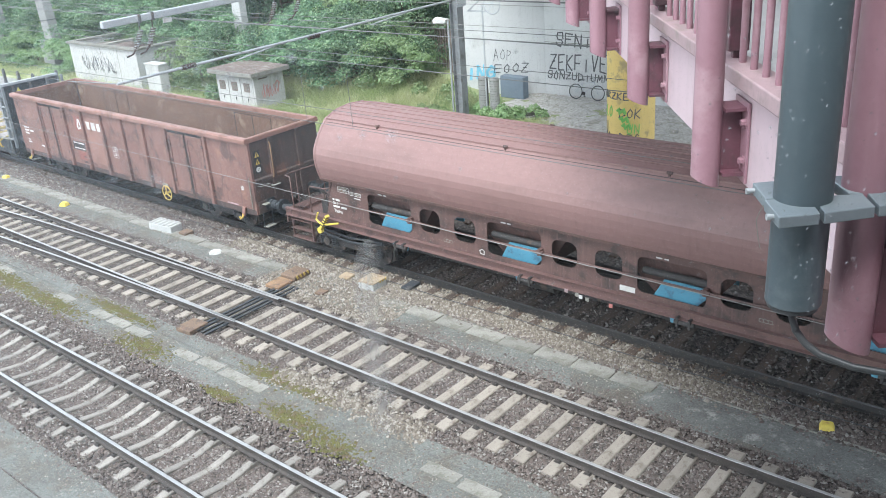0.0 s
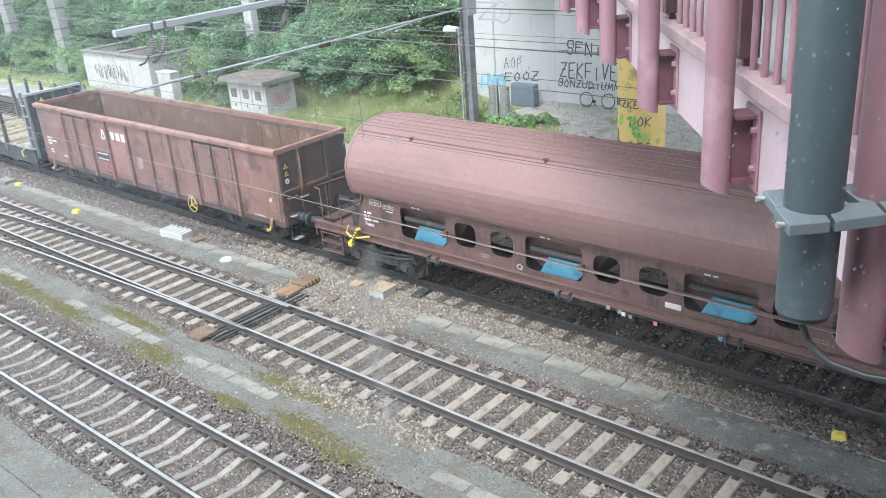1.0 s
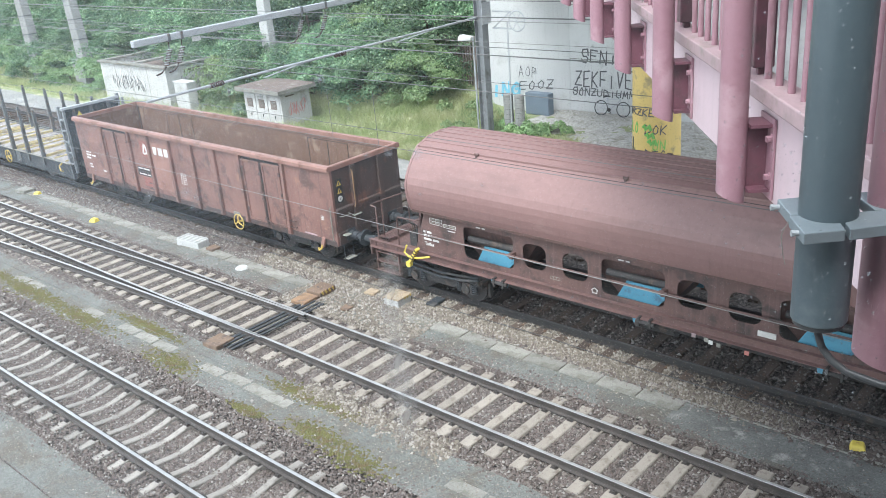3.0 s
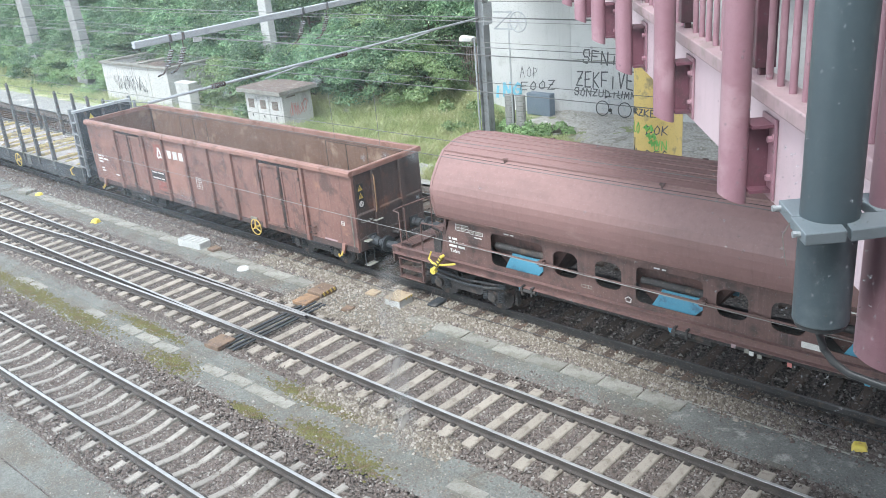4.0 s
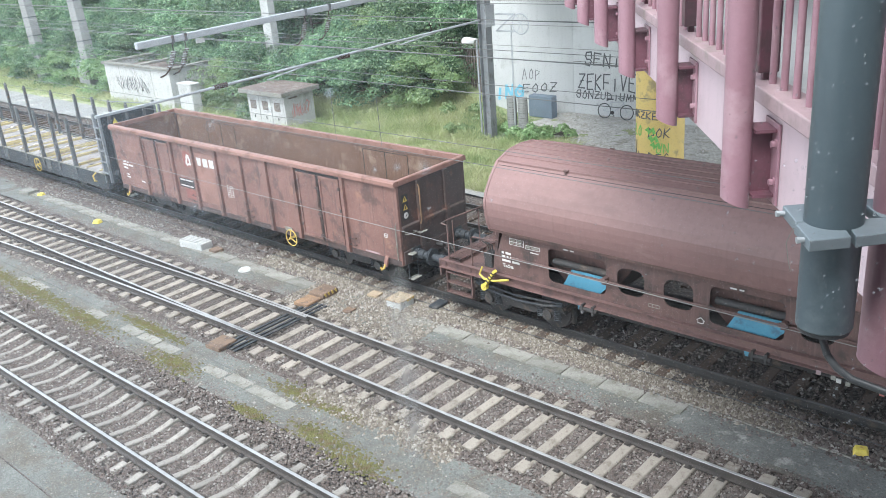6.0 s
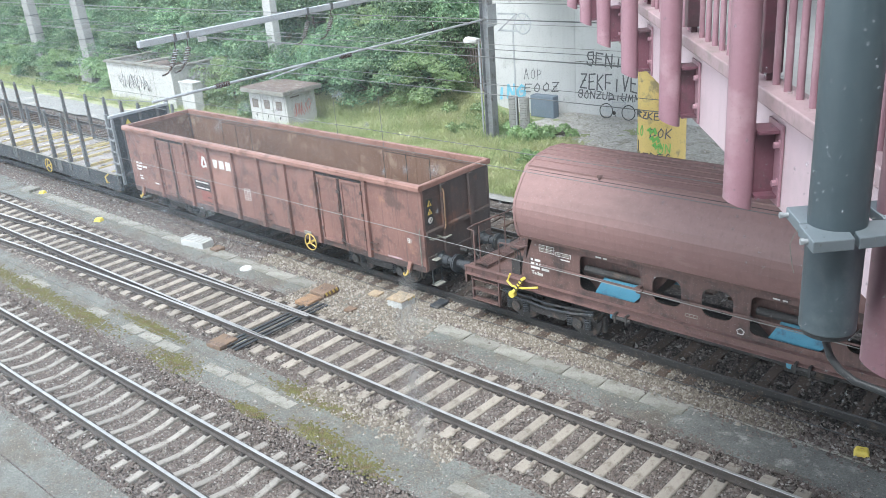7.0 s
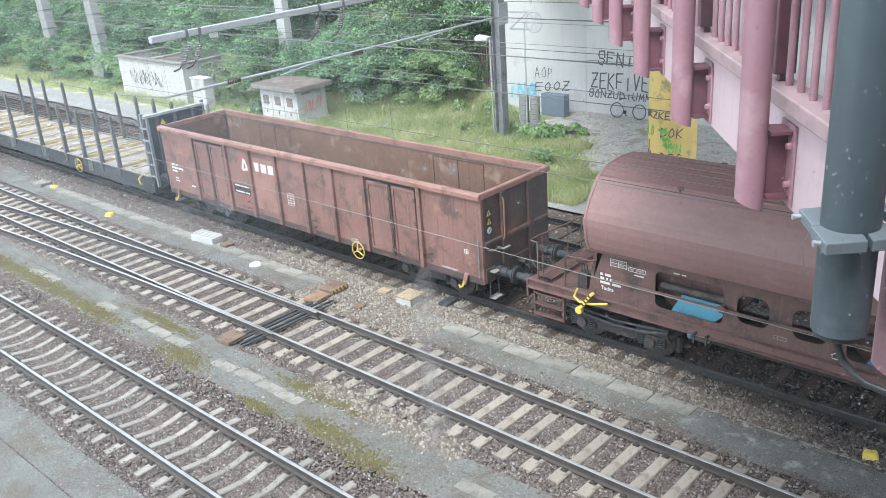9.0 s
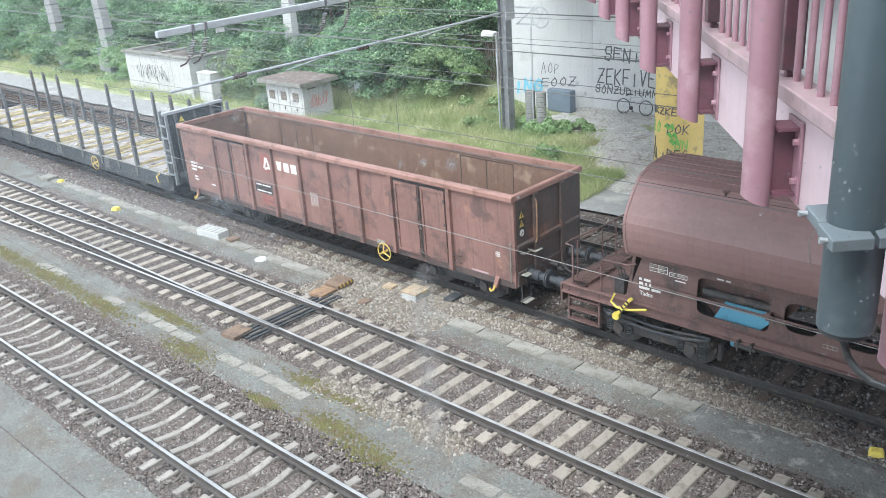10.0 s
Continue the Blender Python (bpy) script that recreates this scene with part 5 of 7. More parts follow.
def footbridge():
    w = thing("footbridge", "purple and pink steel footbridge crossing the tracks on pillars", "footbridge", at=MB)
    # the stretch behind the window is unseen and added to block sky
    A0, A1 = -3.0, 46.0
    part("deck", G().box(A0, A1, -9.8, -1.36, 8.78, 9.16), M_CONC, w, "concrete deck slab")
    for n in (-3.5, -5.6, -7.7):
        part("girder", G().box(A0, A1, n - 0.12, n + 0.12, 8.2, 8.776), M_PURPLE_DK, w, bevel=0.01)
    for n0, n1 in ((-1.36, -1.30), (-9.86, -9.80)):
        part("fascia", G().box(A0, A1, n0, n1, 8.74, 9.17), M_PINK, w, "smooth pale pink fascia plate", bevel=0.004)
    for s, n in ((1, -1.33), (-1, -9.83)):
        part("base_rail", G().box(A0, A1, n - 0.075, n + 0.075, 9.185, 9.262), M_RAIL_BASE, w, "dirty pink railing base", bevel=0.008)
        part("top_rail", G().cyl((A0, n, 10.42), (A1, n, 10.42), 0.03, 12), M_PURPLE, w)
    # unseen roof, added to help shade the ground below
    part("roof", G().box(A0, A1, -9.9, -1.2, 12.3, 12.5), M_PINK, w)
    me = G().cyl((0, 0, 9.262), (0, 0, 10.42), 0.0175, 12).mesh("baluster", M_PURPLE, True)
    k = 0
    a = 2.85
    while a < 24:
        if min(abs(a - 0.30 - t) for t in TUBES) > 0.08:
            child("baluster", me, w, pose(a, -1.335, 0))
        a += 0.163
    for i, a in enumerate(TUBES):
        r = 0.066
        g = G()
        n = 28
        v = []
        for j in range(n):
            t = 2 * math.pi * j / n
            x, y = a + r * math.cos(t), -1.13 + r * math.sin(t)
            v.append((x, y, (8.775 if i == 0 else 8.755) + 0.40 * (y + 1.13) + 0.10 * (x - a)))
        for j in range(n):
            t = 2 * math.pi * j / n
            v.append((a + r * math.cos(t), -1.13 + r * math.sin(t), 12.3))
        g.add(v, [(j, (j + 1) % n, n + (j + 1) % n, n + j) for j in range(n)] + [tuple(range(n))])
        tube = part("tube_post", g, M_PURPLE, w, "purple-red round steel tube", smooth=True)
        g = G()
        g.box(a - 0.012, a + 0.012, -1.285, -1.18, 8.80, 9.10)
        g.box(a - 0.075, a + 0.075, -1.285, -1.19, 9.095, 9.11)
        g.box(a - 0.075, a + 0.075, -1.285, -1.19, 8.79, 8.805)
        bracket = part("bracket", g, M_PURPLE_DK, w, "deep purple welded bracket")
        part("flange", G().box(a - 0.10, a + 0.10, -1.298, -1.285, 8.755, 9.135), M_PURPLE, bracket, bevel=0.003)
        for z in (8.86, 9.04):
            for da in (-0.065, 0.065):
                g = G().cyl((a + da, -1.285, z), (a + da, -1.262, z), 0.016, 6).cyl((a + da, -1.285, z), (a + da, -1.281, z), 0.024, 12)
                part("bolt", g, M_PURPLE, bracket)
        g = G().box(a + 0.25, a + 0.34, -1.385, -1.285, 9.30, 12.3).box(a + 0.275, a + 0.315, -1.355, -1.315, 9.262, 9.30)
        part("railing_post", g, M_PURPLE_DK, w, bevel=0.006)
    # added pale panel that stands in for the brightness between the balusters
    part("screen", G().box(A0, A1, -9.5, -9.45, 9.2, 12.3), M_WHITE, w, "pale panel added as the bright backing behind the railing")
    return w


footbridge()


def drain_pipe():
    w = thing("drain_pipe", "dark slate-grey pipe clamped to a purple tube", "pipe", at=MB)
    part("pipe", G().cyl((2.312, -0.93, 8.957), (2.312, -0.93, 12.3), 0.078, 40), M_PIPE, w, smooth=True, bevel=0.004)
    part("end_cap", G().cyl((2.312, -0.93, 8.943), (2.312, -0.93, 8.957), 0.071, 32), M_RUBBER, w)
    # clamp plates round pipe and tube, in halves
    z0, z1 = 9.245, 9.278
    for loop in (
        [(2.455, -0.838), (2.318, -0.831), (2.318, -1.02), (2.42, -1.05), (2.47, -1.05)],
        [(2.312, -0.825), (2.175, -0.819), (2.185, -0.93), (2.312, -0.945)],
        [(2.312, -0.957), (2.186, -0.942), (2.21, -1.085), (2.312, -1.095)],
        [(2.312, -1.107), (2.212, -1.097), (2.225, -1.26), (2.46, -1.26), (2.47, -1.06), (2.318, -1.06)],
    ):
        part("clamp_plate", G().extrude(loop, z0, z1, "z"), M_CLAMP, w, "grey painted clamp half", bevel=0.003)
    for a, n in ((2.43, -0.833), (2.222, -0.822)):
        g = G().cyl((a, n - 0.02, 9.262), (a, n + 0.014, 9.262), 0.0075, 14).cyl((a, n + 0.012, 9.262), (a, n + 0.021, 9.262), 0.0098, 6)
        part("bolt", g, M_GALV, w, "shiny hexagon bolt", smooth=False)
    part("twine", G().pipe([(2.31, -0.824, 9.262), (2.305, -0.812, 9.245), (2.31, -0.806, 9.22), (2.302, -0.808, 9.19), (2.308, -0.815, 9.16), (2.302, -0.82, 9.135)], 0.0013, 5), M_SLAB, w, "frayed pale twine")
    return w


drain_pipe()
g = G().pipe([(2.315, -0.925, 8.95), (2.31, -0.93, 8.91), (2.295, -0.94, 8.868), (2.27, -0.962, 8.835), (2.24, -0.995, 8.813), (2.19, -1.07, 8.797), (2.14, -1.16, 8.797), (2.05, -1.27, 8.82), (1.85, -1.38, 8.87)], 0.0112, 14)
hose = flat("hose", g, M_RUBBER, "black rubber hose hanging from the grey pipe", "hose", smooth=True)
hose.matrix_basis = MB


# strokes of hand-sprayed capitals in a unit square
STROKES = {
    "S": ["95 8A 2A 07 25 75 93 70 20 03"], "E": ["9A 0A 00 90", "05 75"], "N": ["00 0A 90 9A"], "I": ["50 57"], "Z": ["0A 9A 00 A0", "35 75"],
    "K": ["00 0A", "9A 05 90"], "F": ["00 0A 9A", "05 75"], "V": ["0A 40 9A"], "O": ["5A 16 12 50 82 87 5A"], "U": ["0A 02 40 82 9A"],
    "D": ["00 0A 78 93 00"], "M": ["00 1A 43 8A 90"], "G": ["98 5A 06 03 40 92 95 55"], "A": ["00 4A 90", "24 74"], "P": ["00 0A 88 65 04"],
    "J": ["9A 92 50 03"], "L": ["0A 00 80"], "T": ["0A 9A", "5A 50"], "R": ["00 0A 88 05 90"],
}


def sprayed(body, width, height, t, m, material, parent, seed, label="hand-sprayed letters", bend=None):
    """Hand-drawn letters as thin strokes on a wall that faces -y in the pose m; bend lays them round a pillar."""
    rng = random.Random(seed)
    step = width / len(body)
    g = G()
    for i, c in enumerate(body):
        lift, grow = rng.uniform(-0.06, 0.06) * height, rng.uniform(0.88, 1.1)
        for stroke in STROKES[c]:
            pts = []
            for q in stroke.split():
                u, v = (int(a, 16) / 10 for a in q)
                u, v = u + rng.uniform(-0.05, 0.05), v + rng.uniform(-0.05, 0.05)
                x = -width / 2 + step * (i + 0.08 + 0.76 * u + 0.10 * (v - 0.5))
                z = (v - 0.5) * height * grow + lift
                pts.append(bend(x, z) if bend else (x, 0.0, z))
            for a, b in zip(pts, pts[1:]):
                d = (Vector(b) - Vector(a)).normalized() * t * 0.35
                g.bar(Vector(a) - d, Vector(b) + d, t, 0.006 if not bend else t)
    ob = part("graffiti", g, material, parent, label)
    ob.matrix_basis = m
    return ob


def yellow_pillar():
    w = thing("bridge_pillar", "round yellow concrete pillar covered in graffiti under the footbridge", "pillar", at=pose(-15.55, 28.8, 0))
    part("shaft", G().cyl((0, 0, -0.1), (0, 0, 8.2), 0.88, 48), M_YPILLAR, w, smooth=True)

    def on(ang, z, d=1.0):
        return (0.884 * math.cos(ang) * d, 0.884 * math.sin(ang) * d, z)
    def wrap(x, z):
        return on(radians(-90) + x / 0.884, z)
    for body, width, height, cx, z in (("ORZKEG", 1.5, 0.26, -0.1, 2.35), ("LO", 0.5, 0.4, -0.5, 1.75), ("DOK", 0.85, 0.36, 0.42, 1.72), ("ALIPEG", 1.6, 0.45, 0.0, 0.75), ("UN", 0.5, 0.4, 0.55, 1.15), ("I", 0.2, 0.6, -0.62, 1.2)):
        sprayed(body, width, height, 0.034, Matrix(), M_GRAF if len(body) != 2 else M_GRAFG, w, int(z * 100), bend=lambda x, zz, cx=cx, z=z: wrap(x + cx, zz + z))
    for z0, a in ((1.5, -88), (1.25, -82), (1.8, -95)):
        g = G().pipe([on(radians(a + 4 * i), z0 + 0.12 * math.sin(i * 2.1)) for i in range(6)], 0.06, 6)
        part("graffiti", g, M_GRAFG, w, "broad green spray marks")


yellow_pillar()

# ---- concrete abutment ----


def bicycle():
    """A city bicycle leaning at the wall."""
    b = thing("bicycle", "dark bicycle with a pale frame leaning against the concrete wall", "bicycle", at=pose(-21.22, 34.97, 0.03, -6, 0, 2))
    for x in (-0.56, 0.60):
        g = G().ring((x, 0, 0.36), (0, 1, 0), 0.335, 0.024, 32, 6)
        wheel = part("wheel", g, M_RUBBER, b, "black tyre", smooth=True)
        g = G().cyl((x, -0.04, 0.36), (x, 0.04, 0.36), 0.03, 8)
        for k in range(14):
            a = 2 * math.pi * k / 14
            g.cyl((x, 0, 0.36), (x + 0.32 * math.cos(a), 0, 0.36 + 0.32 * math.sin(a)), 0.0035, 4)
        part("spokes", g, M_GALV, wheel)
    g = G()
    for p, q in (((-0.56, 0.36), (-0.12, 0.30)), ((-0.12, 0.30), (-0.26, 0.84)), ((-0.22, 0.78), (-0.56, 0.36)), ((-0.12, 0.30), (0.40, 0.74)), ((-0.24, 0.76), (0.38, 0.84)), ((0.36, 0.92), (0.60, 0.36))):
        g.cyl((p[0], 0, p[1]), (q[0], 0, q[1]), 0.02, 8)
    part("bike_frame", g, M_GALV, b, "pale metal frame")
    part("saddle", G().extrude([(-0.40, 0.88), (-0.12, 0.90), (-0.12, 0.93), (-0.40, 0.95)], -0.07, 0.07, "y"), M_RUBBER, b, bevel=0.02)
    part("handlebar", G().pipe([(0.26, -0.27, 1.02), (0.36, -0.2, 1.04), (0.38, 0.0, 0.99), (0.36, 0.2, 1.04), (0.26, 0.27, 1.02)], 0.014, 8), M_RUBBER, b, smooth=True)
    g = G().cyl((-0.12, -0.05, 0.30), (-0.12, -0.03, 0.30), 0.09, 18).bar((-0.12, -0.06, 0.30), (-0.02, -0.06, 0.17), 0.02, 0.02).box(-0.06, 0.02, -0.13, -0.06, 0.155, 0.175)
    part("crank", g, M_DARK, b)


bicycle()


def abutment():
    w = thing("bridge_abutment", "pale grey concrete bridge abutment with black and blue graffiti", "abutment")
    left = [(-27.3, 33.5), (-23.75, 35.42), (-23.75, 37.5), (-27.3, 37.5)]
    part("wall", G().extrude(left, -0.2, 8.75, "z"), M_CONC, w, bevel=0.02)
    part("wall", G().extrude([(-23.73, 35.4), (-9.0, 35.55), (-9.0, 37.5), (-23.73, 37.5)], -0.2, 8.75, "z"), M_CONC, w)
    part("cap", G().extrude([(-27.4, 33.3), (-9.0, 35.2), (-9.0, 37.7), (-27.4, 37.7)], 8.75, 9.1, "z"), M_CONC, w)
    for z in (2.5, 5.0):
        part("joint", G().extrude([(-23.735, 35.385), (-9.0, 35.535), (-9.0, 35.56), (-23.735, 35.41)], z, z + 0.025, "z"), M_SLAB, w)
    ang = math.degrees(math.atan2(1.92, 3.55))
    for body, cx, z, width, height, t in (("SENIS", -21.85, 2.66, 2.5, 0.58, 0.065), ("ZEKFIVE", -21.88, 1.63, 3.15, 0.74, 0.065), ("SONZUDIUMM", -21.9, 0.98, 3.4, 0.36, 0.05)):
        sprayed(body, width, height, t, pose(cx, 35.384 + (cx + 23.73) * 0.0102, z, 0, 0, 0.58), M_GRAF, w, len(body))

    def onleft(k):
        return (-27.3 + 3.55 * k, 33.495 + 1.92 * k)
    for body, width, height, t, k, z, m in (("KING", 1.95, 0.62, 0.13, 0.17, 1.15, M_GRAFB), ("EOOZ", 1.75, 0.42, 0.045, 0.60, 1.3, M_GRAF), ("AOP", 0.95, 0.5, 0.025, 0.50, 1.95, M_GRAF)):
        x, y = onleft(k)
        sprayed(body, width, height, t, pose(x + 0.006, y - 0.012, z, 0, 0, ang), m, w, 3 + len(body))


abutment()
g = G().box(-25.4, -24.05, 33.95, 34.4, 0.0, 1.05)
bin_ = flat("equipment_cabinet", g, mat("blue_grey_cabinet_paint", (0.16, 0.20, 0.24), (0.13, 0.16, 0.2), 0.6, 0, 1, 20, 0.05), "blue-grey metal cabinet against the concrete abutment", "cabinet", bevel=0.03)
bin_.matrix_basis = pose(0, 0, 0)

# ---- railway buildings ----


def relay_hut():
    w = thing("relay_hut", "small white flat-roofed relay hut with three narrow doors", "hut", at=pose(-37.35, 26.2, 0))
    part("wall", G().box(0, 2.95, 0, 1.85, 0, 1.85), M_RENDER, w, bevel=0.01)
    part("roof", G().box(-0.28, 3.2, -0.3, 2.12, 1.85, 2.06), M_SLAB, w, "thick grey roof slab edge", bevel=0.015)
    for k in range(6):
        part("roof_sheet", G().box(-0.26 + 0.575 * k, 0.305 + 0.575 * k, -0.28, 2.1, 2.062, 2.075), M_ROOF, w)
    for k in range(3):
        x = 0.06 + 0.95 * k
        door = part("door", G().box(x, x + 0.88, -0.03, -0.002, 0.05, 1.75), M_RENDER, w, "white narrow metal door", bevel=0.006)
        part("vent", G().box(x + 0.2, x + 0.66, -0.038, -0.03, 1.06, 1.5), M_ROOF, door, "square louvred vent with a brown frame")
        g = G()
        for j in range(5):
            g.box(x + 0.27, x + 0.61, -0.046, -0.038, 1.14 + 0.07 * j, 1.17 + 0.07 * j)
        part("vent_slats", g, M_SLAB, door)
        part("door_handle", G().box(x + 0.42, x + 0.46, -0.06, -0.03, 0.62, 0.75), M_BLACKP, door)
    part("air_slot", G().box(2.95, 2.965, 0.3, 0.85, 1.66, 1.72), M_ROOF, w)
    rng = random.Random(4)
    for k in range(9):
        y, z = 0.5 + 0.12 * k, 1.0
        pts = [(2.956, y + rng.uniform(-0.12, 0.12), z + rng.uniform(-0.35, 0.45)) for _ in range(5)]
        part("graffiti", G().pipe(pts, 0.014, 5), M_GRAFR, w)
    return w


relay_hut()


def white_hut():
    w = thing("switchgear_building", "low white rendered switchgear building with black graffiti", "building", at=pose(-52.7, 26.8, 0))
    L, D, H = 7.3, 4.0, 2.3
    part("wall", G().box(0, L, 0, 0.2, 0, H), M_RENDER, w, bevel=0.01)
    part("wall", G().box(0, L, D - 0.2, D, 0, H), M_RENDER, w, bevel=0.01)
    part("wall", G().box(L - 0.2, L - 0.002, 0.2, D - 0.2, 0, H), M_RENDER, w)
    part("wall", G().box(0.002, 0.2, 0.2, D - 0.2, 0, H), M_RENDER, w)
    part("roof", G().box(0.2, L - 0.2, 0.2, D - 0.2, H - 0.5, H - 0.3), M_ROOF, w, "dark sunken flat roof")
    g = G()
    g.box(-0.12, L + 0.12, -0.12, 0.25, H, H + 0.13)
    part("parapet", g, M_SLAB, w, "grey coping", bevel=0.012)
    part("parapet", G().box(-0.12, L + 0.12, D - 0.25, D + 0.12, H, H + 0.13), M_SLAB, w, bevel=0.012)
    for x in (-0.12, 3.4, L - 0.25):
        part("parapet", G().box(x, x + 0.37, 0.252, D - 0.252, H + 0.003, H + 0.127), M_SLAB, w, bevel=0.012)
    for x in (1.7, 3.5, 5.3):
        part("panel_joint", G().box(x, x + 0.03, -0.006, 0.0, 0.1, H - 0.05), M_SLAB, w)
    rng = random.Random(9)
    for k in range(13):
        x = 1.5 + 0.27 * k
        pts = [(x + rng.uniform(-0.25, 0.25), -0.012, 1.25 + rng.uniform(-0.5, 0.5)) for _ in range(6)]
        part("graffiti", G().pipe(pts, 0.009, 5), M_GRAF, w)
    for k in range(10):
        y = 1.0 + 0.27 * k
        pts = [(L + 0.012, y + rng.uniform(-0.2, 0.2), 1.35 + rng.uniform(-0.4, 0.4)) for _ in range(5)]
        part("graffiti", G().pipe(pts, 0.015, 5), M_GRAF, w)
    part("vent", G().box(L, L + 0.02, 1.2, 2.3, H - 0.42, H - 0.22), M_ROOF, w)
    return w


white_hut()
cab = thing("signal_cabinet", "white metal signal cabinet beside the switchgear building", "cabinet", at=pose(-44.05, 26.4, 0))
part("body", G().box(0, 1.3, 0, 0.55, 0.12, 1.72), M_RENDER, cab, bevel=0.02)
part("plinth", G().box(0.05, 1.25, 0.05, 0.5, 0, 0.12), M_SLAB, cab)
part("lid", G().box(-0.04, 1.34, -0.04, 0.59, 1.72, 1.8), M_RENDER, cab, bevel=0.015)
for x in (0.03, 0.66):
    part("door", G().box(x, x + 0.6, -0.015, -0.001, 0.2, 1.66), M_RENDER, cab, bevel=0.005)

# ---- masts and overhead line ----


def h_mast(x, y, h, label, w=0.3, d=0.34):
    t = thing("catenary_mast", label, "mast", "catenary masts", at=pose(x, y, 0))
    g = G()
    g.box(-w / 2, -w / 2 + 0.03, -d / 2, d / 2, 0, h)
    g.box(w / 2 - 0.03, w / 2, -d / 2, d / 2, 0, h)
    g.box(-w / 2 + 0.03, w / 2 - 0.03, -0.02, 0.02, 0, h)
    part("column", g, M_MAST, t)
    part("footing", G().box(-0.5, 0.5, -0.5, 0.5, -0.1, 0.12), M_SLAB, t, bevel=0.03)
    return t


def concrete_mast(x, y, h, w0, w1, label, ladder=True, material=None, lean=0.0):
    t = thing("concrete_mast", label, "mast", "catenary masts", at=pose(x, y, 0, 0, lean, 0))
    g = G()
    v = []
    for z, w in ((0, w0), (h, w1)):
        v += [(-w / 2, -w / 3, z), (w / 2, -w / 3, z), (w / 2, w / 3, z), (-w / 2, w / 3, z)]
    g.add(v, [(3, 2, 1, 0), (4, 5, 6, 7), (0, 1, 5, 4), (1, 2, 6, 5), (2, 3, 7, 6), (3, 0, 4, 7)])
    part("column", g, material or M_MASTGREY, t, bevel=0.03)
    if ladder:
        for k in range(5):
            z = 0.6 + 1.3 * k
            w = w0 + (w1 - w0) * z / h + 0.03
            part("band", G().box(-w / 2, w / 2, -w / 3 - 0.02, w / 3 + 0.02, z, z + 0.06), M_STAKE, t)
    return t


mast = h_mast(-24.3, 29.6, 9.5, "grey galvanised H-section catenary mast in the grass", 0.42, 0.4)
part("plate", G().box(0.3, 0.32, -0.3, 0.3, 5.0, 5.9), M_GALV, mast)
part("arm", G().cyl((-0.1, -0.2, 5.27), (-0.1, -16.0, 5.1), 0.045, 12), M_GALV, mast, "long slim galvanised cross tube")
part("beam", G().bar((0, -16.15, 6.85), (0, -0.2, 7.06), 0.2, 0.17), M_GALV, mast, "long square galvanised cross beam", bevel=0.02)
for y in (-14.95, -14.5, -9.7, -8.6):
    g = G()
    z = 7.06 + 0.0132 * y
    g.cyl((0, y, z - 0.05), (0, y, z - 0.35), 0.02, 6)
    for k in range(7):
        g.cyl((0, y - 0.035 * k, z - 0.36 - 0.07 * k), (0, y - 0.035 * k, z - 0.40 - 0.07 * k), 0.085, 12)
    g.pipe([(0, y - 0.22, z - 0.84), (0, y - 0.4, z - 1.0), (0, y - 0.6, z - 1.04)], 0.025, 6)
    part("insulator", g, M_CERAMIC, mast, "dark brown ribbed insulator", smooth=True)
    part("beam_clamp", G().box(-0.12, 0.12, y - 0.04, y + 0.04, z - 0.12, z + 0.12), M_STAKE, mast)
for y in (-13.7, -8.3):
    g = G()
    for k in range(6):
        g.cyl((-0.1, y + 0.09 * k, 5.125 + 0.001 * k), (-0.1, y + 0.05 + 0.09 * k, 5.125 + 0.001 * k), 0.085, 12)
    part("insulator", g, M_CERAMIC, mast, smooth=True)
part("strut", G().cyl((-0.1, -9.2, 5.2), (-0.6, -11.2, 4.85), 0.025, 8), M_GALV, mast)
part("strut", G().cyl((-0.1, -2.4, 5.25), (-0.6, -4.6, 4.95), 0.025, 8), M_GALV, mast)
part("steady_arm", G().cyl((-0.1, -15.95, 5.1), (-0.1, -17.45, 5.5), 0.014, 8), M_GALV, mast)
part("id_plate", G().box(-0.03, 0.03, -14.1, -13.82, 6.6, 6.74), M_WHITE, mast, "small white number plate")

# tensioning wheel and weights beside the mast
tens = thing("tensioning_gear", "galvanised tensioning wheel with stacked counterweights", "tensioner", at=pose(-23.75, 30.2, 0))
g = G()
g.ring((0.9, 0, 5.05), (0, 1, 0), 0.42, 0.03, 30, 6)
for k in range(6):
    a = math.pi * k / 3
    g.pipe([(0.9, 0, 5.05), (0.9 + 0.42 * math.cos(a), 0, 5.05 + 0.42 * math.sin(a))], 0.02, 6)
part("wheel", g, M_GALV, tens, smooth=True)
g = G()
for z in (4.7, 5.4):
    g.box(-0.4, 0.6, -0.03, 0.03, z, z + 0.07)
g.bar((-0.35, 0, 4.75), (0.55, 0, 5.42), 0.05, 0.05)
part("wheel_frame", g, M_GALV, tens)
part("guide_rod", G().cyl((0.38, 0, 0.1), (0.38, 0, 5.0), 0.035, 8), M_GALV, tens)
for x in (0.15, 0.75):
    for k in range(15):
        part("weight", G().cyl((x, 0.1, 0.25 + 0.11 * k), (x, 0.1, 0.345 + 0.11 * k), 0.22, 14), M_MASTGREY, tens)
lamp = thing("floodlight", "small white floodlight on a thin pole", "lamp", at=pose(-25.3, 29.6, 0))
part("head", G().extrude([(-0.25, 4.22), (0.45, 4.28), (0.5, 4.44), (-0.15, 4.5), (-0.27, 4.4)], -0.15, 0.15, "y"), M_WHITE, lamp, "white lamp head", bevel=0.04)
part("pole", G().cyl((0.5, 0, 0), (0.5, 0, 4.4), 0.04, 10), M_GALV, lamp)

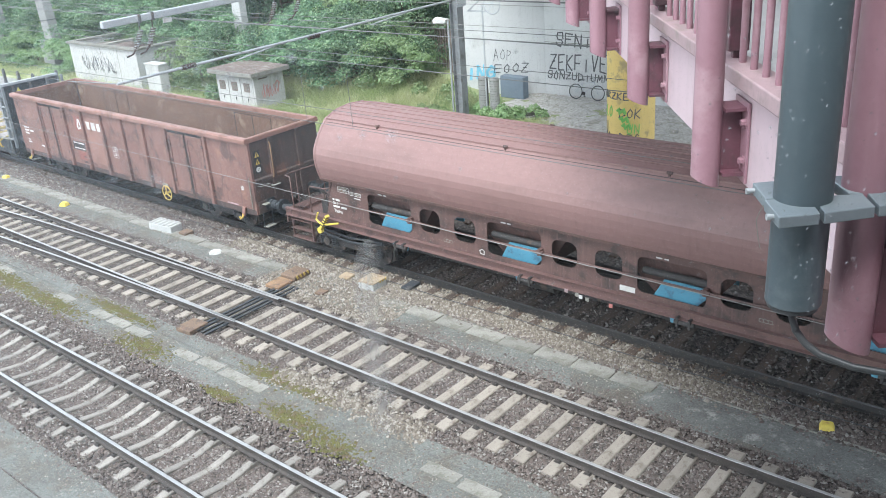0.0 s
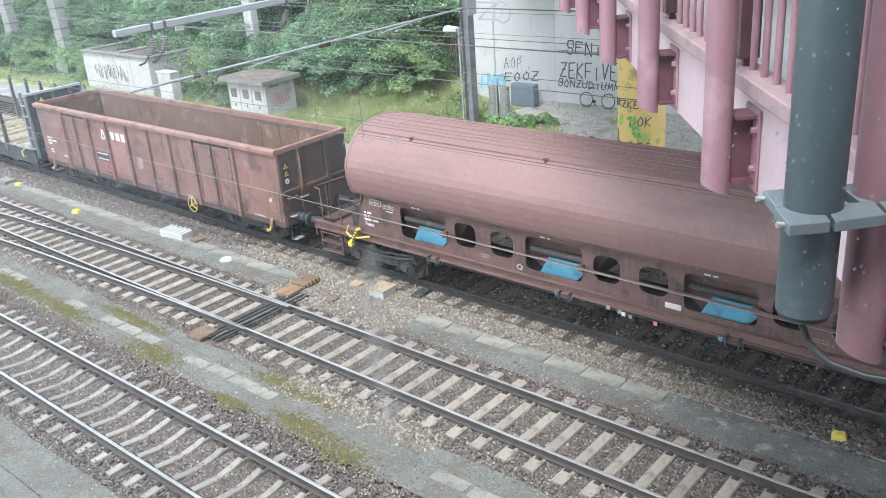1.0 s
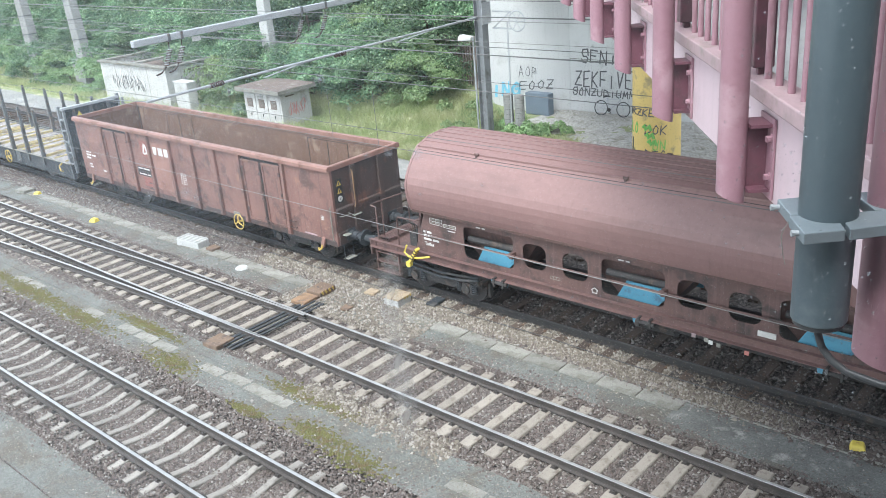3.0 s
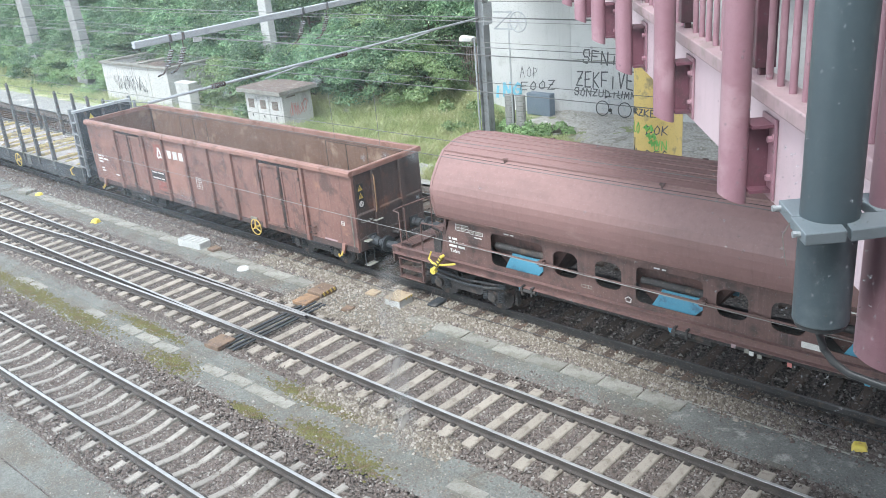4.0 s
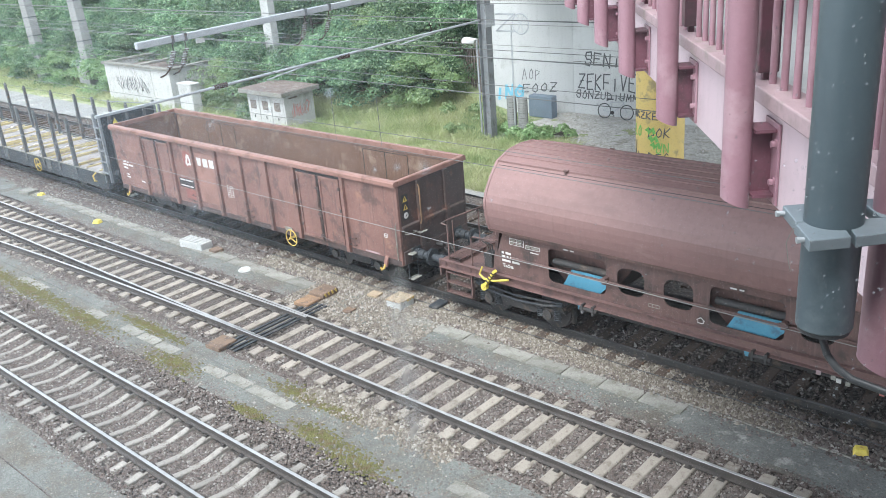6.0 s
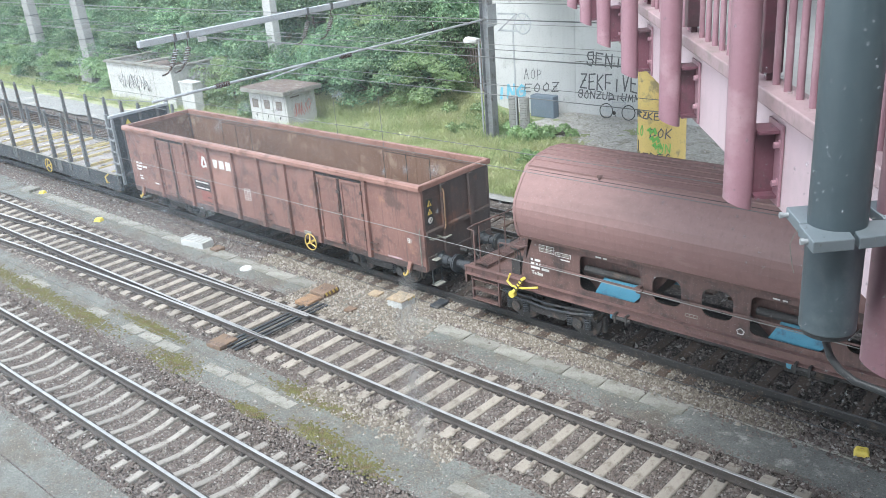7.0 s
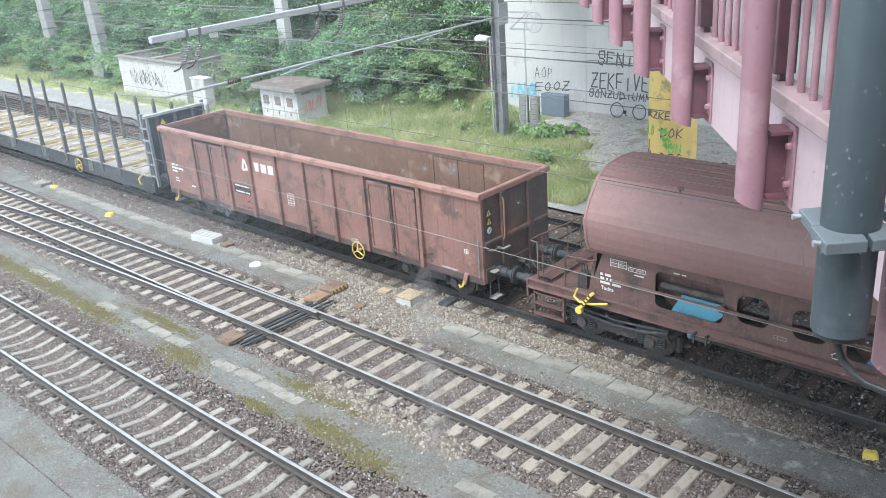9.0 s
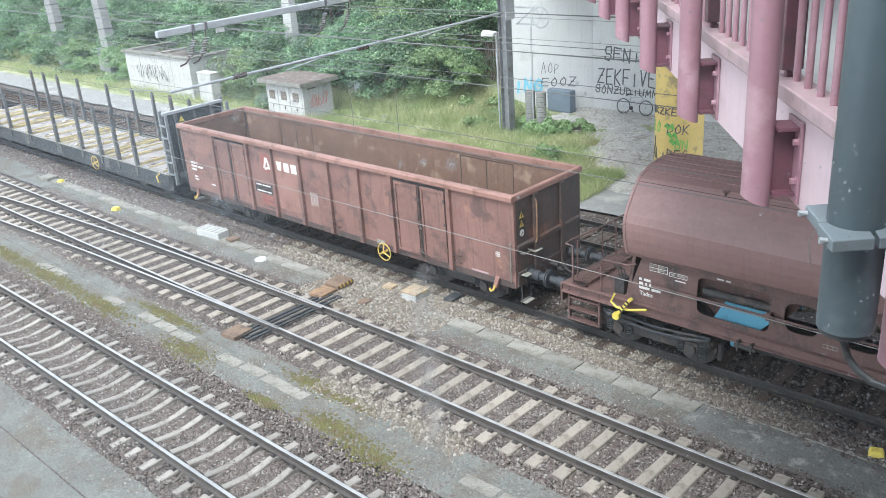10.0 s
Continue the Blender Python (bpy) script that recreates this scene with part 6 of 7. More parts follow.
concrete_mast(-41.5, 31.4, 11.5, 0.76, 0.62, "tapered pale grey concrete mast behind the hut", False, M_PALEMAST)
concrete_mast(-57.8, 28.5, 12, 1.05, 0.62, "leaning tapered grey concrete mast with steel bands beside the road", lean=-5)
concrete_mast(-65.8, 28.8, 12, 1.1, 0.62, "leaning tapered grey concrete mast with steel bands among bushes", lean=-5)
con = thing("mast_box", "grey steel box cabinet at the foot of a concrete mast", "cabinet", at=pose(-57.7, 28.05, 0.5))
part("body", G().box(-0.7, 0.7, -0.3, 0.0, 0, 1.5), M_MASTGREY, con, bevel=0.03)

def wire(label, pts, r, material=None):
    return flat("overhead_wire", G().pipe(pts, r, 5), material or M_WIRE, label, "wire")


def sagging(x0, x1, y, z, sag, n=18, y1=None):
    y1 = y if y1 is None else y1
    return [(x0 + (x1 - x0) * i / n, y + (y1 - y) * i / n, z - sag * 4 * (i / n) * (1 - i / n)) for i in range(n + 1)]


wire("pale contact wire over the near track", sagging(-90, 20, 9.5, 5.42, 0.0, y1=8.75), 0.0055, M_PALEWIRE)
wire("dark contact wire over the middle track", sagging(-90, 20, 12.15, 5.5, 0.0), 0.007)
wire("dark contact wire over the middle track", sagging(-90, 20, 12.15, 5.72, 0.0, y1=12.6), 0.007)
wire("dark contact wire over the train", sagging(-110, 20, Y_A, 5.6, 0.0), 0.011)
wire("dark messenger wire over the train", sagging(-110, 20, Y_A, 6.7, 0.25), 0.013)
wire("dark contact wire over the far track", sagging(-110, 20, Y_D, 5.5, 0.0), 0.012)
wire("dark messenger wire over the far track", sagging(-110, 20, Y_D, 6.9, 0.3), 0.014)
wire("thin feeder wire along the mast row", sagging(-130, 20, 27.6, 4.6, 0.2), 0.014)
wire("thin feeder wire along the mast row", sagging(-130, 20, 28.6, 5.6, 0.2), 0.014)
wire("thin feeder wire along the mast row", sagging(-130, 20, 28.9, 6.3, 0.3), 0.014)
wire("thin feeder wire along the mast row", sagging(-130, 20, 26.0, 3.6, 0.2), 0.012)
for y, z, sag in ((27.0, 5.0, 0.3), (28.1, 6.9, 0.35), (29.2, 7.4, 0.3), (24.6, 6.2, 0.3), (23.4, 7.2, 0.35)):
    wire("thin pale feeder wire along the mast row", sagging(-130, 20, y, z, sag), 0.010, M_PALEWIRE)
for x in (-14.3, -12.9):
    wire("thin dropper of the middle track's wire", [(x, 12.15, 5.5), (x, 12.13, 6.6)], 0.006)

# ---- things on the ground between the tracks ----


def lump(name, label, category, x, y, sx, sy, h, material, rz=0, bevel=0.02, z=0.0):
    ob = flat(name, G().box(-sx / 2, sx / 2, -sy / 2, sy / 2, 0, h), material, label, category, bevel=bevel)
    ob.matrix_basis = pose(x, y, z, 0, 0, rz)
    return ob


def marker(x, y, s, label):
    w = thing("track_marker", label, "marker", "yellow track markers", at=pose(x, y, 0.0, 0, 0, 18))
    g = G()
    v = [(-s, -s * 0.8, 0), (s, -s * 0.8, 0), (s, s * 0.8, 0), (-s, s * 0.8, 0), (-s * 0.7, -s * 0.5, s * 0.75), (s * 0.7, -s * 0.5, s * 0.75), (s * 0.7, s * 0.6, s * 0.85), (-s * 0.7, s * 0.6, s * 0.85)]
    g.add(v, [(3, 2, 1, 0), (4, 5, 6, 7), (0, 1, 5, 4), (1, 2, 6, 5), (2, 3, 7, 6), (3, 0, 4, 7)])
    part("body", g, M_YBRIGHT, w, bevel=0.02)
    part("arrow_mark", G().extrude([(-0.3 * s, -0.1 * s), (0.3 * s, -0.1 * s), (0, 0.35 * s)], s * 0.83, s * 0.86, "z"), M_YELLOW, w)


marker(-3.87, 15.0, 0.145, "bright yellow plastic marker in the ballast")
marker(-30.55, 13.95, 0.16, "bright yellow flat marker beside the walkway")
lump("concrete_block", "pale concrete cover block with yellow edge", "block", -37.1, 14.35, 0.7, 0.5, 0.16, M_SLAB, 5)
marker(-36.2, 14.45, 0.15, "bright yellow marker on a pale block")
blk = thing("cable_box", "white ribbed concrete cable box beside the train", "cable box", at=pose(-24.9, 14.5, 0, 0, 0, 6))
part("body", G().box(-0.56, 0.56, -0.24, 0.24, 0, 0.26), M_PALEMAST, blk, bevel=0.03)
for k in range(5):
    part("rib", G().box(-0.5 + 0.22 * k, -0.42 + 0.22 * k, -0.245, 0.245, 0.262, 0.29), M_PALEMAST, blk, bevel=0.01)
lump("rail_block", "rust-brown block beside the cable box", "block", -23.9, 14.6, 0.35, 0.35, 0.12, M_RUSTBOX)

sm = thing("point_machine", "timber-covered point machine with black and yellow stripes", "point machine", at=pose(-18.15, 13.95, 0.0, 0, 0, 4))
part("cover", G().box(-0.26, 0.26, -0.62, -0.05, 0.02, 0.12), M_TIMBER, sm, "worn orange timber cover", bevel=0.02)
part("housing", G().box(-0.28, 0.28, 0.0, 0.62, 0.0, 0.18), M_RUSTBOX, sm, "brown housing", bevel=0.03)
for k in range(4):
    part("stripe", G().tbox(pose(0.283, 0.1 + 0.14 * k, 0.13, 30, 0, 0), 0.008, 0.06, 0.11), M_YELLOW, sm)
rod = thing("switch_rod", "black steel switch rods crossing between the rails", "switch rod", at=pose(-17.75, Y_B, 0))
for dx in (-0.26, -0.1, 0.1, 0.26):
    part("rod", G().box(dx - 0.04, dx + 0.04, -1.5, 1.6, 0.02, 0.06), M_BLACKISH, rod, bevel=0.008)
lump("timber_cover", "rusty brown cover plate at the end of the switch rods", "cover", -18.1, 10.7, 0.55, 0.6, 0.12, M_RUSTBOX, 4)
tb = thing("trackside_box", "pale box with an orange timber lid and striped edge", "box", at=pose(-15.8, 14.95, 0, 0, 0, 4))
part("body", G().box(-0.26, 0.26, -0.28, 0.28, 0, 0.22), M_PALEMAST, tb, bevel=0.02)
part("lid", G().box(-0.28, 0.28, -0.3, 0.3, 0.22, 0.25), M_TAN, tb, "orange-brown lid", bevel=0.012)
for k in range(3):
    part("stripe", G().tbox(pose(0.283, 0.0 + 0.11 * k, 0.21, 30, 0, 0), 0.006, 0.06, 0.05), M_YELLOW, tb)
lump("cover_plate", "worn yellow-brown cover plate in the ballast", "cover", -16.85, 15.0, 0.36, 0.32, 0.09, M_TAN, 8)
lump("cover_plate", "small brown cover plate in the ballast", "cover", -16.72, 13.9, 0.28, 0.28, 0.08, M_RUSTBOX, 8)
lump("cover_plate", "dark cover plate under the rail", "cover", -14.9, 15.5, 0.3, 0.5, 0.08, M_BLACKISH, 4)
g = G().cyl((0, 0, 0), (0, 0, 0.06), 0.22, 9, 0.17)
st = flat("flat_stone", g, M_RENDER, "flat white stone on the walkway", "stone", bevel=0.01)
st.matrix_basis = pose(-21.75, 14.15, 0.0)
g = G().pipe([(x, 15.38 + 0.07 * noise.noise((x * 0.4, 1, 2)), 0.05) for x in np.linspace(-60, 8, 90)], 0.010, 6)
flat("ground_cable", g, M_RUBBER, "dark cable lying along the ballast edge", "cable", smooth=True)

# concrete duct slabs
duct = thing("cable_duct", "row of pale concrete duct covers along the walkway", "cable duct", "", "structure")
rngd = random.Random(3)
for x0, x1, y in ((-37.5, -18.6, 14.42), (-15.0, -7.35, 14.47)):
    x = x0
    while x < x1 - 0.3:
        L = 0.98
        child("slab", G().box(-L / 2 + 0.012, L / 2 - 0.012, -0.2, 0.2, -0.02, 0.035).mesh("slab", M_SLAB) if x == x0 else duct.children[-1].data, duct, pose(x + L / 2, y + rngd.uniform(-0.012, 0.012), rngd.uniform(-0.006, 0.006), rngd.uniform(-0.6, 0.6), 0, rngd.uniform(-0.5, 0.5)))
        x += L
duct2 = thing("cable_duct", "broken row of sunken concrete slabs between the tracks", "cable duct", "", "structure")
me_s = G().box(-0.40, 0.40, -0.15, 0.15, -0.03, 0.016).mesh("slab", M_SLAB)
for x in (-27.4, -26.5, -22.9, -21.0, -20.1, -19.2, -17.1, -16.2, -15.3, -14.6, -9.1, -8.2):
    child("slab", me_s, duct2, pose(x, 9.82 + rngd.uniform(-0.03, 0.03), rngd.uniform(-0.012, 0.002), 0, 0, rngd.uniform(-2, 2)))
flat("kerb", G().box(-60, 10, 10.085, 10.115, -0.1, 0.014), M_ASPHALT, "thin grey concrete edging strip", "kerb", "structure")
flat("kerb", G().box(-7.3, 10, 14.715, 14.745, -0.1, 0.03), M_SLAB, "thin pale concrete edging beside the ballast", "kerb", "structure")
for y in (4.95, 3.9):
    flat("trim", G().box(-60, 10, y - 0.012, y + 0.012, -0.1, 0.014), M_BALLAST_BED, "dark joint in the concrete surface", "joint", "structure")

# fences at the back


def fence(name, x0, y0, x1, y1, n, h, z, label, material):
    w = thing(name, label, "fence")
    for k in range(n):
        s = k / (n - 1)
        x, y = x0 + (x1 - x0) * s, y0 + (y1 - y0) * s
        part("slat", G().box(x - 0.045, x + 0.045, y - 0.02, y + 0.02, z, z + h), material, w)
    for zz in (0.3, h - 0.3):
        part("rail", G().bar((x0, y0 + 0.04, z + zz), (x1, y1 + 0.04, z + zz), 0.06, 0.04), material, w)


fence("slat_fence", -31.2, 34.3, -27.5, 33.9, 22, 3.4, 0.2, "brown metal slat fence beside the abutment", M_ROOF)
fence("slat_fence", -66, 40, -60.5, 40, 22, 2.3, 3.0, "grey metal slat fence among the bushes", M_STAKE)
lump("concrete_beam", "pale concrete beam lying in the weeds", "beam", -23.0, 31.5, 2.9, 0.35, 0.3, M_SLAB, 8, 0.03)

# ---- loose ballast ----
stones("ballast_stones", [(-30, -2, 6.7, 8.05, -0.112, 30000), (-32, 0, 5.85, 6.6, -0.06, 11000), (-32, 0, 8.15, 8.95, -0.06, 12000), (-32, 0, -0.2, 9.1, -0.02, 11000), (-32, 0, -0.14, 5.85, -0.02, 7000),
                          (-40, 2, 10.45, 13.7, -0.065, 26000), (-17, 1, 10.45, 13.7, -0.06, 30000), (-36, 2, -0.17, 10.55, -0.02, 11000), (-36, 2, -0.17, 13.65, -0.02, 11000)], 0.032, M_STONE, "loose brown ballast stones round the sleepers", 1)
stones("ballast_stones", [(-22, -5, 14.85, 15.4, -0.015, 15000), (-22, -5, 15.3, 15.95, -0.05, 11000), (-19, -14, 13.3, 14.9, 0.0, 5000), (-22, -5, -0.12, 14.88, 0.0, 3000), (-14.5, -10, -0.2, 10.5, -0.005, 2300)], 0.042, M_STONE_L,
       "pale tan ballast stones beside the train", 2)
stones("ballast_stones", [(-48, -22, 14.8, 15.8, -0.02, 9000), (-6, 6, 14.8, 15.7, -0.01, 6000), (-50, 6, 19.0, 23.0, -0.02, 12000), (-40, 4, -0.15, 14.8, 0.0, 4500)], 0.042, M_STONE, "brown ballast stones at the edge of the train's track", 3)
stones("ballast_stones", [(-16, 4, 16.1, 17.35, -0.03, 3500), (-22, 4, 17.6, 19.2, -0.03, 6000)], 0.042, M_STONE, "brown ballast stones between the rails of the train's track", 7)
stones("ballast_stones", [(-40, 6, 15.75, 18.3, -0.045, 22000), (-8, 6, 15.2, 16.0, -0.03, 5000)], 0.042, M_STONE_D, "ballast stones toned dark for the shade under the train", 5)
stones("grit", [(-34, 0, -0.42, 9.8, 0.002, 6500), (-34, 2, -0.28, 14.1, 0.002, 3000), (-26, 0, -0.3, 5.5, 0.002, 2200)], 0.017, M_STONE_L, "scattered pale grit on the walkways", 4)
stones("rubble", [(-24, -12, 30.6, 35.2, 0.03, 900), (-20, -12, 25.5, 30.5, 0.03, 900)], 0.06, M_RUBBLE, "loose pale rubble on the hard standing under the bridge", 6)

# ---- moss and weeds ----


def moss_patch(x, y, rx, ry, seed):
    """A patch of many small moss cushions."""
    rng = np.random.RandomState(seed)
    g = G()
    for k in range(int(520 * rx)):
        px, py = rng.normal(0, rx * 0.45), rng.normal(0, ry * 0.45)
        r, h = rng.uniform(0.015, 0.06), rng.uniform(0.012, 0.03)
        a0 = rng.uniform(0, 6)
        v = [(px, py, h)] + [(px + r * rng.uniform(0.6, 1.3) * math.cos(a0 + i * 1.05), py + r * 0.8 * rng.uniform(0.6, 1.3) * math.sin(a0 + i * 1.05), -0.004) for i in range(6)]
        g.add(v, [(0, 1 + i, 1 + (i + 1) % 6) for i in range(6)])
    ob = flat("moss_patch", g, M_MOSS, "olive green moss cushions on the concrete", "moss", "stuff")
    ob.matrix_basis = pose(x, y, 0.004)


for k, (x, y, rx, ry) in enumerate(((-12.7, 9.42, 1.1, 0.3), (-11.5, 9.25, 0.9, 0.34), (-14.4, 10.28, 1.1, 0.25), (-13.3, 10.3, 0.8, 0.2), (-18.4, 9.42, 1.0, 0.36), (-26.5, 9.5, 2.4, 0.34), (-23.2, 9.45, 1.9, 0.3), (-29.5, 9.5, 1.8, 0.3), (-20.6, 10.2, 1.6, 0.2), (-14.9, 9.15, 0.6, 0.16))):
    moss_patch(x, y, rx, ry, k + 1)


def leaf_cloud(rng, centers, radii, n, size, aspect=0.6, up=0.3):
    """Leaf cards on the shells of ellipsoids, as vertex and face arrays."""
    k = rng.randint(0, len(centers), n)
    d = rng.normal(size=(n, 3))
    d /= np.linalg.norm(d, axis=1)[:, None]
    d[:, 2] = np.abs(d[:, 2]) * 0.9 + d[:, 2] * 0.1
    c = centers[k] + d * radii[k] * rng.uniform(0.72, 1.08, (n, 1))
    nrm = d + rng.normal(scale=0.55, size=(n, 3)) + np.array([0, 0, up])
    nrm /= np.linalg.norm(nrm, axis=1)[:, None]
    t = np.cross(nrm, rng.normal(size=(n, 3)))
    t /= np.linalg.norm(t, axis=1)[:, None] + 1e-9
    b = np.cross(nrm, t)
    s = size * rng.uniform(0.6, 1.4, (n, 1))
    v = np.stack([c - t * s, c - b * s * aspect + nrm * s * 0.12, c + t * s, c + b * s * aspect + nrm * s * 0.12], 1)
    return v.reshape(-1, 3)


def quads_mesh(name, V, material):
    n = len(V) // 4
    me = bpy.data.meshes.new(name)
    me.vertices.add(len(V))
    me.vertices.foreach_set("co", np.ascontiguousarray(V, dtype=np.float32).ravel())
    me.loops.add(len(V))
    me.loops.foreach_set("vertex_index", np.arange(len(V)))
    me.polygons.add(n)
    me.polygons.foreach_set("loop_start", np.arange(n) * 4)
    me.update(calc_edges=True)
    me.materials.append(material)
    return me


def bush_kind(seed, spread, height, n, size, material, label, name="bush"):
    """A bush or tree: a forked trunk and an uneven crown of leaf clumps."""
    rng = np.random.RandomState(seed)
    m = 40
    ang, rr = rng.uniform(0, 6.28, m), spread * np.sqrt(rng.uniform(0, 1, m))
    zz = height * (0.12 + 0.8 * rng.uniform(0, 1, m)) * (1 - 0.45 * (rr / spread) ** 2)
    cen = np.c_[rr * np.cos(ang), rr * np.sin(ang), zz]
    rad = np.c_[rng.uniform(0.16, 0.36, m), rng.uniform(0.16, 0.36, m), rng.uniform(0.13, 0.3, m)] * spread * 1.05
    w = thing(name, label, "bush" if name == "bush" else "tree", "bushes on the bank")
    g = G()
    g.cyl((0, 0, -0.4), (0, 0, height * 0.45), 0.11, 8, 0.07)
    for i in range(6):
        g.cyl((0, 0, height * (0.12 + 0.05 * i)), tuple(cen[i]), 0.05, 6, 0.015)
    part("trunk", g, M_BARK, w)
    ob = new("crown", quads_mesh("crown", leaf_cloud(rng, cen, rad, n, size), material))
    ob.parent = w
    return w


kinds = [bush_kind(1, 2.6, 4.2, 14000, 0.058, M_LEAF, "dense dark green bush on the grassy bank"),
         bush_kind(2, 3.2, 6.0, 17000, 0.066, M_LEAF, "tall dense green bush on the grassy bank"),
         bush_kind(3, 2.2, 3.4, 12000, 0.056, M_LEAF_L, "light green leafy bush on the grassy bank"),
         bush_kind(4, 3.6, 8.0, 18000, 0.078, M_LEAF, "tall green tree at the top of the bank", "tree")]
rngb = random.Random(21)
spots = []
for row, (y0, y1, step, ks) in enumerate(((30.8, 32.4, 2.6, (0, 2, 0)), (33.2, 35.0, 3.0, (0, 1, 2, 1)), (36.5, 38.5, 3.3, (1, 3, 1)), (41, 44, 4.0, (3, 1, 3)))):
    x = -29.6 - row * 0.3
    while x > -92 - 6 * row:
        spots.append((x + rngb.uniform(-0.6, 0.6), rngb.uniform(y0, y1), rngb.choice(ks), rngb.uniform(0.8, 1.15)))
        x -= step * rngb.uniform(0.8, 1.2)
used = set()
for x, y, k, s in spots:
    if y < 33 and (-41 < x < -29.5) or (x > -32.2 and y < 35.2):
        continue
    if k == 2 and x > -40 and rngb.random() < 0.5:
        k = 0
    m = pose(x, y, ground_z(x, y) - 0.1, 0, 0, rngb.uniform(0, 360))
    if k not in used:
        used.add(k)
        kinds[k].matrix_basis = m
    else:
        copy_thing(kinds[k], m)
for x, y, k, s in ((-33.5, 32.6, 0, 1), (-36.3, 33.0, 0, 1), (-38.8, 31.9, 2, 1), (-31.0, 33.2, 0, 1), (-32.6, 31.4, 0, 1), (-35.0, 31.2, 0, 1), (-37.0, 30.6, 0, 1), (-30.2, 32.0, 2, 1), (-39.9, 29.6, 0, 1), (-47.5, 31.5, 0, 1), (-50.5, 32, 2, 1), (-43.0, 29.2, 2, 1), (-55.5, 28.6, 2, 1), (-62.5, 29.5, 0, 1), (-70, 30, 2, 1), (-57.3, 30.0, 0, 1), (-61.0, 28.6, 2, 1), (-64.6, 29.4, 0, 1), (-67.5, 29.8, 0, 1), (-73.5, 29.4, 0, 1), (-78, 29.6, 2, 1), (-83, 30, 0, 1), (-54.5, 31.2, 0, 1)):
    copy_thing(kinds[k], pose(x, y, ground_z(x, y) - 0.6, 0, 0, rngb.uniform(0, 360)))


def blades(name, label, regions, size, material, seed, category="grass"):
    """Upright blades over rectangles (x0, x1, y0, y1, count)."""
    rng = np.random.RandomState(seed)
    out = []
    for x0, x1, y0, y1, n in regions:
        x, y = rng.uniform(x0, x1, n), rng.uniform(y0, y1, n)
        z = np.array([ground_z(a, b) for a, b in zip(x, y)])
        a = rng.uniform(0, 6.28, n)
        h = size * rng.uniform(0.4, 1.3, n) * np.array([1 + 0.9 * noise.noise((p * 0.9, q * 0.9, 2)) for p, q in zip(x, y)])
        w = size * 0.028
        lean = rng.normal(scale=0.45, size=(n, 2)) * h[:, None]
        c, s = np.cos(a) * w, np.sin(a) * w
        p0 = np.stack([x - c, y - s, z - 0.03], 1)
        p1 = np.stack([x + c, y + s, z - 0.03], 1)
        p2 = np.stack([x + c * 0.4 + lean[:, 0], y + s * 0.4 + lean[:, 1], z + h], 1)
        p3 = np.stack([x - c * 0.4 + lean[:, 0], y - s * 0.4 + lean[:, 1], z + h * 0.96], 1)
        out.append(np.stack([p0, p1, p2, p3], 1).reshape(-1, 3))
    return tagged(new(name, quads_mesh(name, np.concatenate(out), material)), label, category, "", "stuff")


blades("grass", "long yellow-green grass on the bank", [(-50, -25.2, 28.2, 33, 78200), (-95, -40, 25.7, 29.5, 40800), (-36, -24, 25.2, 28.4, 20400), (-26, -20.3, 25.3, 29.6, 11900), (-20.8, -18.6, 25.2, 28.0, 8500), (-22, -19.9, 27.8, 30.2, 5950), (-23, -16.4, 23.6, 25.4, 13600), (-18.8, -16.6, 25.3, 26.8, 5100)], 0.32, M_GRASS, 31)
blades("weeds", "low green weeds at the edge of the hard standing", [(-27, -22, 29.2, 31.0, 3000), (-27.5, -24.6, 31, 33.4, 1800), (-22.6, -19.2, 24.2, 29.5, 2600)], 0.3, M_LEAF_L, 32, "weeds")
for x, y, s in ((-21.9, 30.9, 0.8), (-23.1, 30.3, 0.8), (-20.4, 27.0, 0.7), (-27.4, 31.6, 1.0), (-25.6, 29.4, 0.7), (-28.6, 32.6, 1.1), (-22.4, 29.9, 0.7)):
    rng = np.random.RandomState(int(abs(x * 10)))
    cen = np.c_[rng.uniform(-s, s, 7), rng.uniform(-s * 0.6, s * 0.6, 7), rng.uniform(0.1, s * 0.7, 7)]
    ob = new("weed", quads_mesh("weed", leaf_cloud(rng, cen, np.full((7, 3), s * 0.4), 1300, 0.06), M_LEAF_L))
    ob.matrix_basis = pose(x, y, 0)
    tagged(ob, "leafy green weed clump growing from the gravel", "weed", "weed clumps")

# ---- the viewer's window ----


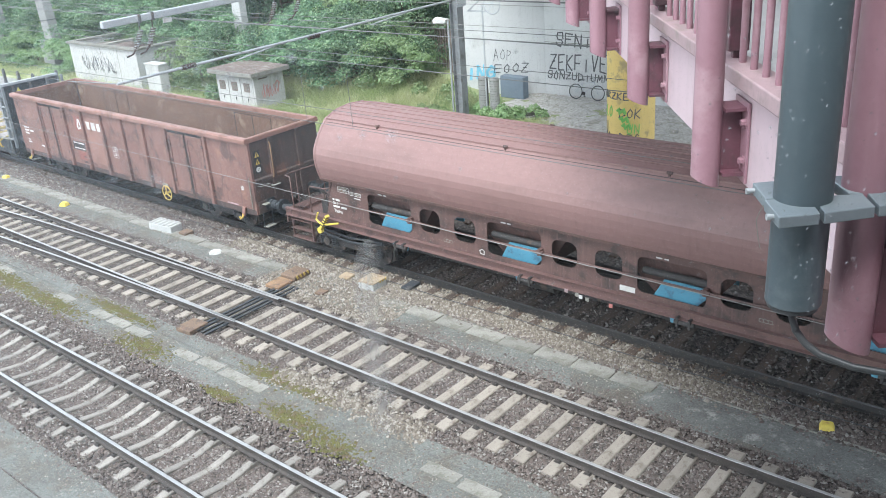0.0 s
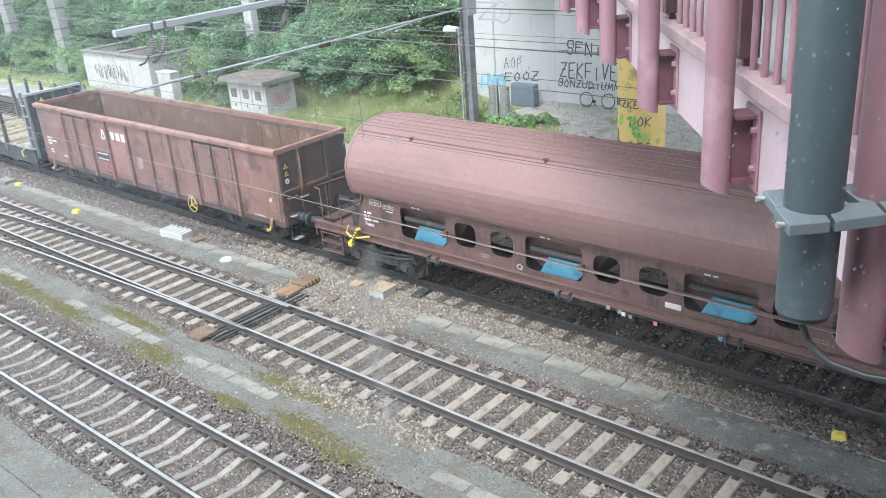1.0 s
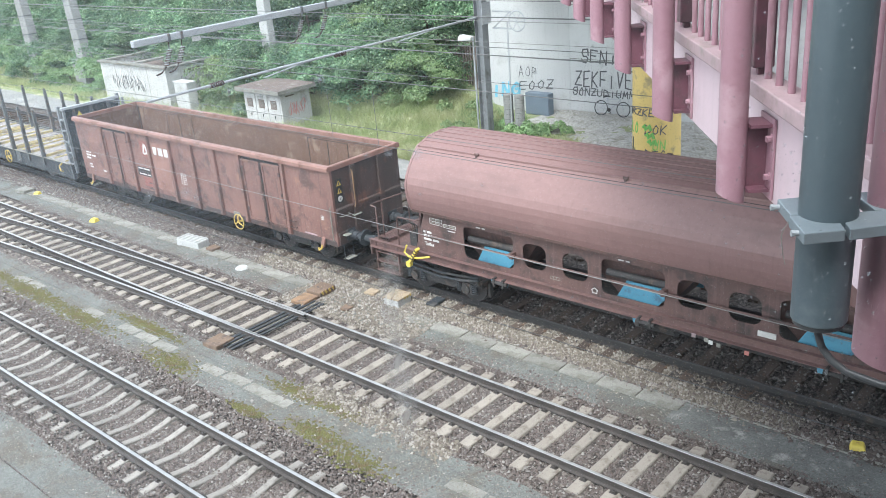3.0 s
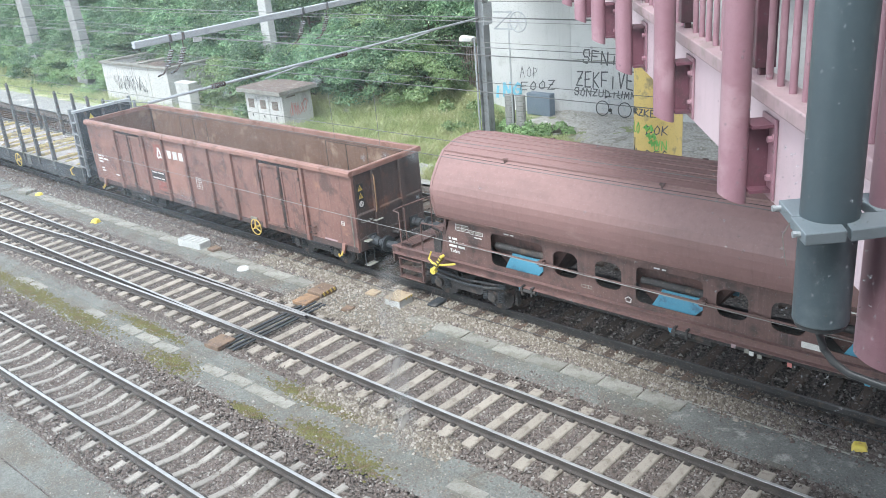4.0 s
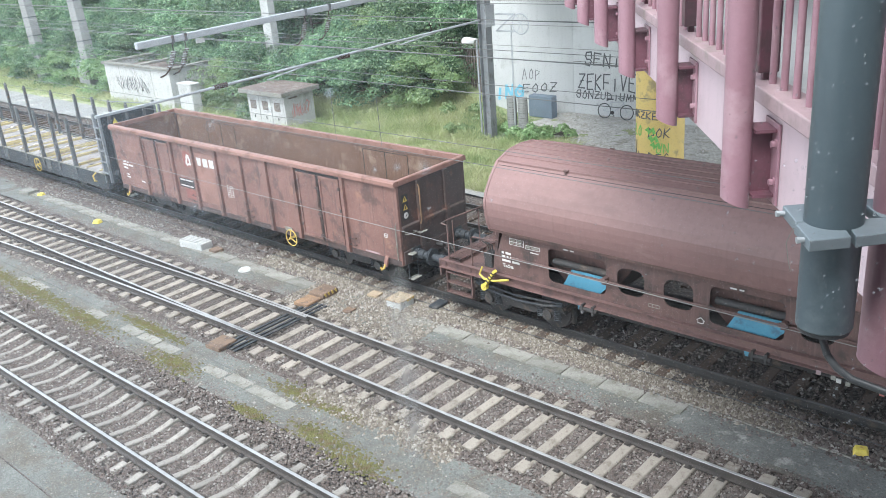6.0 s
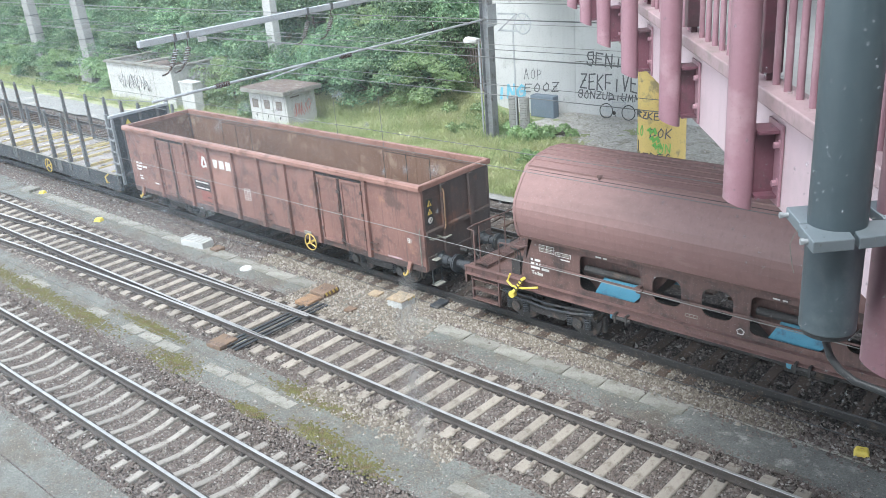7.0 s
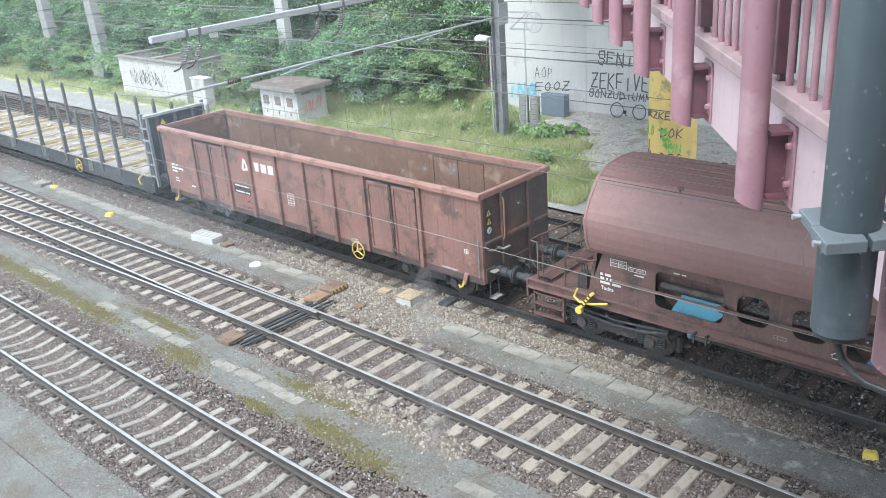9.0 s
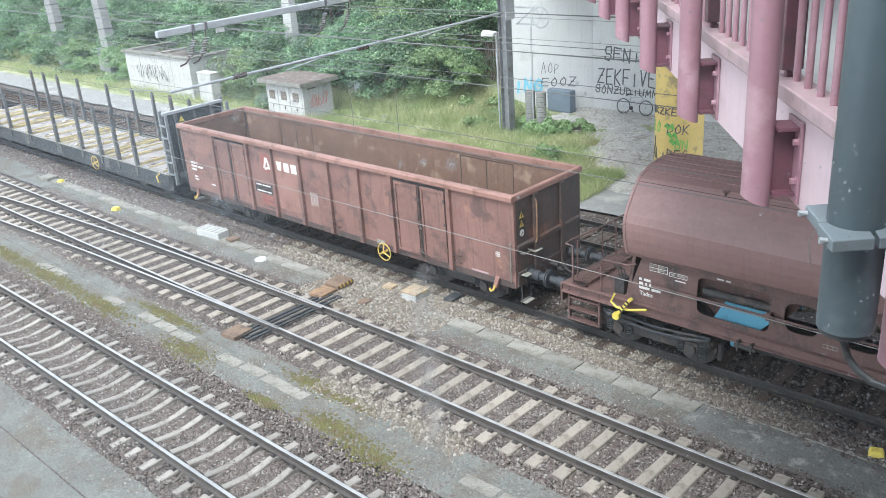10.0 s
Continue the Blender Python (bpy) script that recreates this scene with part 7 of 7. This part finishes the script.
def dusty_glass():
    """A clear pane with a thin film of dust, ramped to veil the left and darken the right."""
    m = bpy.data.materials.new("dusty_window_glass")
    m.use_nodes = True
    N, L = m.node_tree.nodes, m.node_tree.links
    N.remove(N["Principled BSDF"])
    tr, tl, mx = N.new("ShaderNodeBsdfTransparent"), N.new("ShaderNodeBsdfTranslucent"), N.new("ShaderNodeMixShader")
    tl.inputs["Color"].default_value = (0.85, 0.93, 1.0, 1)
    tc = N.new("ShaderNodeTexCoord")
    n = N.new("ShaderNodeTexNoise")
    n.inputs["Scale"].default_value, n.inputs["Detail"].default_value = 5.0, 6
    L.new(tc.outputs["Object"], n.inputs["Vector"])
    r = N.new("ShaderNodeMapRange")
    r.inputs["From Min"].default_value, r.inputs["From Max"].default_value = 0.35, 0.75
    r.inputs["To Min"].default_value, r.inputs["To Max"].default_value = 0.009, 0.022
    L.new(n.outputs["Fac"], r.inputs["Value"])
    sp = N.new("ShaderNodeSeparateXYZ")
    L.new(tc.outputs["Object"], sp.inputs[0])
    # brightness fall-off from left to right, put into the film as a ramp
    side = N.new("ShaderNodeMapRange")
    side.inputs["From Min"].default_value, side.inputs["From Max"].default_value = -0.25, 0.3
    side.inputs["To Min"].default_value, side.inputs["To Max"].default_value = 0.25, 1.75
    L.new(sp.outputs["Y"], side.inputs["Value"])
    mul = N.new("ShaderNodeMath")
    mul.operation = "MULTIPLY"
    L.new(r.outputs[0], mul.inputs[0])
    L.new(side.outputs[0], mul.inputs[1])
    L.new(mul.outputs[0], mx.inputs[0])
    L.new(tr.outputs[0], mx.inputs[1])
    L.new(tl.outputs[0], mx.inputs[2])
    L.new(mx.outputs[0], N["Material Output"].inputs["Surface"])
    return m


def film(name, colour, amount, soft_axis):
    """A see-through smear, thinning out to its edges."""
    m = bpy.data.materials.new(name)
    m.use_nodes = True
    N, L = m.node_tree.nodes, m.node_tree.links
    N.remove(N["Principled BSDF"])
    tr, df, mx = N.new("ShaderNodeBsdfTransparent"), N.new("ShaderNodeBsdfTranslucent"), N.new("ShaderNodeMixShader")
    df.inputs["Color"].default_value = (*colour, 1)
    tc = N.new("ShaderNodeTexCoord")
    gr = N.new("ShaderNodeTexGradient")
    gr.gradient_type = "SPHERICAL"
    mp = N.new("ShaderNodeMapping")
    mp.inputs["Scale"].default_value = soft_axis
    L.new(tc.outputs["Object"], mp.inputs["Vector"])
    L.new(mp.outputs[0], gr.inputs["Vector"])
    n = N.new("ShaderNodeTexNoise")
    n.inputs["Scale"].default_value, n.inputs["Detail"].default_value = 60.0, 5
    L.new(tc.outputs["Object"], n.inputs["Vector"])
    mu = N.new("ShaderNodeMath")
    mu.operation = "MULTIPLY"
    L.new(gr.outputs["Fac"], mu.inputs[0])
    L.new(n.outputs["Fac"], mu.inputs[1])
    m2 = N.new("ShaderNodeMath")
    m2.operation, m2.use_clamp = "MULTIPLY", True
    L.new(mu.outputs[0], m2.inputs[0])
    m2.inputs[1].default_value = amount
    L.new(m2.outputs[0], mx.inputs[0])
    L.new(tr.outputs[0], mx.inputs[1])
    L.new(df.outputs[0], mx.inputs[2])
    L.new(mx.outputs[0], N["Material Output"].inputs["Surface"])
    return m


WINDOW = pose(0, 0, 0, 0, 0, 133.2)     # x ahead, y to the left, z up
win = thing("window_1", "dusty rain-spotted window through which the view is seen", "window", "", "structure", at=WINDOW)
pane = part("pane", G().box(0.60, 0.604, -0.62, 0.72, 9.35, 10.75), dusty_glass(), win, "dusty glass pane")
pane.visible_shadow = False
M_FRAME = mat("dark_window_frame", (0.10, 0.11, 0.115), (0.08, 0.09, 0.095), 0.5, 0.2, 2, 20, 0.03)
for name, y0, y1, z0, z1 in (("jamb", -0.72, -0.62, 9.25, 10.85), ("jamb", 0.72, 0.82, 9.25, 10.85), ("sill", -0.62, 0.72, 9.25, 9.35), ("head", -0.62, 0.72, 10.75, 10.85)):
    part(name, G().box(0.56, 0.64, y0, y1, z0, z1), M_FRAME, win)


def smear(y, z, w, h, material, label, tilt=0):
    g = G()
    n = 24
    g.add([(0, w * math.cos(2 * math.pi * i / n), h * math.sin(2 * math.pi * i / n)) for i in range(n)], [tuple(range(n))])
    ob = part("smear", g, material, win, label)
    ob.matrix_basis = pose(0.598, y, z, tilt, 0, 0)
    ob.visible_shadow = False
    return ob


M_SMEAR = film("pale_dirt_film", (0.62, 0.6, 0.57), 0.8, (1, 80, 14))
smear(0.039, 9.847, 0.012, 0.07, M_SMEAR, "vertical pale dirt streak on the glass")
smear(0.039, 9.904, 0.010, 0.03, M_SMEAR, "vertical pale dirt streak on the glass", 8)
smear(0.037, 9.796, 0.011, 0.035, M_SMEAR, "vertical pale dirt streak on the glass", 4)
# haze over the far upper left, painted as patches on the pane
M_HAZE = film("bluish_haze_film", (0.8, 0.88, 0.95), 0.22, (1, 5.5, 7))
smear(0.251, 10.041, 0.16, 0.12, M_HAZE, "faint bluish patch on the glass painted for distant haze")
smear(0.159, 10.095, 0.17, 0.13, M_HAZE, "faint bluish patch on the glass painted for distant haze")
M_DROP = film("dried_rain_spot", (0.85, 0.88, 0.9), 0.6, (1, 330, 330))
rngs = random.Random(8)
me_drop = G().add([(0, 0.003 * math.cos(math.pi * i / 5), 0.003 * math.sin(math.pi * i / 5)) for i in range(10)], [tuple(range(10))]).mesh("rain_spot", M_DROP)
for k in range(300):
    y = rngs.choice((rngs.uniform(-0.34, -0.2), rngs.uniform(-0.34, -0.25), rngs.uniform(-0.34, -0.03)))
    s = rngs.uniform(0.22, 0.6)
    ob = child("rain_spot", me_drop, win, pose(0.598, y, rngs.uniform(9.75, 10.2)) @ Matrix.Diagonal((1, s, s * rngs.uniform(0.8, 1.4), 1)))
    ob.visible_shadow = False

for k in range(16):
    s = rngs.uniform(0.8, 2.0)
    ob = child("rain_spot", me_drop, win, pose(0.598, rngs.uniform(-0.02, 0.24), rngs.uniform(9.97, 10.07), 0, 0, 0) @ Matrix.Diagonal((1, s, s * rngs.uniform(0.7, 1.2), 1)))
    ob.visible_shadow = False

# the room behind the window, out of view
M_ROOM = mat("grey_room_wall", (0.35, 0.35, 0.34), (0.3, 0.3, 0.29), 0.9, 0, 1, 10, 0.05)
for name, b, label in (
    ("floor", (-3.0, 0.5, -1.05, 1.6, 8.5, 8.6), "grey floor of the room behind the window"),
    ("ceiling", (-3.0, 0.5, -1.05, 1.6, 11.6, 11.7), "grey ceiling of the room behind the window"),
    ("wall_back", (-3.1, -3.0, -1.05, 1.6, 8.5, 11.7), "grey back wall of the room"),
    ("wall_left", (-3.0, 0.56, 1.6, 1.7, 8.5, 11.7), "grey side wall of the room"),
    ("wall_right", (-3.0, 0.56, -1.15, -1.05, 8.5, 11.7), "grey side wall of the room"),
    ("wall_front_low", (0.56, 0.64, -1.15, 1.7, 8.5, 9.25), "grey wall below the window"),
    ("wall_front_high", (0.56, 0.64, -1.15, 1.7, 10.85, 11.7), "grey wall above the window"),
    ("wall_front_left", (0.56, 0.64, 0.82, 1.7, 9.25, 10.85), "grey wall beside the window"),
    ("wall_front_right", (0.56, 0.64, -1.15, -0.72, 9.25, 10.85), "grey wall beside the window"),
):
    ob = flat(name, G().box(*b), M_ROOM, label, "wall", "structure")
    ob.matrix_basis = WINDOW

# block added out of view to keep sky light off the right-hand tracks
flat("station_building", G().box(2.0, 30, -16, 11, 0, 13), M_ROOM, "unseen grey block added to shade the tracks at the right", "building", "structure")


# ---- what moves ----


def motions():
    """The train rolls by at walking pace, its wheels turning."""
    times = [0.5 * k for k in range(21)]

    def run(t):
        u = t - 4.5
        return 0.83271 * u + 0.000934 * u * u + 0.0001444 * u ** 3
    for w in (gondola, hopper, stake):
        x0 = w.matrix_basis.translation.x
        walk(w, [(t, pose(x0 + run(t), Y_A, 0)) for t in times])
    for w in WHEELSETS:
        p = w.matrix_basis.translation.copy()
        walk(w, [(t, pose(p.x, p.y, p.z, 0, math.degrees(run(t) / 0.46), 0)) for t in times])


motions()
